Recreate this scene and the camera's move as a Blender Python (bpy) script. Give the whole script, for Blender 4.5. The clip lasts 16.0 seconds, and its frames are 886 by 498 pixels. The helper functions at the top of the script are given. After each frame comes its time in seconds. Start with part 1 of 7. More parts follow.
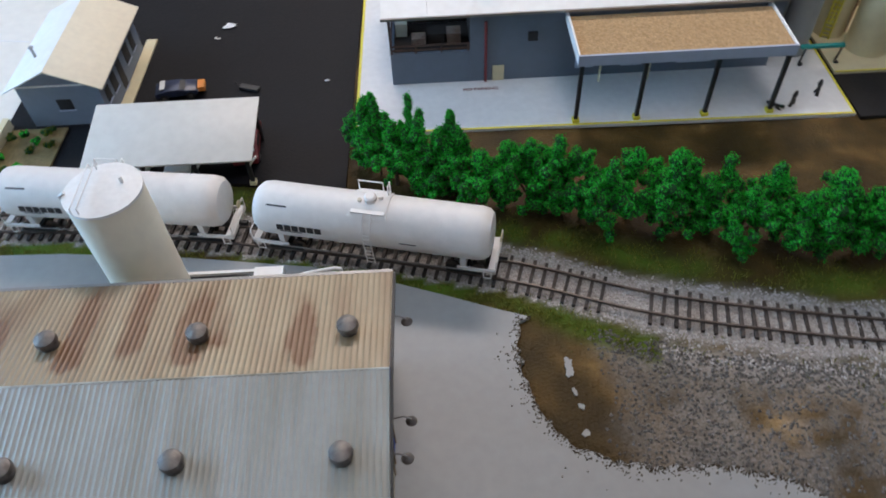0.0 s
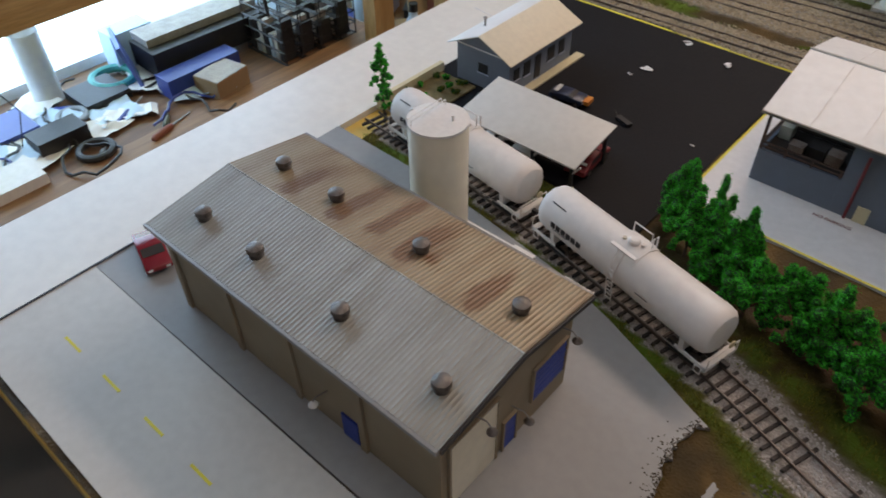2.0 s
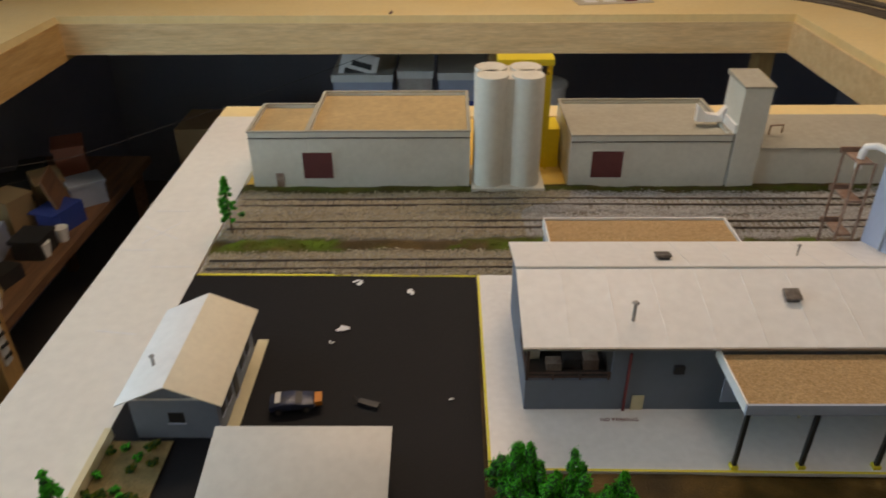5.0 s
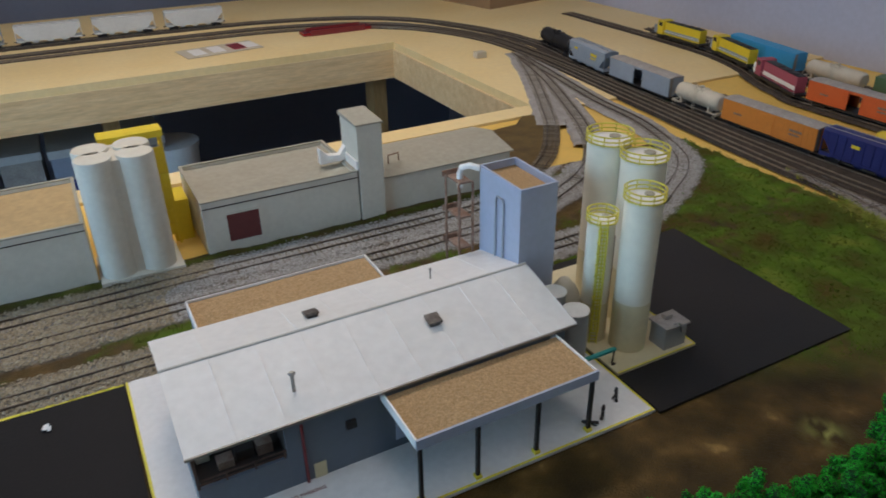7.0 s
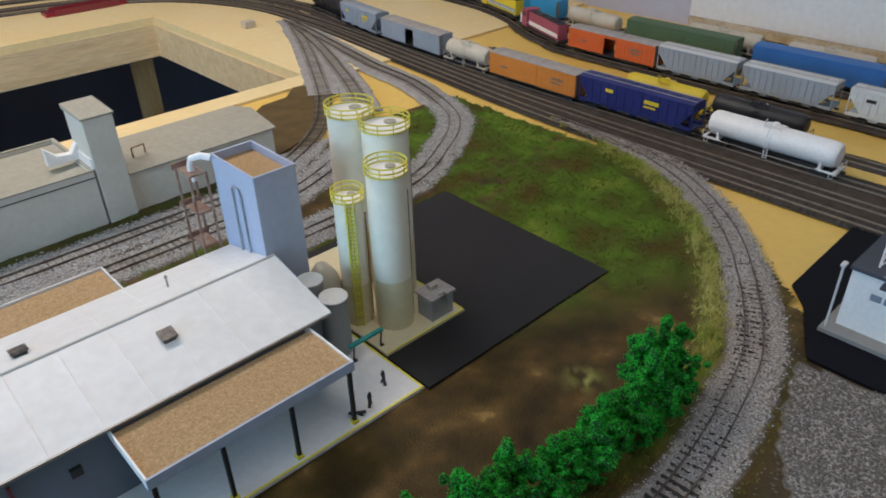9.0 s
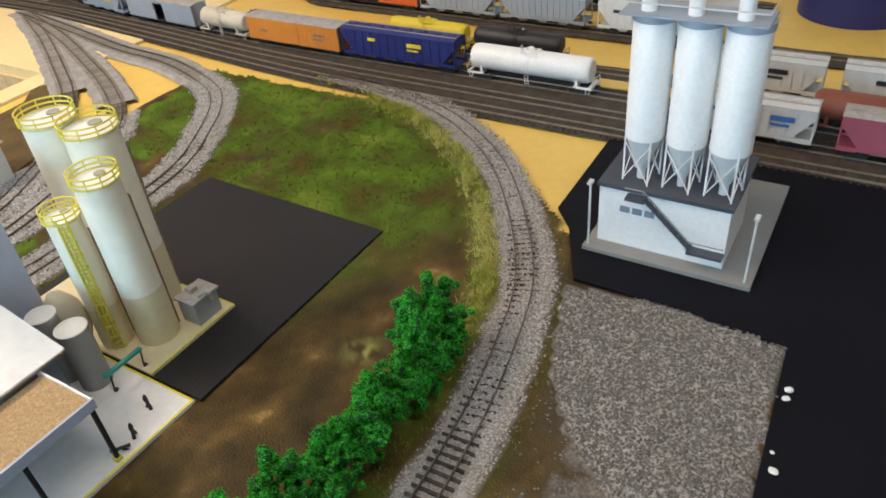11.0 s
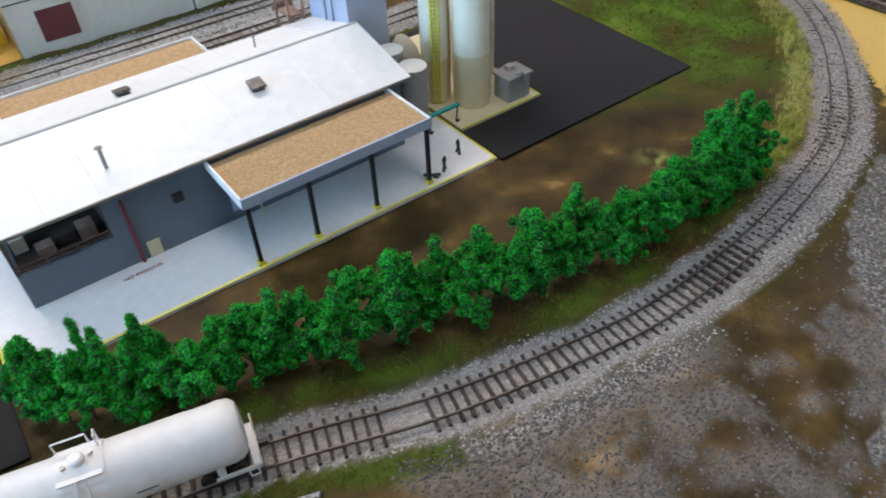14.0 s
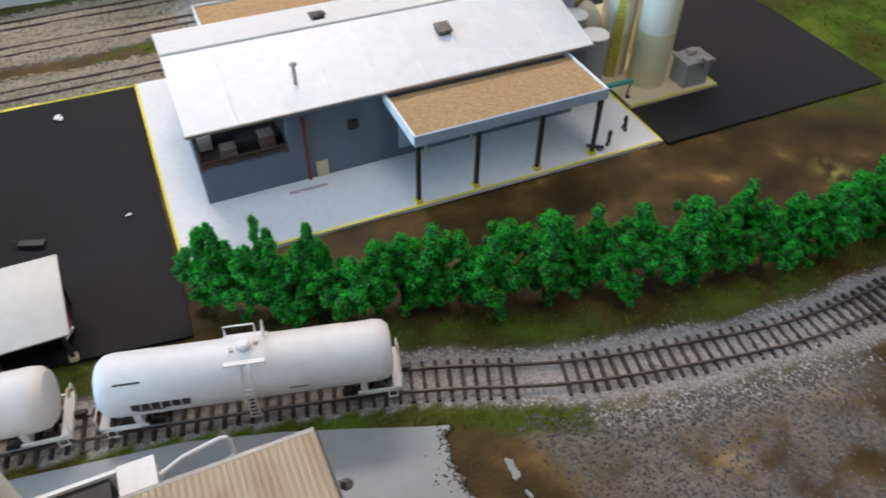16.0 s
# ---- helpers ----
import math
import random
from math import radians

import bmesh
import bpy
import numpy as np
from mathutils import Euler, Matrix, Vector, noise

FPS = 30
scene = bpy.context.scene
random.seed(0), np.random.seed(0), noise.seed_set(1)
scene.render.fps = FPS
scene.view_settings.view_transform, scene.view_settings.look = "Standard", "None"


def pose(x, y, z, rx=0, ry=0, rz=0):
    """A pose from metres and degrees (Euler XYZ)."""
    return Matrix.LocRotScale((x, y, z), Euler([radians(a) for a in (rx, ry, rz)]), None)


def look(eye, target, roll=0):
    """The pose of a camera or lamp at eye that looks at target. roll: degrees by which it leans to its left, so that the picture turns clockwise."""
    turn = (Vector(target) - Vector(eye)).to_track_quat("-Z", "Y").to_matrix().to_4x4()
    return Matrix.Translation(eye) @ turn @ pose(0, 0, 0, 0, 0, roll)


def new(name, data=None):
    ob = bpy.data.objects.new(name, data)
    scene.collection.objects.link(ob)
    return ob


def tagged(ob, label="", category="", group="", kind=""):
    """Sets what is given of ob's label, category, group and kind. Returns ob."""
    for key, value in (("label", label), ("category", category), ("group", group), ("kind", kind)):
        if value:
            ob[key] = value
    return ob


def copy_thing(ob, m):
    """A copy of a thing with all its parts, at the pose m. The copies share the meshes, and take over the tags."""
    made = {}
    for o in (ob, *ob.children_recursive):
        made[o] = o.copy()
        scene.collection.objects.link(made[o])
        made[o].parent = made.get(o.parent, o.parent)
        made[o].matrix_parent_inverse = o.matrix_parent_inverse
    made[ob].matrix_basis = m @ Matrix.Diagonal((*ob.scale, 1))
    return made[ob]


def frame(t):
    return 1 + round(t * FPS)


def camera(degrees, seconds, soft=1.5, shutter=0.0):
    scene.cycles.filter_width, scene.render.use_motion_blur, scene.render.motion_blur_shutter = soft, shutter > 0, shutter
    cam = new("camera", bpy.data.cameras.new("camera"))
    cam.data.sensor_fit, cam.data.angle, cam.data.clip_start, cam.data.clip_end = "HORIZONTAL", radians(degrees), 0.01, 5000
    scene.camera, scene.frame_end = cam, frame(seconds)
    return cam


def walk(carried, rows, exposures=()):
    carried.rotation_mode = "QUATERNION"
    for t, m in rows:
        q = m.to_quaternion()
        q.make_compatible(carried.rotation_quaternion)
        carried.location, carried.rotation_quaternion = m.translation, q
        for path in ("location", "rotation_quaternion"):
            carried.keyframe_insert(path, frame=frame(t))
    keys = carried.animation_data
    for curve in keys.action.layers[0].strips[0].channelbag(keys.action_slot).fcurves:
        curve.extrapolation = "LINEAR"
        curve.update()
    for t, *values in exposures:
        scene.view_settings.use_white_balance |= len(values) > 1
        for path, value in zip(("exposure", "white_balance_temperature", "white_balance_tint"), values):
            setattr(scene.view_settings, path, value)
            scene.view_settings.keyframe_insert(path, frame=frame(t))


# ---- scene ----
cam = camera(62.8, 16.0, 1.7, 0.3)
PATH = [
    (0, (0.293, 0.24, 0.387), (0.285, 1.547, -1.127), -3.2),
    (0.5, (0.335, 0.249, 0.383), (0.114, 1.548, -1.122), -0.8),
    (1, (0.364, 0.234, 0.394), (-0.166, 1.511, -1.051), -1.5),
    (1.5, (0.383, 0.231, 0.389), (-0.44, 1.412, -1.0), -2.7),
    (2, (0.391, 0.22, 0.387), (-0.588, 1.303, -0.979), -1.0),
    (2.5, (0.384, 0.215, 0.4), (-0.685, 1.303, -0.894), -0.4),
    (3, (0.379, 0.22, 0.409), (-0.662, 1.409, -0.816), 0.9),
    (3.5, (0.365, 0.231, 0.419), (-0.553, 1.583, -0.734), 1.2),
    (4, (0.3, 0.262, 0.428), (-0.388, 1.825, -0.614), -0.9),
    (4.5, (0.232, 0.298, 0.427), (-0.116, 1.97, -0.614), -1.0),
    (5, (0.193, 0.324, 0.418), (0.18, 2.04, -0.61), -0.3),
    (5.2, (0.188, 0.329, 0.42), (0.301, 2.057, -0.582), -0.2),
    (7.3, (0.256, 0.345, 0.435), (1.133, 1.862, -0.529), -1.3),
    (7.5, (0.269, 0.345, 0.432), (1.184, 1.819, -0.563), -1.2),
    (8, (0.292, 0.344, 0.429), (1.358, 1.679, -0.611), -0.6),
    (8.5, (0.309, 0.336, 0.431), (1.438, 1.621, -0.605), -1.0),
    (9, (0.327, 0.337, 0.429), (1.48, 1.59, -0.621), -1.4),
    (9.5, (0.347, 0.333, 0.429), (1.62, 1.444, -0.642), -0.9),
    (9.7, (0.358, 0.333, 0.429), (1.681, 1.367, -0.659), -1.0),
    (11.8, (0.419, 0.273, 0.408), (1.694, 1.165, -0.849), -7.2),
    (12, (0.411, 0.274, 0.401), (1.651, 1.159, -0.895), -6.9),
    (12.5, (0.381, 0.278, 0.396), (1.557, 1.209, -0.928), -6.2),
    (13, (0.328, 0.287, 0.379), (1.381, 1.382, -0.922), -5.1),
    (13.5, (0.3, 0.291, 0.378), (1.226, 1.468, -0.948), -3.8),
    (14, (0.281, 0.294, 0.374), (1.142, 1.501, -0.967), -2.7),
    (14.5, (0.27, 0.297, 0.379), (1.019, 1.616, -0.924), -3.8),
    (15, (0.27, 0.299, 0.374), (1.11, 1.502, -0.984), 0.1),
    (15.5, (0.268, 0.3, 0.369), (0.998, 1.522, -1.036), -0.0),
    (16, (0.241, 0.304, 0.372), (0.841, 1.602, -1.026), 1.0),
]
EXPOSURES = [(0, 0.39, 6070, 19), (1, 0.34, 6000, 19), (2, -0.16, 7160, 25), (3, -0.45, 9040, 27), (4, -0.47, 10440, 30), (4.5, -0.32, 9880, 28), (5, -0.38, 8490, 23), (7.5, -0.16, 6300, 17), (8, 0.08, 6250, 17), (9, 0.19, 6190, 16), (9.7, 0.40, 6190, 16), (11.8, 0.90, 7280, 16), (12.2, 0.90, 7060, 15), (13, 0.84, 6560, 16), (13.5, 0.76, 6220, 16), (14.5, 0.58, 6050, 17), (15, 0.49, 6050, 17), (16, 0.56, 6220, 18)]
walk(cam, [(t, look(eye, target, roll)) for t, eye, target, roll in PATH], EXPOSURES)

# ---- world and lights ----
world = bpy.data.worlds.new("world")
scene.world = world
world.use_nodes = True
world.node_tree.nodes["Background"].inputs[0].default_value = (0.62, 0.75, 1.0, 1)
world.node_tree.nodes["Background"].inputs[1].default_value = 0.35


def area_light(name, size_x, size_y, power, colour, m):
    data = bpy.data.lights.new(name, "AREA")
    data.shape, data.size, data.size_y, data.energy, data.color = "RECTANGLE", size_x, size_y, power, colour
    ob = new(name, data)
    ob.matrix_world = m
    return ob


# unseen north light placed from the shadows, added south fill, daylight of the west window
area_light("unseen_ceiling_light", 1.2, 0.25, 19.0, (1.0, 0.885, 0.74), look((0.35, 1.72, 1.27), (0.35, 1.55, 0)))
area_light("unseen_ceiling_light", 1.2, 0.25, 3.4, (1.0, 0.94, 0.85), look((0.50, 0.28, 1.27), (0.60, 0.32, 0)))
area_light("window_daylight", 1.1, 1.3, 12.0, (0.34, 0.62, 1.0), look((-1.195, 0.77, 0.25), (0, 0.77, 0.1)))

# ---- materials ----


def mat(name, col, col2=None, scale=40.0, rough=0.6, metal=0.0, bump=0.15, fine=6.0, vary=0.0, fac=0.4, spec=0.5, stretch=None, amp=0.04):
    """Two-scale procedural paint: broad blotches between two colours, fine grain and relief."""
    m = bpy.data.materials.new(name)
    m.use_nodes = True
    nt = m.node_tree
    n, l = nt.nodes, nt.links
    bsdf = n["Principled BSDF"]
    col2 = col2 or tuple(c * 0.75 for c in col)
    tc = n.new("ShaderNodeTexCoord")
    vec = tc.outputs["Object"]
    if stretch:
        mp = n.new("ShaderNodeMapping")
        mp.inputs["Scale"].default_value = stretch
        l.new(vec, mp.inputs[0])
        vec = mp.outputs[0]
    a = n.new("ShaderNodeTexNoise")
    a.inputs["Scale"].default_value, a.inputs["Detail"].default_value = scale, 6.0
    l.new(vec, a.inputs["Vector"])
    ramp = n.new("ShaderNodeMapRange")
    ramp.inputs[1].default_value, ramp.inputs[2].default_value = 0.35, 0.68
    ramp.inputs[4].default_value = fac
    l.new(a.outputs[0], ramp.inputs[0])
    mix = n.new("ShaderNodeMixRGB")
    mix.inputs[1].default_value, mix.inputs[2].default_value = (*col, 1), (*col2, 1)
    l.new(ramp.outputs[0], mix.inputs[0])
    b = n.new("ShaderNodeTexNoise")
    b.inputs["Scale"].default_value, b.inputs["Detail"].default_value = scale * fine, 4.0
    l.new(vec, b.inputs["Vector"])
    val = n.new("ShaderNodeMapRange")
    val.inputs[1].default_value, val.inputs[2].default_value, val.inputs[3].default_value, val.inputs[4].default_value = 0.3, 0.7, 1 - amp, 1 + amp
    l.new(b.outputs[0], val.inputs[0])
    hsv = n.new("ShaderNodeHueSaturation")
    l.new(mix.outputs[0], hsv.inputs["Color"])
    if vary:
        oi = n.new("ShaderNodeObjectInfo")
        ov = n.new("ShaderNodeMapRange")
        ov.inputs[3].default_value, ov.inputs[4].default_value = 1 - vary, 1 + vary
        l.new(oi.outputs["Random"], ov.inputs[0])
        mu = n.new("ShaderNodeMath")
        mu.operation = "MULTIPLY"
        l.new(val.outputs[0], mu.inputs[0])
        l.new(ov.outputs[0], mu.inputs[1])
        l.new(mu.outputs[0], hsv.inputs["Value"])
    else:
        l.new(val.outputs[0], hsv.inputs["Value"])
    l.new(hsv.outputs[0], bsdf.inputs["Base Color"])
    bsdf.inputs["Metallic"].default_value = metal
    bsdf.inputs["Specular IOR Level"].default_value = spec
    rr = n.new("ShaderNodeMapRange")
    rr.inputs[3].default_value, rr.inputs[4].default_value = max(0.02, rough - 0.08), min(1, rough + 0.1)
    l.new(b.outputs[0], rr.inputs[0])
    l.new(rr.outputs[0], bsdf.inputs["Roughness"])
    if bump:
        bp = n.new("ShaderNodeBump")
        bp.inputs["Strength"].default_value, bp.inputs["Distance"].default_value = bump, 0.001
        l.new(b.outputs[0], bp.inputs["Height"])
        l.new(bp.outputs[0], bsdf.inputs["Normal"])
    return m


def island_mat(name, cols, rough=0.9, spec=0.2):
    """Colours that change from piece to piece of one mesh."""
    m = bpy.data.materials.new(name)
    m.use_nodes = True
    n, l = m.node_tree.nodes, m.node_tree.links
    g = n.new("ShaderNodeNewGeometry")
    r = n.new("ShaderNodeValToRGB")
    r.color_ramp.elements[0].color, r.color_ramp.elements[1].color = (*cols[0], 1), (*cols[-1], 1)
    for i, c in enumerate(cols[1:-1], 1):
        r.color_ramp.elements.new(i / (len(cols) - 1)).color = (*c, 1)
    l.new(g.outputs["Random Per Island"], r.inputs[0])
    l.new(r.outputs[0], n["Principled BSDF"].inputs["Base Color"])
    n["Principled BSDF"].inputs["Roughness"].default_value = rough
    n["Principled BSDF"].inputs["Specular IOR Level"].default_value = spec
    return m


def patch_mat(name, one, two, scale, rough=0.9):
    """Colours that change from blade to blade, in broad patches of two kinds."""
    m = island_mat(name, one, rough)
    n, l = m.node_tree.nodes, m.node_tree.links
    first = next(x for x in n if x.type == "VALTORGB")
    second = n.new("ShaderNodeValToRGB")
    second.color_ramp.elements[0].color, second.color_ramp.elements[1].color = (*two[0], 1), (*two[-1], 1)
    for i, c in enumerate(two[1:-1], 1):
        second.color_ramp.elements.new(i / (len(two) - 1)).color = (*c, 1)
    l.new(next(x for x in n if x.type == "NEW_GEOMETRY").outputs["Random Per Island"], second.inputs[0])
    tc, t, r, x = n.new("ShaderNodeTexCoord"), n.new("ShaderNodeTexNoise"), n.new("ShaderNodeMapRange"), n.new("ShaderNodeMixRGB")
    t.inputs["Scale"].default_value, t.inputs["Detail"].default_value = scale, 6.0
    r.inputs[1].default_value, r.inputs[2].default_value = 0.42, 0.60
    l.new(tc.outputs["Object"], t.inputs["Vector"]), l.new(t.outputs[0], r.inputs[0]), l.new(r.outputs[0], x.inputs[0])
    l.new(first.outputs[0], x.inputs[1]), l.new(second.outputs[0], x.inputs[2])
    l.new(x.outputs[0], n["Principled BSDF"].inputs["Base Color"])
    return m


def wood_mat(name, col, col2, along="x", ring=30.0, rough=0.6):
    st = {"x": (1, 9, 9), "y": (9, 1, 9), "z": (9, 9, 1)}[along]
    return mat(name, col, col2, ring, rough, 0, 0.2, 5.0, stretch=tuple(s * 0.6 for s in st), fac=1.0, amp=0.12)


def glow_mat(name, col, strength):
    m = bpy.data.materials.new(name)
    m.use_nodes = True
    b = m.node_tree.nodes["Principled BSDF"]
    b.inputs["Base Color"].default_value = (*col, 1)
    b.inputs["Emission Color"].default_value, b.inputs["Emission Strength"].default_value = (*col, 1), strength
    return m


M = {}
M["board_white"] = mat("white_painted_board", (0.80, 0.77, 0.71), (0.70, 0.67, 0.60), 7, 0.32, bump=0.05, fine=12)
M["ply_yellow"] = mat("yellow_painted_plywood", (0.84, 0.57, 0.14), (0.72, 0.45, 0.09), 9, 0.55, bump=0.1, fine=10)
M["ply_pale"] = mat("pale_plywood", (0.88, 0.71, 0.38), (0.80, 0.57, 0.21), 5, 0.55, bump=0.1, fine=14)
M["lumber_x"] = wood_mat("pine_lumber_x", (0.62, 0.40, 0.17), (0.50, 0.29, 0.10), "x", 12)
M["lumber_y"] = wood_mat("pine_lumber_y", (0.60, 0.38, 0.16), (0.47, 0.27, 0.09), "y", 12)
M["lumber_z"] = wood_mat("pine_lumber_z", (0.52, 0.32, 0.13), (0.40, 0.22, 0.08), "z", 12)
M["lumber_pale"] = wood_mat("pale_pine_lumber", (0.78, 0.59, 0.34), (0.68, 0.48, 0.25), "x", 12)
M["rail_tan"] = mat("worn_tan_rail", (0.34, 0.28, 0.21), (0.24, 0.19, 0.14), 90, 0.45, 0.4, fac=1.0, amp=0.14)
M["bench_wood"] = wood_mat("worn_bench_wood", (0.20, 0.10, 0.05), (0.12, 0.06, 0.032), "y", 14)
M["wall_paint"] = mat("white_wall_paint", (0.78, 0.79, 0.80), (0.70, 0.71, 0.74), 3, 0.7, bump=0.1, fine=30)
# on the walls this colour holds the dim blue shade below the decks
M["wall_dark"] = mat("dark_basement_wall", (0.21, 0.22, 0.28), (0.14, 0.15, 0.19), 3, 0.8, fine=20)
M["unseen_room_grey"] = mat("unseen_room_grey_paint", (0.42, 0.41, 0.40), (0.36, 0.35, 0.34), 3, 0.8, fine=30)
M["worn_ridge"] = mat("worn_pale_ridge", (0.52, 0.55, 0.53), (0.24, 0.22, 0.17), 45, 0.5, bump=0.1, fac=1.0, amp=0.15)
M["floor"] = mat("dark_concrete_floor", (0.10, 0.09, 0.085), (0.06, 0.055, 0.05), 3, 0.7, fine=30)
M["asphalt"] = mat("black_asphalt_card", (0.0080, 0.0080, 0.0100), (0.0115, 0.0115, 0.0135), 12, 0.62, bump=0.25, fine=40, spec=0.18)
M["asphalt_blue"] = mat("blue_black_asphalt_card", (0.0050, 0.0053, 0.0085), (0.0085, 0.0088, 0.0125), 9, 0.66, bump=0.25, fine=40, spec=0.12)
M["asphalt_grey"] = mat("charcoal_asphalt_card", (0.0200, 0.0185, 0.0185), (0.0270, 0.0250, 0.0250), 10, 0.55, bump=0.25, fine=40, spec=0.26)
M["pad"] = mat("white_concrete_card", (0.80, 0.79, 0.78), (0.72, 0.71, 0.70), 14, 0.35, bump=0.08, fine=12)
M["lot"] = mat("grey_concrete_card", (0.32, 0.325, 0.32), (0.27, 0.275, 0.275), 10, 0.45, bump=0.06, fine=14)
M["lot_light"] = mat("pale_road_card", (0.60, 0.59, 0.55), (0.54, 0.53, 0.50), 10, 0.40, bump=0.05, fine=14)
M["line_yellow"] = mat("yellow_line_paint", (0.78, 0.68, 0.06), (0.66, 0.56, 0.05), 80, 0.5)
M["white"] = mat("white_plastic", (0.86, 0.85, 0.83), (0.80, 0.79, 0.77), 45, 0.38, bump=0.03)
M["tank_white"] = mat("weathered_white_tank", (0.80, 0.77, 0.74), (0.66, 0.61, 0.56), 25, 0.45, bump=0.04)
M["cream"] = mat("cream_plastic", (0.70, 0.62, 0.40), (0.60, 0.53, 0.33), 25, 0.5, bump=0.05)
M["cream_wall"] = mat("cream_weathered_wall", (0.66, 0.64, 0.56), (0.55, 0.52, 0.43), 18, 0.65, bump=0.08, fine=9)
M["silo_cream"] = mat("cream_silo", (0.86, 0.81, 0.67), (0.80, 0.74, 0.57), 14, 0.42, bump=0.03)
M["grey_blue"] = mat("blue_grey_wall", (0.22, 0.26, 0.32), (0.18, 0.215, 0.27), 25, 0.6, bump=0.05)
M["lavender"] = mat("pale_blue_grey_wall", (0.42, 0.47, 0.60), (0.36, 0.41, 0.53), 25, 0.6, bump=0.05)
M["roof_white"] = mat("white_metal_roof", (0.80, 0.80, 0.79), (0.73, 0.73, 0.71), 18, 0.42, bump=0.05)
M["roof_tan"] = mat("tan_house_roof", (0.79, 0.73, 0.58), (0.74, 0.68, 0.52), 30, 0.6, bump=0.05)
M["cork"] = mat("tan_gravel_roof", (0.40, 0.255, 0.115), (0.54, 0.36, 0.19), 420, 0.9, bump=0.9, fine=3, fac=1.0, amp=0.35)
M["flat_roof"] = mat("ochre_flat_roof", (0.48, 0.34, 0.165), (0.42, 0.30, 0.145), 22, 0.8, bump=0.2, fac=1.0, amp=0.10)
M["drab_roof"] = mat("drab_flat_roof", (0.38, 0.365, 0.30), (0.33, 0.315, 0.25), 22, 0.8, bump=0.15, fac=0.5, amp=0.08)
M["dark"] = mat("black_plastic", (0.018, 0.018, 0.02), (0.035, 0.033, 0.032), 60, 0.5)
M["steel"] = mat("dull_steel", (0.32, 0.31, 0.30), (0.22, 0.21, 0.20), 120, 0.42, 0.7)
M["galv"] = mat("galvanised_vent", (0.21, 0.19, 0.175), (0.06, 0.05, 0.045), 160, 0.45, 0.5, fac=1.0)
M["rail"] = mat("rusty_rail", (0.10, 0.075, 0.06), (0.19, 0.16, 0.14), 90, 0.5, 0.4, fac=1.0, amp=0.14)
M["tie"] = mat("weathered_tie", (0.066, 0.054, 0.046), (0.034, 0.028, 0.025), 200, 0.85, vary=0.4, fac=1.0, amp=0.14)
M["tie_pale"] = mat("dusty_tie", (0.27, 0.24, 0.19), (0.17, 0.145, 0.11), 200, 0.9, vary=0.25, fac=1.0, amp=0.14)
M["brown_wall"] = mat("tan_brown_factory_wall", (0.30, 0.24, 0.16), (0.23, 0.17, 0.105), 30, 0.65, bump=0.1)
M["blue_door"] = mat("blue_roller_door", (0.025, 0.06, 0.33), (0.02, 0.045, 0.24), 60, 0.5)
M["red"] = mat("glossy_red_paint", (0.27, 0.012, 0.022), (0.20, 0.010, 0.018), 50, 0.22, bump=0.02)
M["dark_red"] = mat("dark_red_paint", (0.20, 0.025, 0.03), (0.14, 0.02, 0.02), 50, 0.45)
M["maroon"] = mat("maroon_door", (0.14, 0.035, 0.035), (0.10, 0.025, 0.025), 60, 0.6)
M["rust"] = mat("rusty_brown", (0.23, 0.13, 0.09), (0.33, 0.24, 0.19), 120, 0.8, fac=1.0, amp=0.14)
M["yellow"] = mat("yellow_railing", (0.70, 0.62, 0.08), (0.60, 0.52, 0.06), 90, 0.5)
M["orange"] = mat("orange_boxcar_paint", (0.66, 0.23, 0.035), (0.56, 0.18, 0.025), 26, 0.55)
M["red_orange"] = mat("red_orange_paint", (0.66, 0.13, 0.03), (0.55, 0.10, 0.02), 26, 0.55)
M["blue_dark"] = mat("dark_blue_paint", (0.022, 0.030, 0.16), (0.016, 0.022, 0.12), 26, 0.45)
M["blue_mid"] = mat("mid_blue_paint", (0.04, 0.17, 0.48), (0.03, 0.13, 0.40), 26, 0.5)
M["blue_sky"] = mat("sky_blue_paint", (0.05, 0.34, 0.62), (0.04, 0.28, 0.54), 26, 0.5)
M["hopper_grey"] = mat("blue_grey_hopper_paint", (0.32, 0.37, 0.43), (0.25, 0.29, 0.34), 26, 0.55)
M["pale_grey"] = mat("pale_grey_paint", (0.62, 0.64, 0.64), (0.52, 0.54, 0.53), 26, 0.55)
M["beige"] = mat("beige_tank_paint", (0.60, 0.54, 0.43), (0.48, 0.42, 0.33), 26, 0.6)
M["car_roof"] = mat("dusty_car_roof", (0.42, 0.39, 0.36), (0.33, 0.30, 0.28), 40, 0.7, fac=1.0, amp=0.14)
M["green_car"] = mat("dull_green_paint", (0.09, 0.16, 0.08), (0.07, 0.12, 0.06), 26, 0.6)
M["yellow_car"] = mat("yellow_car_paint", (0.75, 0.58, 0.03), (0.64, 0.48, 0.02), 26, 0.5)
M["pink"] = mat("faded_pink_paint", (0.38, 0.085, 0.125), (0.30, 0.065, 0.095), 26, 0.6)
M["red_brown"] = mat("oxide_red_paint", (0.25, 0.075, 0.045), (0.18, 0.05, 0.03), 26, 0.6)
M["teal"] = mat("teal_paint", (0.02, 0.30, 0.28), (0.015, 0.24, 0.22), 60, 0.5)
M["navy"] = mat("dark_navy_paint", (0.03, 0.045, 0.10), (0.02, 0.025, 0.04), 120, 0.35, fac=1.0)
M["pvc"] = mat("white_pvc", (0.74, 0.77, 0.78), (0.68, 0.71, 0.73), 12, 0.4)
M["cyan"] = mat("cyan_bottle", (0.32, 0.66, 0.70), (0.26, 0.58, 0.64), 12, 0.35)
M["lime"] = mat("lime_tape", (0.22, 0.72, 0.10), (0.18, 0.62, 0.08), 20, 0.4)
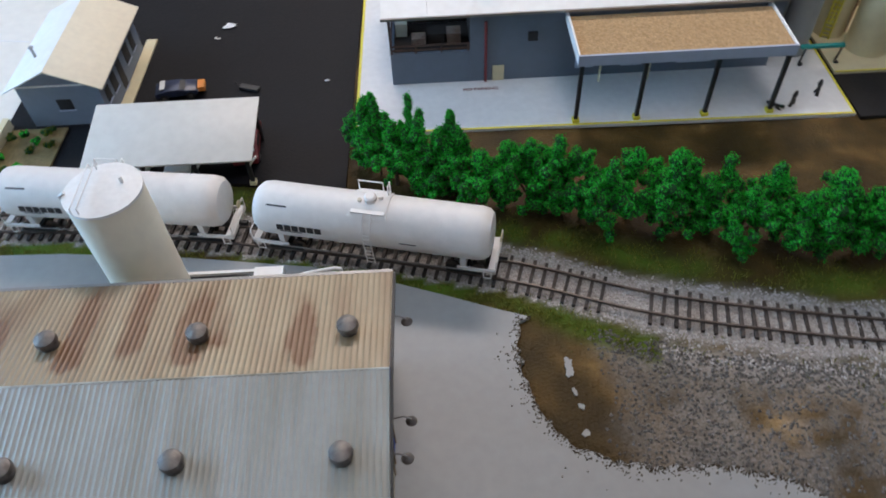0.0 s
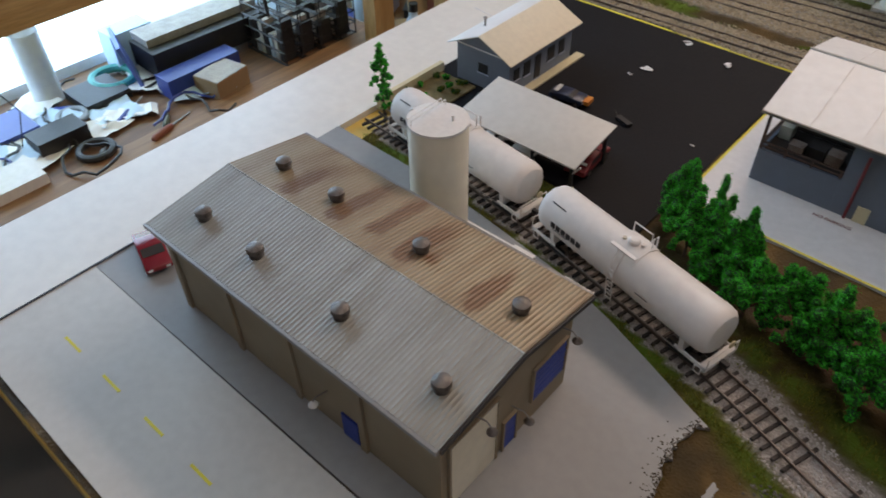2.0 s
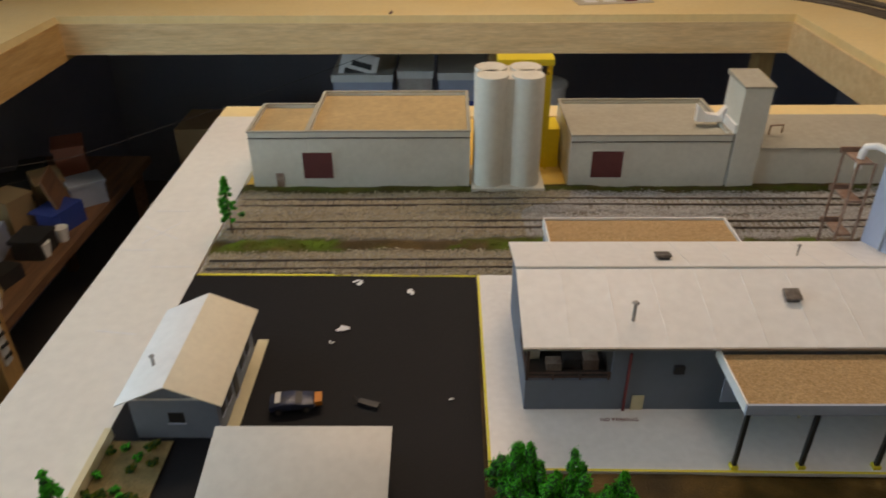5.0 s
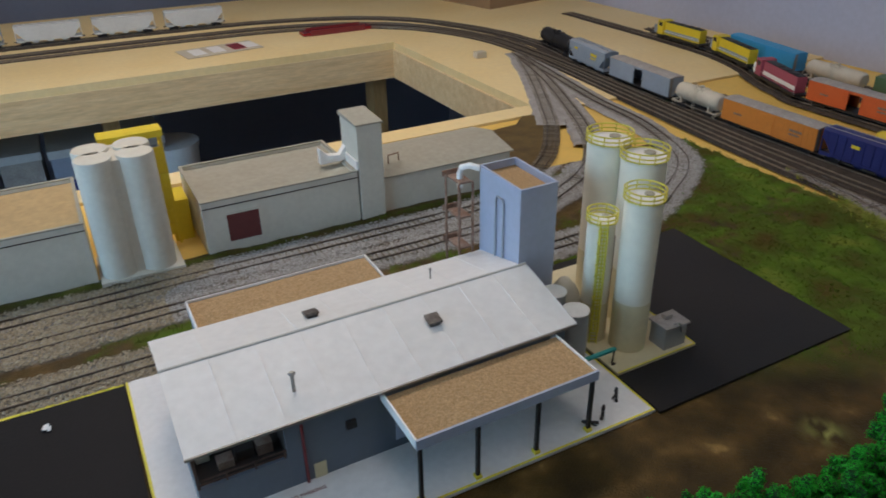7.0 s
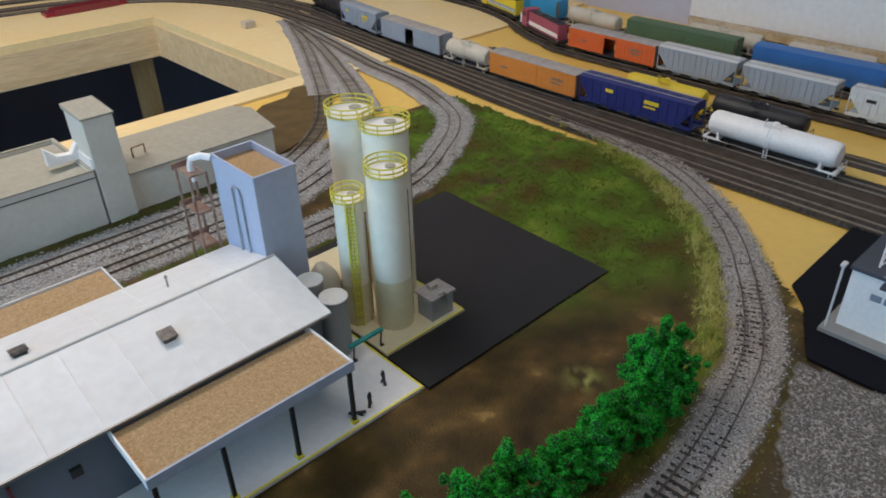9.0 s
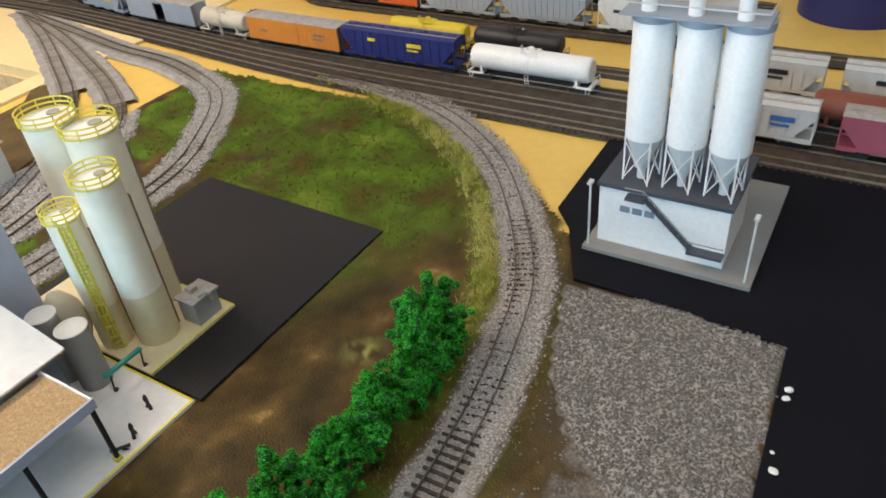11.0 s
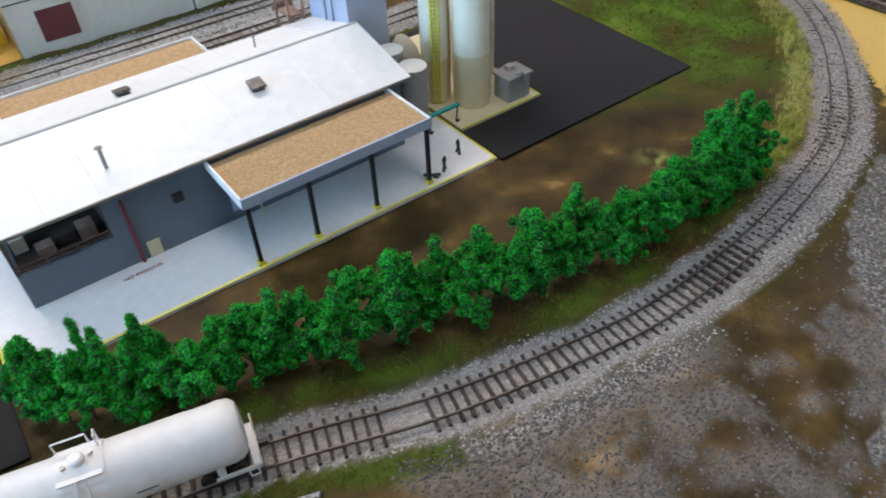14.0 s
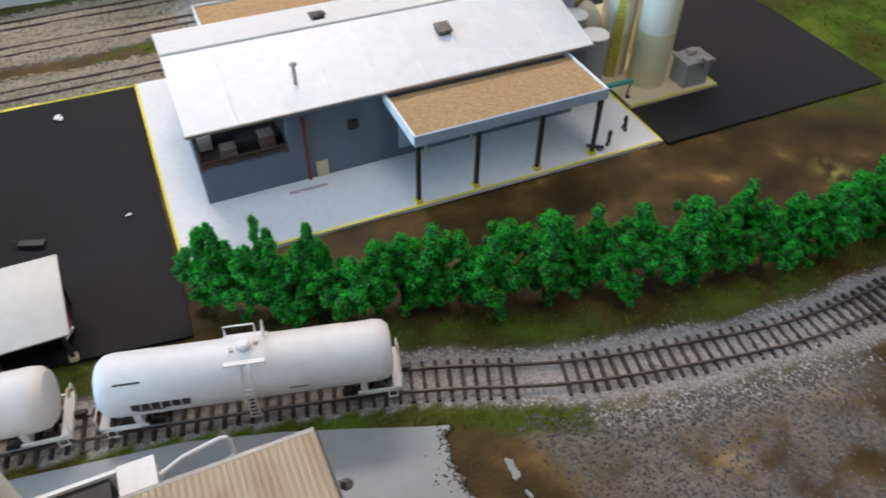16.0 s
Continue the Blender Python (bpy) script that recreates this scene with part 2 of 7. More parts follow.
M["paper"] = mat("white_paper", (0.80, 0.80, 0.80), (0.74, 0.74, 0.75), 14, 0.8)
M["blue_paper"] = mat("pale_blue_paper", (0.50, 0.66, 0.82), (0.42, 0.58, 0.76), 14, 0.7)
M["blue_bin"] = mat("blue_plastic_bin", (0.03, 0.06, 0.28), (0.02, 0.05, 0.22), 14, 0.4)
M["bin_clear"] = mat("cloudy_plastic_bin", (0.34, 0.40, 0.52), (0.26, 0.31, 0.42), 14, 0.35)
M["card"] = mat("brown_cardboard", (0.34, 0.22, 0.12), (0.28, 0.18, 0.09), 14, 0.8)
M["olive_dark"] = mat("dark_olive_glass", (0.06, 0.07, 0.05), (0.09, 0.10, 0.07), 14, 0.3)
M["bark"] = mat("twig_bark", (0.10, 0.065, 0.04), (0.06, 0.04, 0.025), 200, 0.9, fac=1.0, amp=0.14)
M["leaf"] = island_mat("green_foam_foliage", [(0.016, 0.27, 0.022), (0.024, 0.36, 0.032), (0.040, 0.50, 0.046), (0.026, 0.40, 0.035)], 1.0, 0.04)
# near-black green puts the shade between leaf clumps into the colour
M["leaf_shade_core"] = mat("shaded_foliage_core", (0.007, 0.075, 0.010), (0.004, 0.045, 0.006), 300, 0.9, bump=0.6, fac=1.0, amp=0.14)
M["rock"] = island_mat("ballast_stone", [(0.36, 0.325, 0.305), (0.45, 0.415, 0.395), (0.55, 0.515, 0.49), (0.40, 0.365, 0.34), (0.49, 0.455, 0.43)])
M["gravel"] = island_mat("grey_gravel_stone", [(0.110, 0.099, 0.088), (0.150, 0.139, 0.128), (0.220, 0.208, 0.197), (0.124, 0.112, 0.100), (0.180, 0.168, 0.157)])
M["blade"] = island_mat("static_grass", [(0.12, 0.14, 0.016), (0.20, 0.215, 0.030), (0.28, 0.26, 0.052), (0.09, 0.105, 0.013)])
M["straw"] = patch_mat("yellow_green_tufts", [(0.33, 0.41, 0.055), (0.45, 0.50, 0.10), (0.27, 0.36, 0.045)], [(0.52, 0.49, 0.14), (0.66, 0.59, 0.22), (0.45, 0.45, 0.12)], 16.0)
M["moss"] = patch_mat("dark_green_turf", [(0.062, 0.066, 0.009), (0.095, 0.100, 0.013), (0.125, 0.096, 0.018), (0.056, 0.078, 0.009)], [(0.055, 0.140, 0.009), (0.092, 0.215, 0.013), (0.155, 0.265, 0.022), (0.080, 0.155, 0.013)], 11.0)
M["window_glow"] = glow_mat("bright_daylight", (0.50, 0.82, 1.0), 3.4)

# ---- mesh helpers ----


def add_box(bm, x0, x1, y0, y1, z0, z1, m=None):
    vs = [bm.verts.new((x, y, z)) for z in (z0, z1) for x, y in ((x0, y0), (x1, y0), (x1, y1), (x0, y1))]
    for f in ((3, 2, 1, 0), (4, 5, 6, 7), (0, 1, 5, 4), (1, 2, 6, 5), (2, 3, 7, 6), (3, 0, 4, 7)):
        bm.faces.new([vs[i] for i in f])
    if m is not None:
        bmesh.ops.transform(bm, matrix=m, verts=vs)
    return vs


def add_prism(bm, poly, z0, z1, axis="z"):
    """A closed outline (counter-clockwise) drawn out between two levels along an axis."""
    def at(p, h):
        return {"z": (p[0], p[1], h), "y": (p[0], h, p[1]), "x": (h, p[0], p[1])}[axis]
    lo, hi = [bm.verts.new(at(p, z0)) for p in poly], [bm.verts.new(at(p, z1)) for p in poly]
    n = len(poly)
    fs = [bm.faces.new(lo[::-1]), bm.faces.new(hi)] + [bm.faces.new((lo[i], lo[(i + 1) % n], hi[(i + 1) % n], hi[i])) for i in range(n)]
    bmesh.ops.recalc_face_normals(bm, faces=fs)


def frame_of(d):
    d = Vector(d).normalized()
    u = d.cross(Vector((0, 0, 1)) if abs(d.z) < 0.9 else Vector((1, 0, 0))).normalized()
    return u, d.cross(u).normalized()


def add_tube(bm, pts, r, seg=10, caps=True, radii=None):
    """A round bar along a line of points."""
    pts = [Vector(p) for p in pts]
    rings = []
    for i, p in enumerate(pts):
        d = pts[min(i + 1, len(pts) - 1)] - pts[max(i - 1, 0)]
        u, v = frame_of(d)
        if rings:
            u = (pu - d.normalized() * pu.dot(d.normalized())).normalized()
            v = d.normalized().cross(u)
        pu = u
        rr = radii[i] if radii else r
        rings.append([bm.verts.new(p + rr * (math.cos(a) * u + math.sin(a) * v)) for a in [2 * math.pi * k / seg for k in range(seg)]])
    fs = []
    for a, b in zip(rings, rings[1:]):
        for k in range(seg):
            fs.append(bm.faces.new((a[k], a[(k + 1) % seg], b[(k + 1) % seg], b[k])))
    if caps:
        fs += [bm.faces.new(rings[0][::-1]), bm.faces.new(rings[-1])]
    bmesh.ops.recalc_face_normals(bm, faces=fs)


def add_ring(bm, c, r, t, seg=28):
    """A thin round hoop lying level."""
    a = [2 * math.pi * k / seg for k in range(seg)]
    rows = []
    for k in a:
        o = Vector((math.cos(k), math.sin(k), 0))
        rows.append([bm.verts.new(Vector(c) + o * (r + t * math.cos(q)) + Vector((0, 0, t * math.sin(q)))) for q in (0.8, 2.35, 3.93, 5.5)])
    for i in range(seg):
        for j in range(4):
            bm.faces.new((rows[i][j], rows[(i + 1) % seg][j], rows[(i + 1) % seg][(j + 1) % 4], rows[i][(j + 1) % 4]))


def add_ball(bm, c, r, sub=2, squash=(1, 1, 1), rough=0.0):
    vs = bmesh.ops.create_icosphere(bm, subdivisions=sub, radius=1)["verts"]
    for v in vs:
        k = 1 + rough * (random.random() - 0.5)
        v.co = Vector(c) + Vector((v.co.x * squash[0], v.co.y * squash[1], v.co.z * squash[2])) * r * k


def BM(*boxes):
    bm = bmesh.new()
    for b in boxes:
        add_box(bm, *b)
    return bm


def TB(pts, r, seg=10, **k):
    bm = bmesh.new()
    add_tube(bm, pts, r, seg, **k)
    return bm


def link(name, bm, material, bevel=0.0, smooth=True):
    if bevel:
        es = [e for e in bm.edges if e.is_manifold and e.calc_face_angle(0) > 0.6]
        bmesh.ops.bevel(bm, geom=es, offset=bevel, segments=2, profile=0.5, affect="EDGES", clamp_overlap=True)
    me = bpy.data.meshes.new(name)
    bm.to_mesh(me)
    bm.free()
    me.materials.append(material)
    if smooth:
        for p in me.polygons:
            p.use_smooth = True
        me.set_sharp_from_angle(angle=radians(35))
    return new(name, me)


def part(name, bm, material, parent, label="", bevel=0.0):
    ob = link(name, bm, material, bevel)
    ob.parent = parent
    return tagged(ob, label)


def solid(name, bm, material, label, category, bevel=0.0, kind="", group=""):
    return tagged(link(name, bm, material, bevel), label, category, group, kind)


def thing(name, label, category, m=None, group="", kind=""):
    ob = new(name)
    ob.empty_display_size = 0.02
    if m is not None:
        ob.matrix_basis = m
    return tagged(ob, label, category, group, kind)


def raw_mesh(name, verts, faces, material):
    me = bpy.data.meshes.new(name)
    me.from_pydata(verts, [], faces)
    me.materials.append(material)
    return new(name, me)


def smooth_line(pts, step):
    """A rounded line through the points, at even steps."""
    p = [np.array(q, float) for q in pts]
    p = [2 * p[0] - p[1]] + p + [2 * p[-1] - p[-2]]
    out = []
    for i in range(1, len(p) - 2):
        for k in range(40):
            t = k / 40
            out.append(0.5 * (2 * p[i] + (p[i + 1] - p[i - 1]) * t + (2 * p[i - 1] - 5 * p[i] + 4 * p[i + 1] - p[i + 2]) * t * t + (3 * p[i] - p[i - 1] - 3 * p[i + 1] + p[i + 2]) * t ** 3))
    out.append(p[-2])
    out = np.array(out)
    s = np.concatenate([[0], np.cumsum(np.linalg.norm(np.diff(out, axis=0), axis=1))])
    q = np.arange(0, s[-1], step)
    return np.stack([np.interp(q, s, out[:, 0]), np.interp(q, s, out[:, 1])], 1)


def to_line(xy, line):
    """How far points lie from a line."""
    d = np.full(len(xy), 9.0)
    for q in line:
        d = np.minimum(d, np.hypot(xy[:, 0] - q[0], xy[:, 1] - q[1]))
    return d


def in_poly(xy, poly):
    x, y, inside = xy[:, 0], xy[:, 1], np.zeros(len(xy), bool)
    for (ax, ay), (bx, by) in zip(poly, poly[1:] + poly[:1]):
        if ay != by:
            inside ^= ((ay > y) != (by > y)) & (x < (bx - ax) * (y - ay) / (by - ay) + ax)
    return inside


def value_noise(xy, cell, seed):
    """Smooth random field from 0 to 1."""
    rng = np.random.RandomState(seed)
    g = rng.rand(64, 64)
    p = xy / cell
    i = np.floor(p).astype(int)
    f = p - i
    f = f * f * (3 - 2 * f)
    a, b = g[i[:, 0] % 64, i[:, 1] % 64], g[(i[:, 0] + 1) % 64, i[:, 1] % 64]
    c, d = g[i[:, 0] % 64, (i[:, 1] + 1) % 64], g[(i[:, 0] + 1) % 64, (i[:, 1] + 1) % 64]
    return (a * (1 - f[:, 0]) + b * f[:, 0]) * (1 - f[:, 1]) + (c * (1 - f[:, 0]) + d * f[:, 0]) * f[:, 1]


def step(x, a, b):
    t = np.clip((x - a) / (b - a), 0, 1)
    return t * t * (3 - 2 * t)


# ---- room ----
solid("floor", BM((-1.6, 2.1, -0.9, 3.4, -1.05, -1.0)), M["floor"], "dark concrete basement floor", "floor", kind="structure")
# ceiling and south wall are added out of view, grey so less light bounces
solid("ceiling", BM((-1.6, 2.1, -0.9, 3.4, 1.35, 1.40)), M["unseen_room_grey"], "unseen grey ceiling added to limit bounced light", "ceiling", kind="structure")
solid("wall_north", BM((-1.4, 2.1, 3.3, 3.4, -1.0, 1.35)), M["wall_dark"], "wall behind the far deck, coloured as dim blue shade", "wall", kind="structure")
solid("wall_south_unseen", BM((-1.4, 2.1, -0.9, -0.8, -1.0, 1.35)), M["unseen_room_grey"], "unseen grey wall added to limit bounced light", "wall", kind="structure")
wall_e = solid("wall_east", BM((1.84, 1.94, -0.8, 3.3, -1.0, 1.35)), M["wall_paint"], "white wall behind the rail yard, coloured lavender as shade", "wall", kind="structure")
# the lavender tone is the wall's shade, put into its colour
M["shade_wall"] = mat("lavender_shade_wall_paint", (0.50, 0.51, 0.62), (0.42, 0.43, 0.53), 3, 0.7, bump=0.1, fine=30)
wall_e.data.materials[0] = M["shade_wall"]
M["grime"] = mat("brown_grime_stain", (0.42, 0.33, 0.20), (0.66, 0.60, 0.50), 26, 0.8, bump=0.1, stretch=(1, 1.0, 1.0), fac=1.0, amp=0.15)
solid("trim", BM((1.824, 1.8395, -0.5, 1.15, 0.020, 1.0)), M["wall_paint"], "white board standing against the wall", "board", bevel=0.001, kind="structure")
solid("baseboard", BM((1.822, 1.8395, -0.5, 1.15, -0.0005, 0.0195)), M["grime"], "brown grimy foot of the white board", "board", bevel=0.001, kind="structure")
bm = BM((-1.31, -1.21, -0.8, 0.2, -1.0, 1.35), (-1.31, -1.21, 0.2, 1.75, -1.0, -0.43), (-1.31, -1.21, 0.2, 1.75, 0.95, 1.35), (-1.31, -1.21, 1.33, 1.75, -0.02, 0.95))
solid("wall_west", bm, M["wall_paint"], "white wall with a wide bright window", "wall", kind="structure")
solid("wall_west", BM((-1.31, -1.21, 1.75, 3.3, -1.0, 1.35)), M["wall_dark"], "wall beside the window, coloured as dim blue shade", "wall", kind="structure")
win = thing("window_1", "bright daylit window with white frame", "window", kind="structure")
for w in ((0.2, 1.75, -0.43, -0.41), (0.2, 1.33, 0.92, 0.95), (0.2, 0.23, -0.41, 0.92), (1.72, 1.75, -0.41, -0.02), (1.30, 1.33, -0.02, 0.92)):
    part("window_frame", BM((-1.25, -1.21, *w)), M["pvc"], win)
solid("backdrop", BM((-1.35, -1.32, 0.1, 1.85, -0.6, 1.0)), M["window_glow"], "bright white daylight outside the window", "daylight", kind="structure")

# ---- benchwork ----
DECK = -0.006
bm = bmesh.new()
add_prism(bm, [(-0.075, 0.237), (0.56, 0.237), (0.56, -0.55), (1.84, -0.55), (1.84, 1.44), (-0.075, 1.44)], -0.024, DECK)
solid("deck_board", bm, M["ply_yellow"], "yellow painted plywood layout deck", "plywood", kind="structure")
bm = bmesh.new()
add_prism(bm, [(-0.178, 1.4405), (1.84, 1.4405), (1.84, 2.14), (1.84, 3.0), (-1.19, 3.0), (-1.19, -0.1), (-0.765, -0.1), (-0.765, 2.13), (1.04, 2.13), (1.04, 1.49), (-0.178, 1.49)], -0.019, -0.001)
solid("deck_board", bm, M["ply_pale"], "pale plywood deck around the open pit", "plywood", kind="structure")
solid("deck_board", BM((-0.178, -0.0755, 0.2, 1.44, -0.02, 0.0)), M["board_white"], "white painted board along the layout's edge", "board", bevel=0.001, kind="structure")
solid("trim", BM((-0.80, -0.762, -0.1, 2.19, -0.110, -0.0195)), M["lumber_y"], "pine two-by-four under the deck's edge", "beam", bevel=0.002, kind="structure")
solid("trim", BM((-0.7615, 1.075, 2.128, 2.166, -0.095, -0.0195)), M["lumber_pale"], "pale pine two-by-four closing the pit's far side", "beam", bevel=0.002, kind="structure")
solid("trim", BM((1.036, 1.074, 1.49, 2.1275, -0.095, -0.0195)), M["lumber_pale"], "pale pine two-by-four closing the pit's end", "beam", bevel=0.002, kind="structure")
solid("trim", BM((-0.174, 1.0155, 1.452, 1.486, -0.110, -0.0245)), M["lumber_x"], "pine two-by-four beneath the deck", "beam", bevel=0.002, kind="structure")
solid("trim", BM((-0.172, -0.138, 0.2, 1.4515, -0.110, -0.0205)), M["lumber_y"], "pine two-by-four beneath the white board", "beam", bevel=0.002, kind="structure")
solid("trim", BM((-0.1375, 0.56, 0.24, 0.274, -0.110, -0.0245)), M["lumber_x"], "pine two-by-four beneath the deck", "beam", bevel=0.002, kind="structure")
for x, y in ((-0.80, 0.30), (-0.80, 1.28), (-0.80, 1.52), (0.3, 2.19), (1.0, 2.19), (-0.15, 0.45), (-0.15, 1.25), (0.9, 1.40)):
    solid("wooden_post", BM((x, x + 0.038, y, y + 0.06, -1.0, -0.1105)), M["lumber_z"], "pine post holding up the layout deck", "post", bevel=0.002, group="deck posts")

# ---- track lines ----
MAIN = smooth_line([(-0.062, 0.622), (0.05, 0.611), (0.166, 0.591), (0.26, 0.570), (0.345, 0.546), (0.424, 0.517), (0.501, 0.4985), (0.591, 0.484), (0.69, 0.486), (0.79, 0.500), (0.893, 0.530), (1.02, 0.611), (1.095, 0.684), (1.150, 0.770), (1.183, 0.87), (1.205, 1.0)], 0.002)
BACK = [smooth_line([(-0.066, y), (0.3, y + 0.004), (0.62, y + 0.002), *e], 0.002) for y, e in (
    (0.985, [(0.75, 0.988), (0.89, 1.003), (0.98, 1.045), (1.06, 1.10), (1.105, 1.165), (1.15, 1.30), (1.165, 1.44), (1.20, 1.62), (1.245, 1.86)]),
    (1.072, [(0.75, 1.085), (0.88, 1.14), (0.97, 1.21), (1.04, 1.32), (1.10, 1.45), (1.17, 1.62), (1.235, 1.82)]),
    (1.130, [(0.72, 1.135), (0.80, 1.17), (0.90, 1.24), (0.99, 1.35), (1.06, 1.47), (1.15, 1.64), (1.225, 1.80)]))]

# ---- scenery ground ----
LOT_EDGE = smooth_line([(0.345, 0.511), (0.336, 0.500), (0.338, 0.464), (0.354, 0.428), (0.389, 0.41), (0.45, 0.403), (0.50, 0.38), (0.54, 0.3385)], 0.0012)
LOT_EDGE = LOT_EDGE + 0.005 * (np.stack([value_noise(LOT_EDGE, 0.004, 41), value_noise(LOT_EDGE, 0.004, 42)], 1) - 0.5)
LOT_EDGE = [(float(p[0]), float(p[1])) for p in LOT_EDGE]
SHEETS = {
    "yard": [(-0.0745, 0.655), (0.10, 0.655), (0.219, 0.640), (0.2226, 0.966), (-0.0745, 0.970)],
    "pad": [(0.2232, 0.7006), (0.6305, 0.6950), (0.6325, 0.957), (0.2236, 0.966)],
    "side": [(0.6335, 0.692), (0.891, 0.6915), (0.898, 0.95), (0.6335, 0.95)],
    "lot": [(-0.075, 0.3385), (-0.075, 0.590), (0.02, 0.587), (0.112, 0.577), (0.20, 0.563), (0.25, 0.548), (0.29, 0.533), (0.325, 0.519), *LOT_EDGE],
    "east": [(1.003, 0.544), (0.975, 0.52), (0.90, 0.484), (0.899, 0.39), (0.889, 0.300), (0.62, 0.289), (0.58, 0.237), (0.58, -0.5), (1.166, -0.5), (1.166, 0.547)],
}
GRAVEL = [(0.888, 0.488), (0.899, 0.39), (0.889, 0.300), (0.63, 0.293), (0.60, 0.335), (0.655, 0.345), (0.707, 0.384), (0.736, 0.422), (0.80, 0.462)]
xs, ys = np.arange(-0.074, 1.19, 0.005), np.arange(0.238, 1.21, 0.005)
gx, gy = np.meshgrid(xs, ys, indexing="ij")
XY = np.stack([gx.ravel(), gy.ravel()], 1)


def zones(xy):
    """Weights of turf, stones and dry grass at places of the ground."""
    dm = to_line(xy, MAIN[::4])
    db = np.min([to_line(xy, b[::5]) for b in BACK], axis=0)
    n1, n2, n3 = value_noise(xy, 0.05, 1), value_noise(xy, 0.018, 2), value_noise(xy, 0.007, 3)
    w = 0.5 * n1 + 0.3 * n2 + 0.2 * n3
    x, y = xy[:, 0], xy[:, 1]
    north = y > 0.955
    side = np.interp(x, MAIN[:700, 0], MAIN[:700, 1])
    inner = y > side
    turf = step(y - 0.62 + 0.5 * (x - 0.90), -0.04, 0.09) * step(w, 0.18, 0.42) * (x > 0.63) * (y < 1.19)
    verge = np.where(x < 0.30, 0.020, 0.020 + 0.10 * (x - 0.30))
    band = np.where(inner, np.exp(-((dm - 0.038) / 0.012) ** 2) * step(w, 0.25, 0.45),
                    np.where(x < 0.425, 1.6 * np.exp(-((dm - verge) / 0.009) ** 2) * step(w, 0.15, 0.35), 0.15 * np.exp(-((dm - 0.030) / 0.012) ** 2) * step(w, 0.25, 0.45)))
    turf = np.where(north & (x < 0.9), 0.9 * step(w, 0.45, 0.62) * np.exp(-((y - 1.035) / 0.022) ** 2) + 0.55 * np.exp(-((y - 1.174) / 0.008) ** 2), turf)
    wide = np.where((x > 0.55) & ~inner, 0.008, 0.0) * step(x, 0.55, 0.75)
    stones = np.maximum(1 - step(dm - wide + 0.012 * (w - 0.5), 0.019, 0.027), 1 - step(db + 0.01 * (w - 0.5), 0.022, 0.034))
    south = (~inner) & (x > 0.34) & (y < 0.53)
    grav = in_poly(xy + 0.006 * (np.stack([n2, n3], 1) - 0.5), GRAVEL)
    loose = step(w, 0.30, 0.58) * south * step(dm, 0.03, 0.06) * 0.46 * step(x + 0.05 * (w - 0.5), 0.375, 0.43)
    near = south * step(dm, 0.020, 0.030) * np.exp(-((dm - 0.035) / 0.018) ** 2) * (1 - step(x, 0.56, 0.64)) * step(x + 0.05 * (w - 0.5), 0.375, 0.42) * 0.75
    stones = np.maximum.reduce([stones, grav * 0.95, loose, near])
    stones = np.where(south & ~grav & (dm > 0.03) & (dm < 0.06 + 0.02 * w) & (x > 0.60 + 0.05 * w), stones * 0.15, stones)
    dry = np.exp(-((dm - 0.036) / 0.012) ** 2) * inner * step(x, 0.72, 0.85)
    dry = np.maximum(dry, 1.3 * np.exp(-((x - 0.738) ** 2 + (y - 0.606) ** 2) / 0.013 ** 2) * step(n3, 0.3, 0.6))
    return turf, stones, dry, band, dm, w


turf, stones, dry, band, dm, w = zones(XY)
flat = np.zeros(len(XY), bool)
for p in SHEETS.values():
    flat |= in_poly(XY, p)
zz = 0.0035 * (value_noise(XY, 0.06, 5) - 0.5) + 0.0016 * (value_noise(XY, 0.012, 6) - 0.5) + 0.002 * turf + 0.005 * turf * (value_noise(XY, 0.011, 16) - 0.5) - 0.0008
zz = np.where(dm < 0.026, np.minimum(zz, 0.0002), zz)
db = np.min([to_line(XY, b[::5]) for b in BACK], axis=0)
zz = np.where(db < 0.03, np.minimum(zz, 0.0002), zz)
zz = np.where(flat, -0.0035, np.clip(zz, -0.002, 0.004))
bare = in_poly(XY, [(0.985, 0.53), (1.30, 0.53), (1.30, 0.60), (1.17, 0.74), (1.045, 0.60)]) & (dm > 0.026)
bare |= (XY[:, 0] > 1.15 + 0.01 * (w - 0.5)) & (dm > 0.026) | in_poly(XY, [(0.92, 0.18), (1.4, 0.18), (1.4, 0.545), (0.97, 0.53)])
bare |= in_poly(XY, [(-0.1, 0.585), (-0.045, 0.592), (-0.045, 0.64), (-0.1, 0.64)])
bare |= (XY[:, 1] > 1.19) & (XY[:, 0] < 0.80)
ny = len(ys)
faces = []
for i in range(len(xs) - 1):
    for j in range(ny - 1):
        q = (i * ny + j, (i + 1) * ny + j, (i + 1) * ny + j + 1, i * ny + j + 1)
        if not bare[list(q)].any():
            faces.append(q)


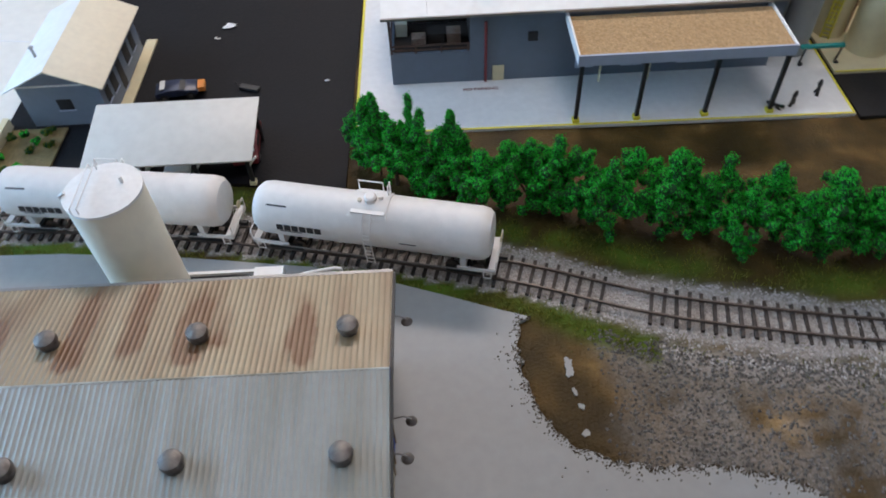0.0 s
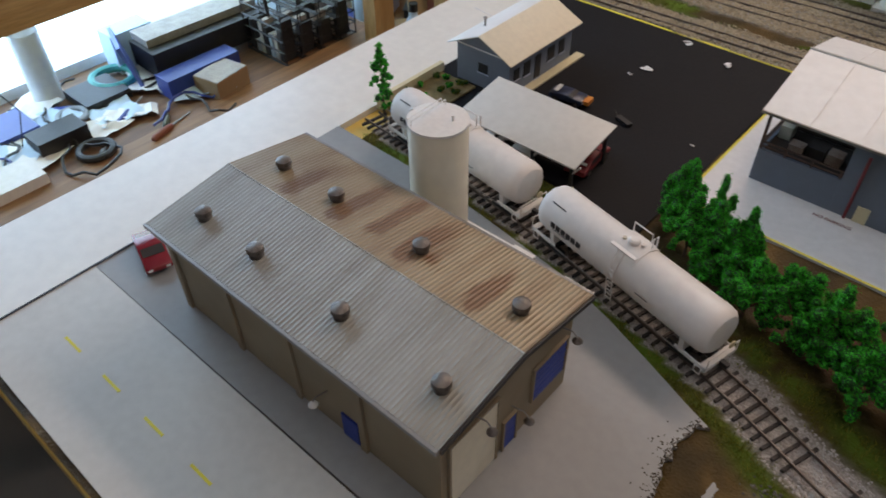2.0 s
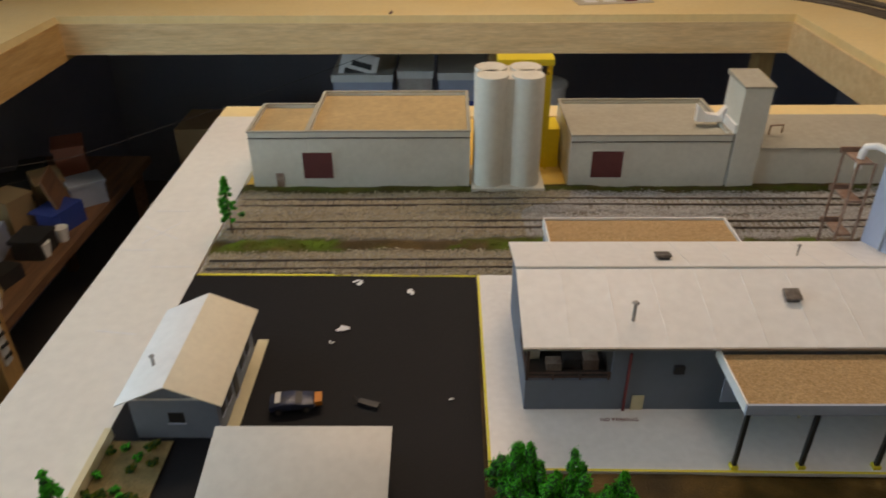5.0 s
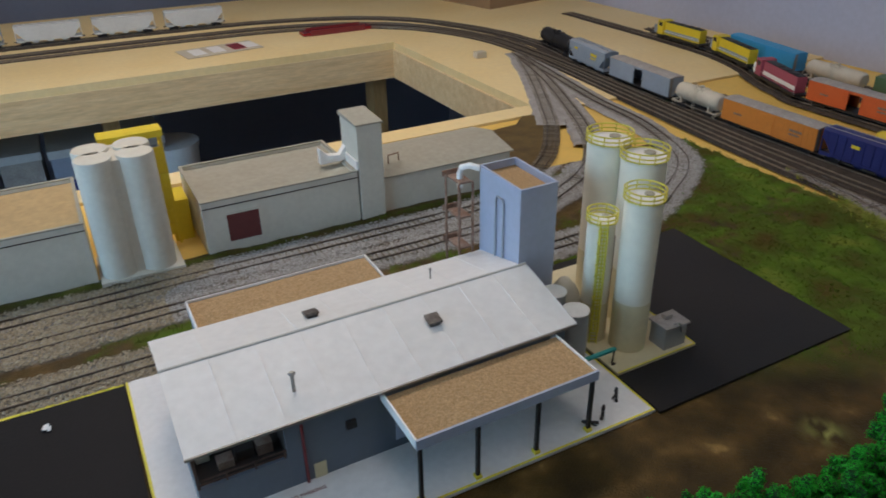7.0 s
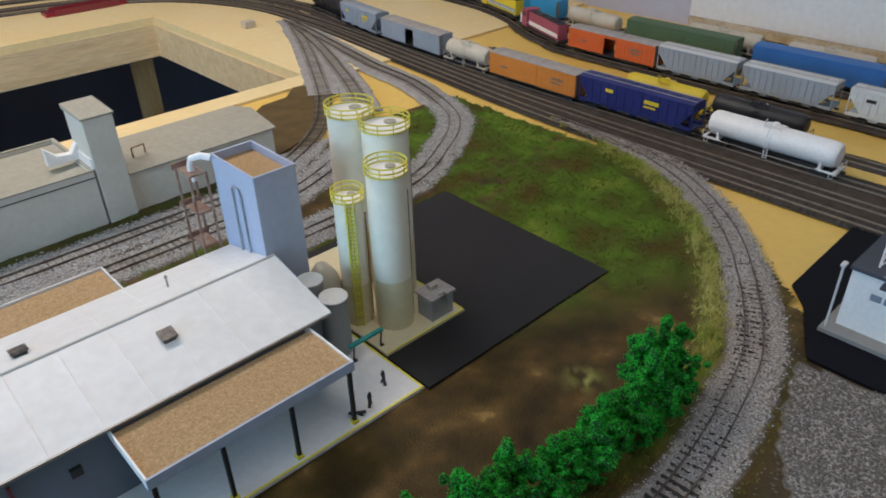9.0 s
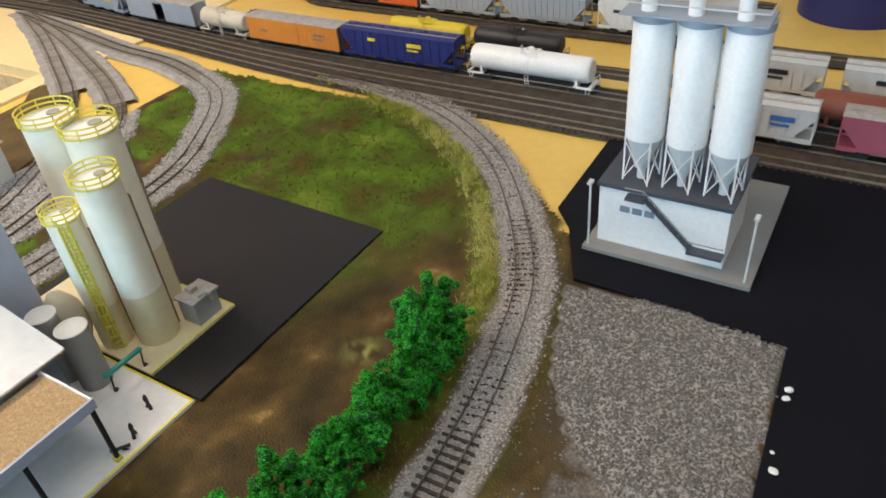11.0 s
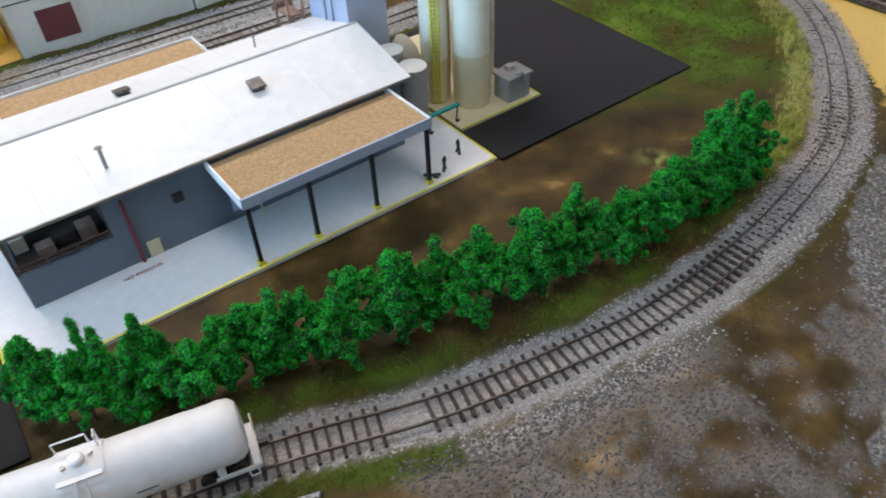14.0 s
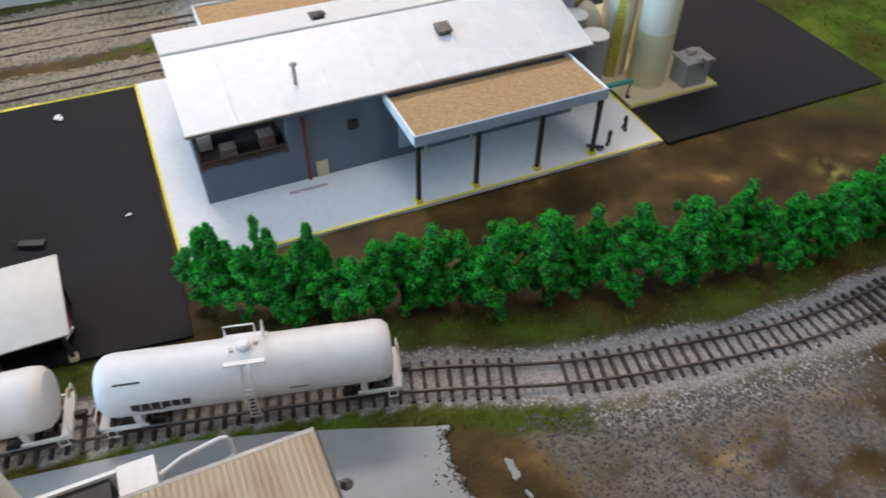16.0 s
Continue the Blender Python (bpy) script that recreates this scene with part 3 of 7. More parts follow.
def ground_material():
    m = bpy.data.materials.new("model_scenery_ground")
    m.use_nodes = True
    n, l = m.node_tree.nodes, m.node_tree.links
    bsdf = n["Principled BSDF"]
    bsdf.inputs["Specular IOR Level"].default_value = 0.20
    tc = n.new("ShaderNodeTexCoord")
    at = n.new("ShaderNodeAttribute")
    at.attribute_name = "zone"
    sep = n.new("ShaderNodeSeparateColor")
    l.new(at.outputs["Color"], sep.inputs[0])

    def noise_of(scale, detail=5.0):
        t = n.new("ShaderNodeTexNoise")
        t.inputs["Scale"].default_value, t.inputs["Detail"].default_value = scale, detail
        l.new(tc.outputs["Object"], t.inputs["Vector"])
        return t.outputs[0]

    def ramp_of(fac, *stops):
        r = n.new("ShaderNodeValToRGB")
        r.color_ramp.elements[0].position, r.color_ramp.elements[0].color = stops[0][0], (*stops[0][1], 1)
        r.color_ramp.elements[1].position, r.color_ramp.elements[1].color = stops[-1][0], (*stops[-1][1], 1)
        for p, c in stops[1:-1]:
            r.color_ramp.elements.new(p).color = (*c, 1)
        l.new(fac, r.inputs[0])
        return r.outputs[0]

    def mix_of(fac, a, b):
        x = n.new("ShaderNodeMixRGB")
        l.new(fac, x.inputs[0]), l.new(a, x.inputs[1]), l.new(b, x.inputs[2])
        return x.outputs[0]

    earth = ramp_of(noise_of(24, 8.0), (0.28, (0.030, 0.019, 0.0050)), (0.48, (0.060, 0.037, 0.0090)), (0.58, (0.090, 0.053, 0.013)), (0.66, (0.140, 0.085, 0.025)), (0.74, (0.32, 0.20, 0.065)))
    grass = ramp_of(noise_of(13, 9.0), (0.32, (0.080, 0.056, 0.012)), (0.48, (0.072, 0.104, 0.012)), (0.58, (0.090, 0.160, 0.014)), (0.72, (0.165, 0.21, 0.028)))
    straw = ramp_of(noise_of(70), (0.30, (0.17, 0.19, 0.04)), (0.70, (0.34, 0.32, 0.10)))
    vor = n.new("ShaderNodeTexVoronoi")
    vor.inputs["Scale"].default_value = 620
    l.new(tc.outputs["Object"], vor.inputs["Vector"])
    hue = n.new("ShaderNodeSeparateColor")
    l.new(vor.outputs["Color"], hue.inputs[0])
    grit = ramp_of(hue.outputs[0], (0.0, (0.26, 0.24, 0.22)), (0.5, (0.36, 0.335, 0.31)), (1.0, (0.45, 0.42, 0.395)))
    c = mix_of(sep.outputs[0], earth, grass)
    c = mix_of(sep.outputs[2], c, straw)
    c = mix_of(sep.outputs[1], c, grit)
    l.new(c, bsdf.inputs["Base Color"])
    cover = n.new("ShaderNodeMath")
    cover.operation = "MAXIMUM"
    l.new(sep.outputs[0], cover.inputs[0]), l.new(sep.outputs[1], cover.inputs[1])
    gloss = n.new("ShaderNodeMapRange")
    gloss.inputs[3].default_value, gloss.inputs[4].default_value = 0.52, 0.95
    l.new(cover.outputs[0], gloss.inputs[0]), l.new(gloss.outputs[0], bsdf.inputs["Roughness"])
    b = n.new("ShaderNodeBump")
    b.inputs["Strength"].default_value, b.inputs["Distance"].default_value = 0.8, 0.0015
    l.new(noise_of(500, 3), b.inputs["Height"])
    l.new(b.outputs[0], bsdf.inputs["Normal"])
    return m


M["ground"] = ground_material()
ground = raw_mesh("ground", [(x, y, z) for (x, y), z in zip(XY, zz)], faces, M["ground"])
att = ground.data.color_attributes.new("zone", "FLOAT_COLOR", "POINT")
att.data.foreach_set("color", np.stack([np.clip(np.maximum(turf, band * 0.9), 0, 1), stones * (1 - np.clip(band, 0, 1) * (dm > 0.0165)), dry, np.ones(len(XY))], 1).astype(np.float32).ravel())
for p in ground.data.polygons:
    p.use_smooth = True
tagged(ground, "brown and green model railway scenery ground", "ground", kind="structure")

# ---- loose stones and grass ----
OCT = np.array([(1, 0, 0), (0, 1, 0), (-1, 0, 0), (0, -1, 0), (0, 0, 1), (0, 0, -1)], float)
OCTF = np.array([(0, 1, 4), (1, 2, 4), (2, 3, 4), (3, 0, 4), (1, 0, 5), (2, 1, 5), (3, 2, 5), (0, 3, 5)])


def heap(name, xy, z, size, material, label, category, seed, tall=1.0):
    rng = np.random.RandomState(seed)
    k = len(xy)
    s = size * (0.6 + 0.8 * rng.rand(k, 1, 1)) * (0.7 + 0.6 * rng.rand(k, 6, 3))
    a = rng.rand(k) * 6.28
    v = OCT[None] * s * np.array((1, 1, tall))
    v = np.stack([v[:, :, 0] * np.cos(a)[:, None] - v[:, :, 1] * np.sin(a)[:, None], v[:, :, 0] * np.sin(a)[:, None] + v[:, :, 1] * np.cos(a)[:, None], v[:, :, 2]], 2)
    v[:, :, :2] += xy[:, None, :]
    v[:, :, 2] += (z + size * 0.25 * rng.rand(k))[:, None]
    f = (OCTF[None] + 6 * np.arange(k)[:, None, None]).reshape(-1, 3)
    return tagged(raw_mesh(name, v.reshape(-1, 3).tolist(), f.tolist(), material), label, category, kind="stuff")


def blades(name, xy, z, tall, wide, material, label, seed, per=4):
    rng = np.random.RandomState(seed)
    xy, z = np.repeat(xy, per, 0), np.repeat(z, per)
    k = len(xy)
    xy = xy + rng.randn(k, 2) * 0.0012
    a, h = rng.rand(k) * 6.28, tall * (0.5 + 0.8 * rng.rand(k))
    d = np.stack([np.cos(a), np.sin(a)], 1) * wide * 0.5
    lean = rng.randn(k, 2) * tall * 0.45
    v = np.zeros((k, 3, 3))
    v[:, 0, :2], v[:, 1, :2], v[:, 2, :2] = xy - d, xy + d, xy + lean
    v[:, 0, 2] = v[:, 1, 2] = z - 0.0008
    v[:, 2, 2] = z + h
    f = np.arange(3 * k).reshape(-1, 3)
    return tagged(raw_mesh(name, v.reshape(-1, 3).tolist(), f.tolist(), material), label, "grass", kind="stuff")


def scatter(n, weight, seed, box=(-0.07, 1.19, 0.24, 1.2)):
    """Places on the ground picked by a weight."""
    rng = np.random.RandomState(seed)
    q = np.stack([box[0] + (box[1] - box[0]) * rng.rand(n), box[2] + (box[3] - box[2]) * rng.rand(n)], 1)
    i = np.clip(((q[:, 0] - xs[0]) / 0.005).round().astype(int), 0, len(xs) - 1) * ny + np.clip(((q[:, 1] - ys[0]) / 0.005).round().astype(int), 0, ny - 1)
    keep = (rng.rand(n) < weight[i]) & ~flat[i] & ~bare[i]
    return q[keep], zz[i][keep]


q, z = scatter(420000, (dm < 0.036) * stones * (1 - np.clip(band, 0, 1) * (dm > 0.0165)), 11)
z = z + 0.0006 * np.clip((q[:, 0] - 0.45) / 0.1, 0, 1) + 0.0018 * np.clip((q[:, 0] - 0.66) / 0.2, 0, 1)
heap("ballast", q, z, 0.00086, M["rock"], "pale grey ballast stones along the curved track", "ballast", 1, 0.6)
q, z = scatter(90000, (dm >= 0.027) * stones * (XY[:, 1] < 0.55), 12, (0.34, 1.0, 0.24, 0.55))
heap("gravel", q, z, 0.0011, M["gravel"], "loose dark grey gravel on bare dirt", "gravel", 2, 0.75)
q, z = scatter(150000, (XY[:, 1] > 0.955) * (XY[:, 0] < 1.16) * stones * 0.9, 13, (-0.07, 1.16, 0.955, 1.2))
z = z + 0.0019
west = q[:, 0] + 0.12 * (value_noise(q, 0.05, 31) - 0.5) < 0.30
M["dust"] = island_mat("dusty_tan_ballast", [(0.22, 0.18, 0.12), (0.36, 0.30, 0.21), (0.48, 0.41, 0.30), (0.28, 0.23, 0.15)])
heap("ballast", q[west], z[west], 0.0012, M["dust"], "dusty tan ballast burying the back tracks", "ballast", 8, 0.6)
q, z = q[~west], z[~west]
M["rock_pale"] = island_mat("pale_ballast_stone", [(0.24, 0.225, 0.21), (0.40, 0.38, 0.36), (0.55, 0.53, 0.50), (0.32, 0.295, 0.27)])
heap("ballast", q, z, 0.0011, M["rock_pale"], "dusty ballast stones between the back tracks", "ballast", 3, 0.6)
rng = np.random.RandomState(9)
edge = np.array(LOT_EDGE)
at = rng.rand(2600) * (len(edge) - 1.001)
q = edge[at.astype(int)] + (edge[at.astype(int) + 1] - edge[at.astype(int)]) * (at % 1)[:, None] + rng.randn(2600, 2) * (0.0012 + 0.006 * rng.rand(2600, 1) ** 3)
q = q[in_poly(q, SHEETS["lot"])]
M["crumb"] = island_mat("dark_dirt_crumb", [(0.05, 0.037, 0.022), (0.09, 0.07, 0.045), (0.20, 0.18, 0.15)])
heap("dirt_crumbs", q, np.full(len(q), 0.0010), 0.00055, M["crumb"], "dark dirt crumbs spilled on the concrete lot", "dirt", 4)
q, z = scatter(110000, band * (dm > 0.0160), 21)
blades("grass", q, z, 0.0034, 0.0007, M["blade"], "olive static grass beside the curved track", 5)
clump = 0.35 + 0.65 * (value_noise(XY, 0.010, 51) > 0.45)
q, z = scatter(130000, dry * clump * (dm > 0.024) * (dm < 0.062), 22)
blades("grass", q, z, 0.0080, 0.0010, M["straw"], "yellow-green grass tufts along the curve", 6, 5)
q, z = scatter(110000, turf * (XY[:, 1] > 0.55) * 0.6, 23)
blades("grass", q, z, 0.0018, 0.0011, M["moss"], "dark green turf inside the curve", 7, 3)

# ---- card sheets ----


def sheet(name, poly, top, material, label, category, thick=0.003):
    bm = bmesh.new()
    add_prism(bm, poly, top - thick, top)
    return solid(name, bm, material, label, category, kind="structure")


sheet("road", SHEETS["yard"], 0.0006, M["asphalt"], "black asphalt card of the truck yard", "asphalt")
sheet("pavement", SHEETS["pad"], 0.0016, M["pad"], "white concrete pad with yellow edges", "pavement")
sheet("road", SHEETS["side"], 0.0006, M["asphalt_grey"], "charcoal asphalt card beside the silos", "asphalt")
sheet("pavement", SHEETS["lot"], 0.0010, M["lot"], "grey concrete lot around the factory", "pavement")
sheet("road", [(-0.075, 0.243), (0.54, 0.240), (0.54, 0.338), (-0.075, 0.338)], 0.0012, M["lot_light"], "pale grey road card with yellow dashes", "road")
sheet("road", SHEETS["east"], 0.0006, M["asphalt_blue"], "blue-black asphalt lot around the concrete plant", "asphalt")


def line(x0, y0, x1, y1, w, z, label="yellow painted edge line"):
    d = Vector((x1 - x0, y1 - y0, 0))
    m = Matrix.Translation((x0, y0, z)) @ Matrix.Rotation(math.atan2(d.y, d.x), 4, "Z")
    bm = bmesh.new()
    add_box(bm, 0, d.length, -w / 2, w / 2, 0, 0.0004, m)
    return solid("trim", bm, M["line_yellow"], label, "line", kind="structure")


line(0.2243, 0.7006, 0.2247, 0.966, 0.0022, 0.0016)
line(0.2258, 0.7018, 0.6300, 0.6962, 0.0020, 0.0016)
line(0.6295, 0.6976, 0.6314, 0.957, 0.0018, 0.0016)
line(-0.072, 0.9690, 0.2220, 0.9650, 0.0032, 0.0006)
for x in (-0.025, 0.025, 0.075, 0.125, 0.175):
    line(x, 0.288, x + 0.02, 0.288, 0.002, 0.0012, "yellow road dash")

# seam and thin white marks on the white board
solid("trim", BM((-0.0765, -0.0750, 0.243, 0.452, 0.0002, 0.0022)), M["dark"], "dark gap line between road card and board", "seam", kind="structure")
for x0, y0, x1, y1 in ((-0.166, 1.113, -0.124, 1.113), (-0.172, 1.02, -0.135, 1.02), (-0.128, 0.985, -0.082, 0.985), (-0.140, 0.872, -0.100, 0.866), (-0.165, 1.075, -0.118, 1.045), (-0.125, 1.085, -0.155, 1.035)):
    d = Vector((x1 - x0, y1 - y0, 0))
    bm = bmesh.new()
    add_box(bm, 0, d.length, -0.0007, 0.0007, 0, 0.0003, Matrix.Translation((x0, y0, 0.0001)) @ Matrix.Rotation(math.atan2(d.y, d.x), 4, "Z"))
    solid("chalk_mark", bm, M["paper"], "thin white mark on the painted board", "mark", group="board marks")

# ---- tracks ----


def rail_mesh(bm, pts, off, z0, z1, wide):
    t = np.gradient(pts, axis=0)
    t /= np.linalg.norm(t, axis=1)[:, None]
    nrm = np.stack([-t[:, 1], t[:, 0]], 1)
    prev = None
    for p, q in zip(pts[::3], nrm[::3]):
        row = [bm.verts.new((*(p + q * (off + s)), z)) for s, z in ((-wide / 2, z0), (-wide / 2, z1), (wide / 2, z1), (wide / 2, z0))]
        if prev:
            for k in range(3):
                bm.faces.new((prev[k], row[k], row[k + 1], prev[k + 1]))
        prev = row


TIE = None


def track(label, pts, spacing, tie_mat, single=False, skip=(9, 9), z=0.0, steel="rail", sink=0.0016):
    tr = thing("railway_track", label, "track")
    for off in (-0.00825, 0.00825):
        bm = bmesh.new()
        rail_mesh(bm, pts, off, z + 0.0012, z + 0.0036, 0.0011)
        bmesh.ops.recalc_face_normals(bm, faces=bm.faces[:])
        part("rail", bm, M[steel], tr)
    n = int(spacing / 0.002)
    if single:
        bm = BM((-0.0011, 0.0011, -0.0148, 0.0148, -0.001, 0.0014))
        me = link("tie_shape", bm, tie_mat, 0.0002)
        shape = me.data
        bpy.data.objects.remove(me)
    rng = random.Random(4)
    big = bmesh.new()
    made = 0
    for i in range(2, len(pts) - 3, n):
        if skip[0] < pts[i][0] < skip[1]:
            continue
        d = pts[i + 2] - pts[i - 2]
        m = Matrix.Translation((pts[i][0], pts[i][1], z + rng.uniform(-0.0003, 0.0002) - sink * min(1, max(0, (pts[i][0] - 0.64) / 0.18)))) @ Matrix.Rotation(math.atan2(d[1], d[0]) + rng.uniform(-0.03, 0.03), 4, "Z") @ Matrix.Translation((0, rng.uniform(-0.0006, 0.0006), 0))
        if single and made < 300 and pts[i][1] > 0.1:
            ob = new("tie", shape)
            ob.parent, ob.matrix_basis = tr, m
            made += 1
        else:
            add_box(big, -0.0011, 0.0011, -0.0145, 0.0145, -0.001, 0.0014, m)
    if big.faces:
        tagged(part("tie_bed", big, tie_mat, tr), kind="stuff")
    else:
        big.free()
    return tr


# ---- plants ----


def foliage(n_clumps, place, clump_r, leaf_r, seed, per=34):
    """A crown of many small leaf flakes round lumps; dark cores colour in the inner shade."""
    rng = random.Random(seed)
    lv, core = bmesh.new(), bmesh.new()
    for _ in range(n_clumps):
        c = Vector(place(rng))
        r = clump_r * rng.uniform(0.65, 1.25)
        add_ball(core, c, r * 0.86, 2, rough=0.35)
        for _ in range(per):
            d = Vector((rng.gauss(0, 1), rng.gauss(0, 1), rng.gauss(0.25, 1))).normalized()
            p = c + d * r * (0.80 + 0.55 * rng.random() ** 1.6)
            u, v = frame_of((d + Vector((rng.gauss(0, 0.5), rng.gauss(0, 0.5), rng.gauss(0, 0.5)))).normalized())
            s = leaf_r * rng.uniform(0.6, 1.3)
            a = rng.uniform(0, 6.28)
            u, v = u * math.cos(a) + v * math.sin(a), v * math.cos(a) - u * math.sin(a)
            vs = [lv.verts.new(p + s * w) for w in (u, 0.7 * v + 0.2 * d, -u, -0.7 * v)]
            lv.faces.new(vs)
    return lv, core


def bush_tree(seed, height=0.052, width=0.019):
    """A foam tree: a pointed middle spire and drooping lobes round it, with dark gaps between them."""
    rng0 = random.Random(seed)
    t = thing("tree", "bright green foam-foliage model tree in a hedge row", "tree", group="hedge row trees")
    lobes = []
    turn = rng0.uniform(0, 6.28)
    for k in range(7):
        a = turn + k * 0.8976 + rng0.uniform(-0.25, 0.25)
        d = width * rng0.uniform(0.55, 0.95)
        lobes.append((d * math.cos(a), d * math.sin(a), height * rng0.uniform(0.46, 0.84)))

    def place(r):
        if r.random() < 0.30:
            f = r.random()
            wide = width * 0.34 * (1.05 - f)
            return (r.gauss(0, wide), r.gauss(0, wide), height * (0.42 + 0.58 * f))
        x, y, z = r.choice(lobes)
        f = r.random()
        wide = width * (0.10 + 0.09 * f)
        out = 0.80 + 0.20 * math.sin(3.0 * f)
        return (x * out + r.gauss(0, wide), y * out + r.gauss(0, wide), max(0.009, z - f * height * 0.34))
    lv, core = foliage(104, place, 0.0034, 0.00072, seed, 92)
    part("trunk", TB([(0, 0, -0.003), (0.001, 0, height * 0.3), (0.0, 0.001, height * 0.7)], 0.001, 6, radii=[0.0014, 0.0011, 0.0005]), M["bark"], t)
    for x, y, z in lobes[::2]:
        part("branch", TB([(0, 0, height * 0.18), (x * 0.5, y * 0.5, z * 0.62), (x * 0.85, y * 0.85, z * 0.9)], 0.0006, 5), M["bark"], t)
    crown = part("crown", lv, M["leaf"], t)
    part("inner_foliage", core, M["leaf_shade_core"], crown)
    return t


def conifer(seed, height, x, y, z=-0.006):
    t = thing("tree", "small green conifer model tree on a thin trunk", "tree", pose(x, y, z))

    def place(r):
        f = r.random() ** 0.8
        rad = 0.0145 * (1.05 - f) * r.uniform(0.5, 1.1)
        a = r.uniform(0, 6.28)
        return (rad * math.cos(a), rad * math.sin(a), height * (0.24 + 0.76 * f))
    lv, core = foliage(52, place, 0.0027, 0.0011, seed, 40)
    part("trunk", TB([(0, 0, 0), (0.0005, 0, height * 0.5), (0, 0, height * 0.95)], 0.001, 6, radii=[0.0012, 0.0009, 0.0004]), M["bark"], t)
    crown = part("crown", lv, M["leaf"], t)
    part("inner_foliage", core, M["leaf_shade_core"], crown)
    return t


kinds = [bush_tree(s, h, w) for s, h, w in ((1, 0.066, 0.018), (2, 0.058, 0.022), (3, 0.066, 0.017), (4, 0.055, 0.023), (5, 0.062, 0.021), (6, 0.057, 0.021))]
HEDGE = smooth_line([(0.241, 0.656), (0.285, 0.635), (0.335, 0.611), (0.385, 0.600), (0.441, 0.586), (0.51, 0.565), (0.567, 0.554), (0.616, 0.546), (0.690, 0.539), (0.760, 0.548)], 0.002)
rng = random.Random(8)
spots = list(range(0, len(HEDGE), 9))
for i, s in enumerate(spots):
    x, y = HEDGE[s] + np.array((rng.uniform(-0.004, 0.004), rng.uniform(-0.008, 0.008)))
    src = kinds[i % 6]
    m = pose(x, y, 0.0, 0, 0, rng.uniform(0, 360))
    if i < 6:
        src.matrix_basis = m
    else:
        k = rng.uniform(0.84, 1.14)
        c = copy_thing(src, m)
        c.scale = (k, k, k)
for k, (x, y, s) in zip((0, 2, 4, 1), ((0.776, 0.558, 1.08), (0.750, 0.558, 1.10), (0.732, 0.543, 1.12), (0.762, 0.543, 1.05))):
    c = copy_thing(kinds[k], pose(x, y, 0, 0, 0, 40 + 70 * k))
    c.scale = (s, s, s)
for k, (x, y, s) in zip((0, 2, 0), ((0.246, 0.655, 1.16), (0.272, 0.645, 1.20), (0.300, 0.632, 1.16))):
    c = copy_thing(kinds[k], pose(x, y, 0, 0, 0, 130 * k + 900 * x))
    c.scale = (0.72, 0.72, s)
conifer(31, 0.082, -0.053, 0.630)
conifer(32, 0.074, -0.057, 1.056, -0.002)

track("weathered curved railway track with dark ties", MAIN, 0.008, M["tie"], True, skip=(0.402, 0.419))
for b, name in zip(BACK, ("dusty ballasted siding by the truck yard", "dusty middle track between grass strips", "track along the old cream factory")):
    track(name, b, 0.008, M["tie_pale"], True, sink=0.0)

# ---- ballast beds beyond the scenery ----
M["yard_bed"] = mat("dark_yard_ballast", (0.050, 0.038, 0.029), (0.085, 0.068, 0.055), 60, 0.95, bump=0.9, fine=14, fac=1.0, amp=0.2)
M["grey_bed"] = mat("grey_ballast_bed", (0.30, 0.285, 0.27), (0.40, 0.385, 0.37), 60, 0.95, bump=0.9, fine=14, fac=1.0, amp=0.2)


def bed(pts, half, z, material, label):
    t = np.gradient(pts, axis=0)
    t /= np.linalg.norm(t, axis=1)[:, None]
    nrm = np.stack([-t[:, 1], t[:, 0]], 1)
    bm, prev = bmesh.new(), None
    wav = [1 + 0.22 * (0.6 * value_noise(pts, 0.021, k) + 0.4 * value_noise(pts, 0.006, k + 5) - 0.5) for k in (71, 72)]
    for p, q, e0, e1 in zip(pts[::2], nrm[::2], wav[0][::2], wav[1][::2]):
        e = (half * e0, half * e1)
        row = [bm.verts.new((*(p + q * o), h)) for o, h in ((-e[0] - 0.004, z - 0.004), (-e[0], z), (0, z), (e[1], z), (e[1] + 0.004, z - 0.004))]
        if prev:
            for k in range(4):
                bm.faces.new((prev[k], row[k], row[k + 1], prev[k + 1]))
        prev = row
    bmesh.ops.recalc_face_normals(bm, faces=bm.faces[:])
    return tagged(solid("ballast", bm, material, label, "ballast"), kind="structure")


for i, b in enumerate(BACK):
    bed(b[b[:, 0] > 1.0], 0.026, 0.0004 + 0.0002 * i, M["grey_bed"], "grey ballast bed of the curving back tracks")
YARD = [smooth_line(p, 0.002) for p in (
    [(1.178, -0.5), (1.178, 0.5), (1.188, 1.0), (1.225, 1.4), (1.262, 1.8), (1.245, 2.05), (1.13, 2.27), (0.9, 2.40), (0.5, 2.44), (-0.6, 2.44)],
    [(1.222, -0.5), (1.222, 0.6), (1.232, 1.1), (1.268, 1.5), (1.287, 1.8), (1.275, 2.06), (1.15, 2.32), (0.9, 2.46), (0.5, 2.50), (-0.6, 2.50)],
    [(1.272, -0.5), (1.272, 0.8), (1.275, 1.2), (1.300, 1.6), (1.345, 1.9), (1.31, 2.15), (1.18, 2.40), (0.92, 2.55), (0.5, 2.60), (-0.6, 2.60)],
    [(1.348, -0.5), (1.348, 0.9), (1.358, 1.1), (1.39, 1.35)],
    [(1.494, -0.5), (1.494, 1.05), (1.520, 1.3), (1.61, 1.5), (1.645, 1.7), (1.66, 2.2)],
    [(1.620, 0.46), (1.620, 1.2), (1.66, 1.5), (1.72, 1.9)],
    [(1.680, 0.46), (1.680, 1.2), (1.72, 1.5), (1.77, 1.9)])]
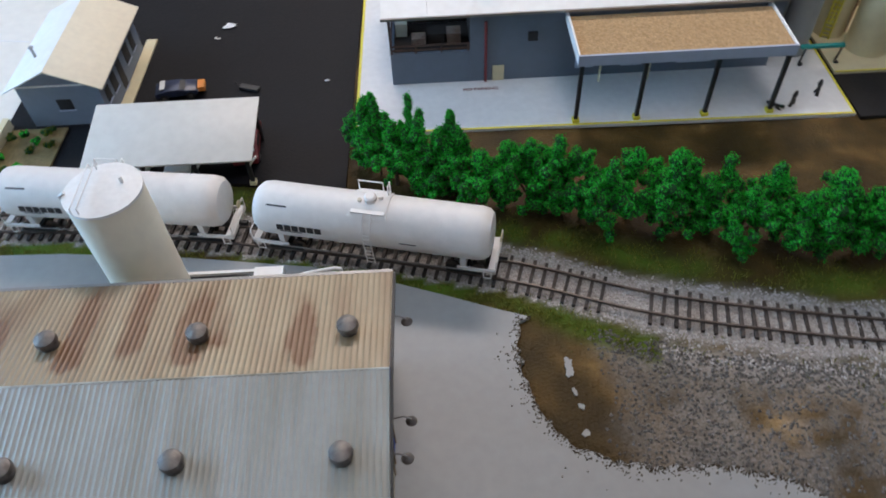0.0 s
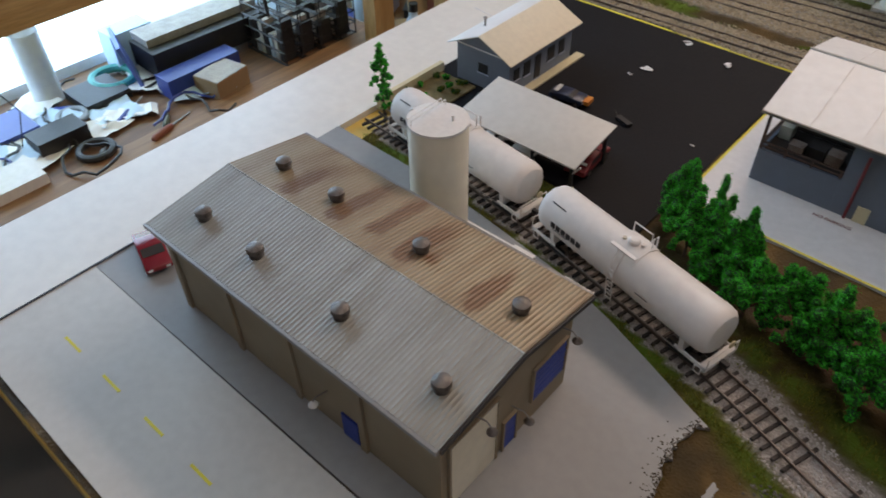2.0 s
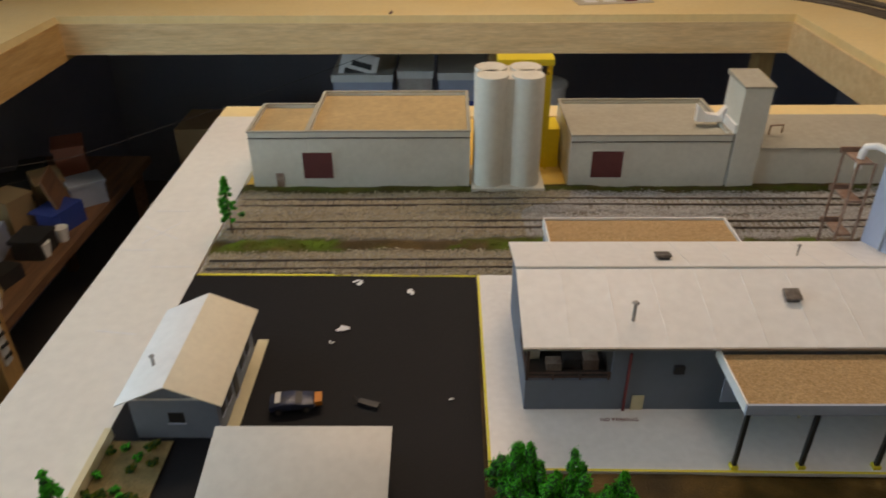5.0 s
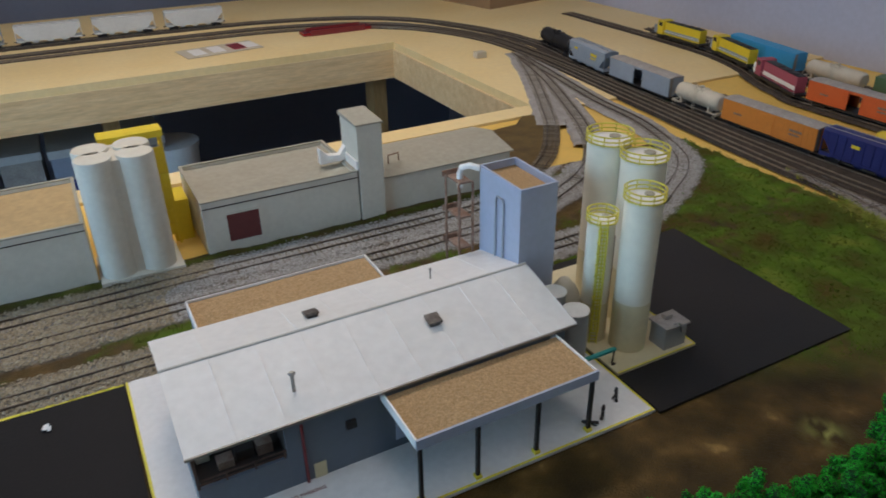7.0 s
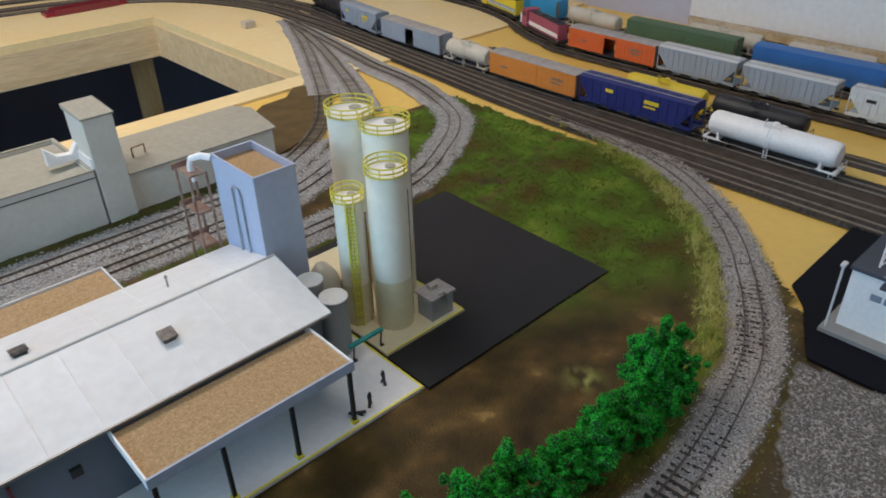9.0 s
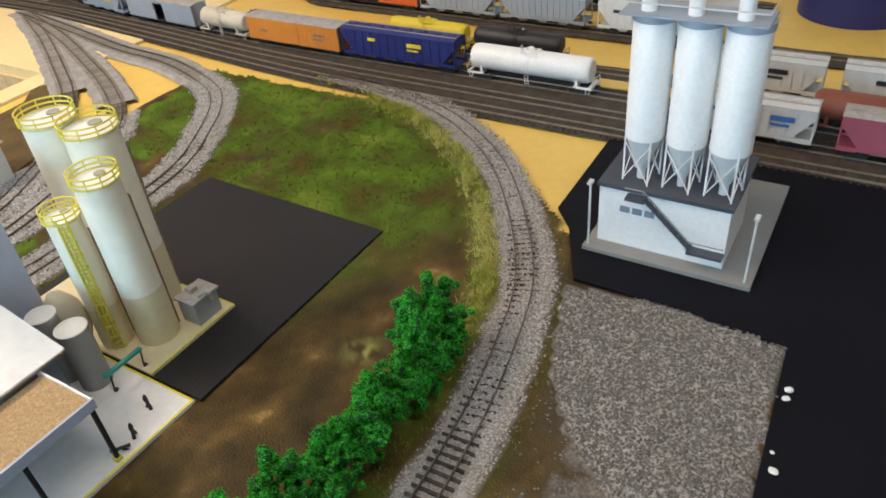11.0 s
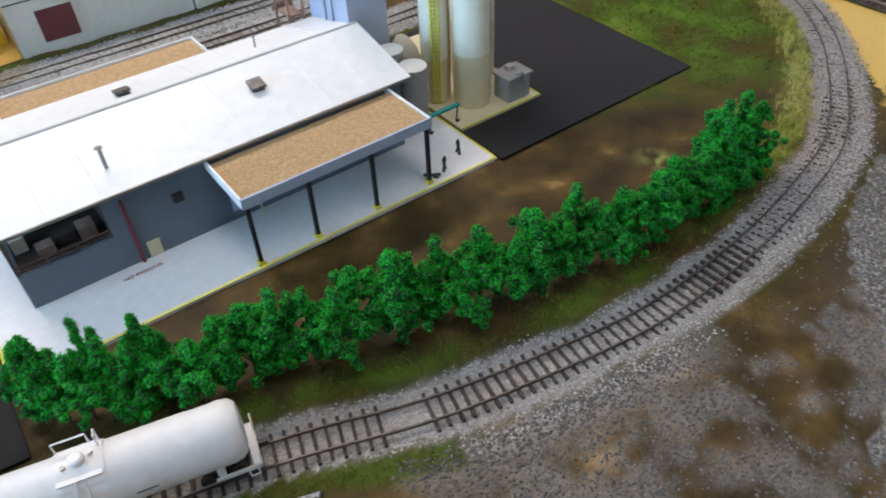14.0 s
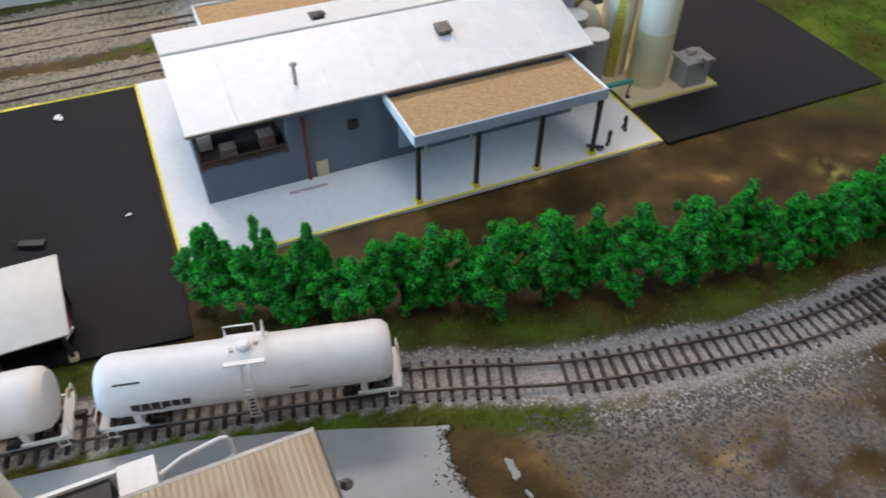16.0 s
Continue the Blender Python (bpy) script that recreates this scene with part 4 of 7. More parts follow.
for i, y in enumerate(YARD):
    bed(y, (0.011, 0.022, 0.026, 0.020, 0.020, 0.020, 0.020)[i], 0.0006 + 0.00015 * i, M["yard_bed"], "dark brown ballast bed in the rail yard")
    track("dark weathered rail yard track", y, 0.008, M["tie"], i < 5, steel="rail_tan", sink=0.0)
solid("trim", BM((1.300, 1.325, -0.5, 0.62, -0.0055, 0.0008)), M["ply_yellow"], "bare yellow plywood strip between yard tracks", "plywood", kind="structure")
bm = bmesh.new()
add_prism(bm, [(0.797, 1.202), (0.885, 1.235), (0.99, 1.33), (1.03, 1.378), (1.015, 1.43), (0.985, 1.438), (0.95, 1.405), (0.90, 1.40), (0.86, 1.37), (0.835, 1.33), (0.815, 1.27)], -0.0056, -0.0002)
M["stain"] = mat("olive_brown_stain", (0.13, 0.085, 0.022), (0.08, 0.05, 0.014), 30, 0.7, fac=1.0, amp=0.15)
solid("trim", bm, M["stain"], "brown stained patch on bare plywood", "stain", kind="structure")

# ---- factory with the rusty corrugated roof ----


def streak_roof(name, base, rust, streaks, wash):
    """Painted metal with rust streaks that run down the slope below fixings, and a wash of thin rust."""
    m = mat(name, base, tuple(c * 0.82 for c in base), 30, 0.42, 0.15, 0.1, 8)
    n, l = m.node_tree.nodes, m.node_tree.links
    hsv = next(x for x in n if x.type == "HUE_SAT")
    tc = next(x for x in n if x.type == "TEX_COORD")
    sep = n.new("ShaderNodeSeparateXYZ")
    l.new(tc.outputs["Object"], sep.inputs[0])

    def calc(op, a, b):
        q = n.new("ShaderNodeMath")
        q.operation = op
        for k, v in enumerate((a, b)):
            if isinstance(v, (int, float)):
                q.inputs[k].default_value = v
            else:
                l.new(v, q.inputs[k])
        return q.outputs[0]

    def noise_of(scale, stretch):
        mp = n.new("ShaderNodeMapping")
        mp.inputs["Scale"].default_value = stretch
        l.new(tc.outputs["Object"], mp.inputs[0])
        t = n.new("ShaderNodeTexNoise")
        t.inputs["Scale"].default_value, t.inputs["Detail"].default_value = scale, 5.0
        l.new(mp.outputs[0], t.inputs["Vector"])
        return t.outputs[0]

    wob = calc("MULTIPLY", calc("SUBTRACT", noise_of(1.0, (150, 60, 60)), 0.5), 0.012)
    total = None
    for cx, half, y0, y1, k in streaks:
        dx = calc("DIVIDE", calc("ABSOLUTE", calc("ADD", calc("SUBTRACT", sep.outputs[0], cx), wob), 0), half)
        a = calc("MAXIMUM", calc("SUBTRACT", 1.0, dx), 0.0)
        up = calc("MINIMUM", calc("MAXIMUM", calc("DIVIDE", calc("SUBTRACT", calc("ADD", sep.outputs[1], wob), y0), 0.006), 0.0), 1.0)
        dn = calc("MINIMUM", calc("MAXIMUM", calc("DIVIDE", calc("SUBTRACT", y1, sep.outputs[1]), 0.03), 0.0), 1.0)
        s = calc("MULTIPLY", calc("MULTIPLY", a, k), calc("MULTIPLY", up, dn))
        total = s if total is None else calc("MAXIMUM", total, s)
    wr = n.new("ShaderNodeMapRange")
    wr.inputs[1].default_value, wr.inputs[2].default_value, wr.inputs[4].default_value = 0.42, 0.72, wash
    l.new(noise_of(1.0, (55, 10, 10)), wr.inputs[0])
    total = wr.outputs[0] if total is None else calc("MINIMUM", calc("ADD", calc("MULTIPLY", total, 1.9), wr.outputs[0]), 0.92)
    x = n.new("ShaderNodeMixRGB")
    x.inputs[2].default_value = (*rust, 1)
    l.new(total, x.inputs[0])
    l.new(hsv.outputs[0], x.inputs[1])
    l.new(x.outputs[0], n["Principled BSDF"].inputs["Base Color"])
    n["Principled BSDF"].inputs["Coat Weight"].default_value = 0.45
    n["Principled BSDF"].inputs["Coat Roughness"].default_value = 0.42
    return m


M["roof_grey"] = streak_roof("grey_corrugated_roof", (0.35, 0.35, 0.32), (0.19, 0.165, 0.11), (), 0.55)
M["roof_rust"] = streak_roof("rust_streaked_roof", (0.31, 0.245, 0.150), (0.13, 0.052, 0.011), ((0.062, 0.010, 0.424, 0.484, 0.75), (0.105, 0.008, 0.428, 0.494, 1.0), (0.133, 0.009, 0.436, 0.502, 0.7), (0.163, 0.011, 0.430, 0.492, 1.0), (0.178, 0.007, 0.438, 0.474, 0.6), (0.219, 0.008, 0.424, 0.480, 1.0)), 0.55)


def corrugated(x0, x1, y0, z0, y1, z1, pitch=0.0030, amp=0.0004, thick=0.0012):
    bm = bmesh.new()
    n = int((x1 - x0) / pitch * 6)
    rows = []
    for i in range(n + 1):
        x = x0 + (x1 - x0) * i / n
        w = max(0, math.sin(2 * math.pi * (x - x0) / pitch)) * amp
        rows.append([bm.verts.new(p) for p in ((x, y0, z0 + w), (x, y1, z1 + w), (x, y1, z1 - thick), (x, y0, z0 - thick))])
    for a, b in zip(rows, rows[1:]):
        for k in range(4):
            bm.faces.new((a[k], b[k], b[(k + 1) % 4], a[(k + 1) % 4]))
    bm.faces.new(rows[0]), bm.faces.new(rows[-1][::-1])
    bmesh.ops.recalc_face_normals(bm, faces=bm.faces[:])
    return bm


fac = thing("factory", "brown factory with rust-streaked corrugated metal roof", "building")
fac.scale.z = 0.945
W0, W1, S0, S1 = 0.016, 0.257, 0.364, 0.482
bm = BM((W0, W1, S0, S0 + 0.004, 0.001, 0.0850))
part("wall", bm, M["brown_wall"], fac)
part("wall", BM((W0, W1, S1 - 0.004, S1, 0.001, 0.0850)), M["brown_wall"], fac)
for x in (W0, W1 - 0.004):
    bm = bmesh.new()
    add_prism(bm, [(S0 + 0.0041, 0.001), (S1 - 0.0041, 0.001), (S1 - 0.0041, 0.0860), (0.4225, 0.0945), (S0 + 0.0041, 0.0860)], x, x + 0.004, "x")
    part("wall", bm, M["brown_wall"], fac)
for x in (0.014, 0.074, 0.134, 0.194, 0.2535):
    part("pilaster", BM((x, x + 0.005, S0 - 0.0022, S0 - 0.0002, 0.001, 0.0845)), M["brown_wall"], fac, bevel=0.0003)
r1 = part("roof", corrugated(0.0105, 0.2635, 0.3555, 0.0866, 0.4220, 0.0970), M["roof_grey"], fac, "grey corrugated roof slope")
r2 = part("roof", corrugated(0.0105, 0.2635, 0.4230, 0.0970, 0.4890, 0.0866), M["roof_rust"], fac, "rust-streaked corrugated roof slope")
part("ridge_cap", TB([(0.0105, 0.4225, 0.0968), (0.2635, 0.4225, 0.0968)], 0.0007, 8), M["worn_ridge"], fac)
for y, z, n in ((0.3545, 0.0856, "gutter"), (0.4902, 0.0856, "gutter")):
    part(n, BM((0.0105, 0.2635, y - 0.0012, y + 0.0008, z - 0.002, z + 0.0012)), M["steel"], fac, bevel=0.0003)
for s in (1, -1):
    bm = bmesh.new()
    y0 = 0.4225 + s * 0.0665
    add_prism(bm, [(0.4225, 0.0935), (0.4225, 0.0968), (y0, 0.0862), (y0, 0.0830)] if s > 0 else [(y0, 0.0830), (0.4225, 0.0935), (0.4225, 0.0968), (y0, 0.0862)], 0.2637, 0.2650, "x")
    part("barge_board", bm, M["dark"], fac)


def roof_vent(x, y):
    z = 0.0917 - abs(y - 0.4225) * 0.148
    v = thing("roof_vent", "small galvanised mushroom vent on factory roof", "vent", pose(x, y, z - 0.001), "factory roof vents")
    part("base", TB([(0, 0, 0), (0, 0, 0.0045)], 0.0046, 14), M["galv"], v)
    part("cap", TB([(0, 0, 0.0045), (0, 0, 0.0052), (0, 0, 0.0078), (0, 0, 0.0092)], 0.005, 14, radii=[0.0042, 0.0056, 0.0052, 0.0026]), M["galv"], v)


for x in (0.040, 0.093, 0.168, 0.2425):
    roof_vent(x, 0.3815)
    roof_vent(x, 0.4475)


def wall_door(parent, x, y0, y1, z0, z1, material, label, ribs=5):
    d = part("door", BM((x, x + 0.0012, y0, y1, z0, z1)), material, parent, label, 0.0002)
    for k in range(1, ribs):
        z = z0 + (z1 - z0) * k / ribs
        part("slat_joint", BM((x + 0.0011, x + 0.0016, y0, y1, z - 0.0003, z + 0.0003)), material, d)
    part("door_frame", BM((x, x + 0.002, y0 - 0.0015, y0 - 0.0001, z0, z1 + 0.0015), (x, x + 0.002, y1 + 0.0001, y1 + 0.0015, z0, z1 + 0.0015), (x, x + 0.002, y0, y1, z1 + 0.0001, z1 + 0.0015)), M["brown_wall"], d)


wall_door(fac, W1 + 0.0001, 0.370, 0.409, 0.0015, 0.064, M["roof_tan"], "plain cream loading door", 1)
wall_door(fac, W1 + 0.0001, 0.444, 0.476, 0.022, 0.054, M["blue_door"], "blue roller door", 6)
wall_door(fac, W1 + 0.0001, 0.417, 0.428, 0.0015, 0.031, M["blue_door"], "blue side door", 2)
bm = BM((0.178, 0.192, S0 - 0.0014, S0 - 0.0001, 0.0015, 0.024))
part("door", bm, M["blue_door"], fac, "blue side door", 0.0002)
for y, z in ((0.389, 0.072), (0.466, 0.074), (0.424, 0.040)):
    lamp = part("lamp_arm", TB([(W1, y, z), (W1 + 0.009, y, z + 0.003), (W1 + 0.013, y, z)], 0.0005, 6), M["steel"], fac)
    part("lamp_shade", TB([(W1 + 0.013, y, z), (W1 + 0.013, y, z - 0.003)], 0.003, 12, radii=[0.001, 0.0032]), M["galv"], lamp)
lamp = part("lamp_arm", TB([(0.166, S0, 0.034), (0.166, S0 - 0.008, 0.037), (0.166, S0 - 0.011, 0.035)], 0.0005, 6), M["steel"], fac)
part("lamp_shade", TB([(0.166, S0 - 0.011, 0.035), (0.166, S0 - 0.011, 0.032)], 0.003, 12, radii=[0.001, 0.0032]), M["white"], lamp)

# white storage silo behind the factory
silo = thing("storage_silo", "tall white storage silo with flat lid", "silo", pose(0.1055, 0.5330, 0.001))
silo.scale = (0.875, 0.875, 1.05)
part("shell", TB([(0, 0, 0), (0, 0, 0.103), (0, 0, 0.1045)], 0.0245, 40, radii=[0.0245, 0.0245, 0.0240]), M["silo_cream"], silo)
part("lid", TB([(0, 0, 0.1046), (0, 0, 0.1062), (0, 0, 0.1080)], 0.0248, 40, radii=[0.0250, 0.0250, 0.010]), M["white"], silo)
for x in (-0.006, -0.002):
    part("lid_rail", TB([(x - 0.006, -0.022, 0.107), (x - 0.006, -0.022, 0.111), (x - 0.006, 0.018, 0.111), (x - 0.006, 0.018, 0.107)], 0.0005, 6), M["white"], silo)
part("pipe", TB([(-0.0262, -0.004, 0.0), (-0.0262, -0.004, 0.106), (-0.022, -0.004, 0.1085)], 0.0011, 8), M["white"], silo)
part("nozzle", TB([(0.012, 0.004, 0.107), (0.012, 0.004, 0.1115)], 0.0012, 8), M["white"], silo)

# unloading gear behind the factory
gear = thing("unloading_rack", "white pump box with bent pipe on the lot", "pump", pose(0, 0, 0.001))
part("tray", BM((0.118, 0.162, 0.530, 0.546, 0.0, 0.016)), M["dark"], gear, "black tray", 0.0006)
for y in (0.5275, 0.5461):
    part("tray_rim", BM((0.114, 0.166, y, y + 0.0024, 0.0, 0.0185)), M["white"], gear, bevel=0.0004)
part("pump_box", BM((0.167, 0.186, 0.528, 0.547, 0.0, 0.022)), M["white"], gear, bevel=0.0012)
part("blue_label", BM((0.126, 0.132, 0.527, 0.5274, 0.006, 0.014)), M["blue_door"], gear)
part("pipe", TB([(0.187, 0.536, 0.018), (0.200, 0.539, 0.022), (0.220, 0.541, 0.024), (0.2235, 0.541, 0.023), (0.2245, 0.541, 0.0195), (0.2245, 0.541, 0.0)], 0.0013, 8), M["white"], gear)
part("pipe", TB([(0.187, 0.531, 0.010), (0.205, 0.531, 0.010), (0.2245, 0.5385, 0.008)], 0.0011, 8), M["white"], gear)

# ---- vehicles ----


def toy_car(name, label, paint, m, length=0.05, tall=0.014, wide=0.020):
    car = thing(name, label, "car", m)
    h = length / 2
    prof = [(-h, 0.004), (h, 0.004), (h, 0.0075), (h * 0.9, 0.0088), (h * 0.45, 0.0095), (h * 0.12, tall), (-h * 0.45, tall), (-h * 0.72, 0.0098), (-h, 0.0092)]
    bm = bmesh.new()
    add_prism(bm, [(a, b) for a, b in prof][::-1], -wide / 2, wide / 2, "y")
    part("body", bm, paint, car, bevel=0.0009)
    for s in (-1, 1):
        part("side_window", BM((-h * 0.5, h * 0.1, s * wide / 2 - 0.0003 * (s < 0), s * wide / 2 + 0.0003 * (s > 0), 0.0100, tall - 0.0012)), M["dark"], car)
    bm = bmesh.new()
    add_prism(bm, [(h * 0.42, 0.0100), (h * 0.15, tall - 0.0006), (h * 0.17, tall - 0.0001), (h * 0.45, 0.0102)], -wide * 0.42, wide * 0.42, "y")
    part("windscreen", bm, M["dark"], car)
    part("rear_window", BM((-h * 0.74, -h * 0.50, -wide * 0.38, wide * 0.38, 0.0119, 0.0124)), M["pale_grey"], car)
    for sx in (-0.62, 0.62):
        for s in (-1, 1):
            w = part("wheel", TB([(h * sx, s * (wide / 2 - 0.0025), 0.0036), (h * sx, s * (wide / 2 + 0.0002), 0.0036)], 0.0036, 14), M["dark"], car)
            part("rim", TB([(h * sx, s * (wide / 2 + 0.0002), 0.0036), (h * sx, s * (wide / 2 + 0.0005), 0.0036)], 0.0019, 10), M["galv"], w)
    for s in (-1, 1):
        part("headlight", BM((h - 0.0002, h + 0.0004, s * wide * 0.33 - 0.0018, s * wide * 0.33 + 0.0018, 0.0055, 0.0072)), M["white"], car)
    return car


toy_car("toy_car", "small glossy red sports car on the lot", M["red"], pose(-0.050, 0.374, 0.001, 0, 0, 342), 0.046)
toy_car("toy_car", "dark red car parked under the carport", M["dark_red"], pose(0.138, 0.692, 0.0006, 0, 0, 95), 0.05, 0.016)
toy_car("toy_car", "white van parked under the carport", M["white"], pose(0.088, 0.676, 0.0006, 0, 0, 90), 0.034, 0.015)
toy_car("toy_car", "white van parked under the carport", M["white"], pose(0.056, 0.676, 0.0006, 0, 0, 90), 0.034, 0.015)
pick = toy_car("toy_pickup", "dark blue toy pickup with orange nose in the yard", M["navy"], pose(0.066, 0.768, 0.0006, 0, 0, 8), 0.036, 0.011, 0.017)
part("nose", BM((0.018, 0.024, -0.006, 0.006, 0.005, 0.009)), M["orange"], pick, "orange nose", 0.0008)
scrap = thing("cart", "small black handcart lying in the yard", "cart", pose(0.128, 0.770, 0.0006, 0, 0, -20))
part("bed", BM((-0.009, 0.009, -0.003, 0.003, 0.001, 0.0035)), M["dark"], scrap, bevel=0.0005)
part("handle", TB([(-0.009, 0, 0.003), (-0.014, 0, 0.006)], 0.0006, 6), M["dark"], scrap)

# paper scraps on the black yard
for x, y, s, a in ((0.101, 0.951, 0.008, 15), (0.153, 0.934, 0.008, 5), (0.092, 0.872, 0.009, -20), (0.086, 0.852, 0.003, 30), (0.196, 0.776, 0.003, 0)):
    rr = random.Random(int(x * 1000))
    bm = bmesh.new()
    for k in range(3):
        mm = pose(rr.uniform(-s, s) * 0.5, rr.uniform(-s, s) * 0.3, 0.0008 + 0.0005 * k, rr.uniform(-12, 12), rr.uniform(-10, 10), rr.uniform(0, 90))
        add_box(bm, -s * 0.5, s * 0.5, -s * 0.2, s * 0.2, 0, 0.0004, mm)
    ob = solid("paper_scrap", bm, M["paper"], "crumpled white paper scrap on black asphalt", "scrap", group="paper scraps")
    ob.matrix_basis = pose(x, y, 0.0008, 0, 0, a)

# ---- carport ----
cp = thing("carport", "open carport with pale flat roof", "carport", pose(-0.001, -0.005, 0))
bm = bmesh.new()
add_prism(bm, [(0.650, 0.0275), (0.712, 0.0385), (0.712, 0.0400), (0.650, 0.0290)], 0.026, 0.154, "x")
part("roof", bm, M["lot_light"], cp, bevel=0.0003)
for x in (0.030, 0.068, 0.107, 0.147):
    p = part("post", BM((x, x + 0.003, 0.654, 0.657, 0.0006, 0.0282)), M["dark"], cp)
    part("foot", BM((x - 0.001, x + 0.004, 0.653, 0.658, 0.0006, 0.004)), M["cream"], p, "cream post foot")
    part("post", BM((x, x + 0.003, 0.705, 0.708, 0.0006, 0.0372)), M["dark"], cp)
    part("brace", TB([(x + 0.0015, 0.6555, 0.018), (x + 0.009, 0.6555, 0.0280)], 0.0009, 6), M["white"], cp)
part("beam", BM((0.027, 0.153, 0.653, 0.656, 0.0255, 0.0279)), M["dark"], cp)

# ---- small house ----
house = thing("house", "small blue-grey house with tan and white roof", "house", pose(-0.003, 0.001, 0))
HX0, HX1, HY0, HY1 = -0.046, 0.020, 0.733, 0.841
for y in (HY0, HY1 - 0.002):
    bm = bmesh.new()
    add_prism(bm, [(HX0, 0.0005), (HX1, 0.0005), (HX1, 0.0415), (-0.013, 0.0572), (HX0, 0.0415)], y, y + 0.002, "y")
    part("wall", bm, M["grey_blue"], house)
part("wall", BM((HX0, HX0 + 0.002, HY0 + 0.0021, HY1 - 0.0021, 0.0005, 0.0415)), M["grey_blue"], house)
part("wall", BM((HX1 - 0.002, HX1, HY0 + 0.0021, HY1 - 0.0021, 0.0005, 0.0415)), M["grey_blue"], house)
for s, material, lab in ((-1, M["roof_white"], "white roof slope"), (1, M["roof_tan"], "tan roof slope")):
    bm = bmesh.new()
    e = -0.013 + s * 0.0405
    poly = [(-0.013, 0.0578), (e, 0.0395), (e, 0.0407), (-0.013, 0.0592)]
    add_prism(bm, poly, 0.7255, 0.8480, "y")
    part("roof", bm, material, house, lab, 0.0002)
part("trim_band", BM((HX0 - 0.0006, HX1 + 0.0006, HY0 - 0.0009, HY0 - 0.0001, 0.0402, 0.0415)), M["white"], house)
for y0, y1, z0, z1, nm in ((0.741, 0.750, 0.016, 0.028, "window"), (0.757, 0.768, 0.014, 0.029, "window"), (0.776, 0.786, 0.003, 0.029, "door"), (0.798, 0.810, 0.014, 0.029, "window"), (0.818, 0.828, 0.014, 0.029, "window")):
    w_ = part(nm, BM((HX1 + 0.0001, HX1 + 0.0006, y0, y1, z0, z1)), M["dark"], house)
    part("sill" if nm == "window" else "step", BM((HX1 + 0.0001, HX1 + 0.0014, y0 - 0.0006, y1 + 0.0006, z0 - 0.0012, z0 - 0.0001)), M["lavender"], w_)
w_ = part("window", BM((-0.018, -0.006, HY0 - 0.0006, HY0 - 0.0001, 0.017, 0.027)), M["dark"], house)
part("sill", BM((-0.019, -0.005, HY0 - 0.0014, HY0 - 0.0001, 0.0158, 0.0169)), M["lavender"], w_)
part("chimney_pipe", TB([(-0.034, 0.762, 0.045), (-0.034, 0.762, 0.0575)], 0.0012, 10), M["steel"], house)
part("chimney_cap", TB([(-0.034, 0.762, 0.0575), (-0.034, 0.762, 0.0585), (-0.034, 0.762, 0.0597)], 0.002, 10, radii=[0.0012, 0.0024, 0.0010]), M["steel"], house)
solid("pavement", BM((0.0175, 0.0275, 0.735, 0.856, -0.001, 0.0022)), M["cream"], "pale kerb strip beside the house", "pavement", bevel=0.0005, kind="structure")
solid("low_wall", BM((-0.0735, -0.0685, 0.640, 0.735, -0.004, 0.010)), M["cream"], "low cream garden wall along the board", "wall", bevel=0.0006)
M["dry_garden"] = mat("dry_garden_soil", (0.27, 0.20, 0.09), (0.15, 0.12, 0.05), 70, 0.95, bump=0.8, fine=8, fac=1.0, amp=0.2)
solid("garden_bed", BM((-0.067, -0.020, 0.660, 0.729, -0.001, 0.0022)), M["dry_garden"], "dry sandy garden bed beside the house", "garden", bevel=0.0012)
rng = random.Random(5)
for i in range(15):
    lv, core = foliage(5, lambda r: (r.gauss(0, 0.0018), r.gauss(0, 0.0018), r.uniform(0.001, 0.003)), 0.0022, 0.0012, 60 + i, 14)
    b = thing("bush", "small dark green shrub in the garden bed", "shrub", pose(rng.uniform(-0.064, -0.024), rng.uniform(0.664, 0.726), 0.0024), "garden shrubs")
    cr = part("leaves", lv, M["moss"] if i % 3 else M["leaf"], b)
    part("inner_foliage", core, M["leaf_shade_core"], cr)

# ---- dairy building on the white pad ----
M["dark_rust"] = mat("dark_rusty_steel", (0.11, 0.06, 0.042), (0.06, 0.035, 0.028), 120, 0.75, fac=1.0, amp=0.14)
# brown of the dock interior, darkened so the recess looks deep and shaded
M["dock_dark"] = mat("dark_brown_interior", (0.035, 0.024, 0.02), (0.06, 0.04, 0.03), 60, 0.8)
# darker copy of the blue-grey wall, with the eave's shadow in its colour
M["dairy_wall_shaded"] = mat("shaded_blue_grey_wall", (0.145, 0.175, 0.225), (0.115, 0.14, 0.185), 25, 0.6, bump=0.05)
dairy = thing("dairy_building", "blue-grey dairy building with white metal roof", "building")
X0, X1, Y0, Y1, Z = 0.2545, 0.580, 0.765, 0.905, 0.0016
part("wall", BM((X0, 0.322, Y0, Y0 + 0.003, Z, 0.032)), M["dairy_wall_shaded"], dairy)
part("wall", BM((0.3221, X1, Y0, Y0 + 0.003, Z, 0.0705)), M["dairy_wall_shaded"], dairy)
for x, cut in ((X0, True), (X1 - 0.003, False)):
    bm = bmesh.new()
    if cut:
        add_prism(bm, [(Y0 + 0.0031, Z), (Y1, Z), (Y1, 0.0705), (0.838, 0.0895), (0.815, 0.0835), (0.815, 0.032), (Y0 + 0.0031, 0.032)], x, x + 0.003, "x")
    else:
        add_prism(bm, [(Y0 + 0.0031, Z), (Y1, Z), (Y1, 0.0705), (0.838, 0.0895), (Y0 + 0.0031, 0.0705)], x, x + 0.003, "x")
    part("wall", bm, M["dairy_wall_shaded"], dairy)
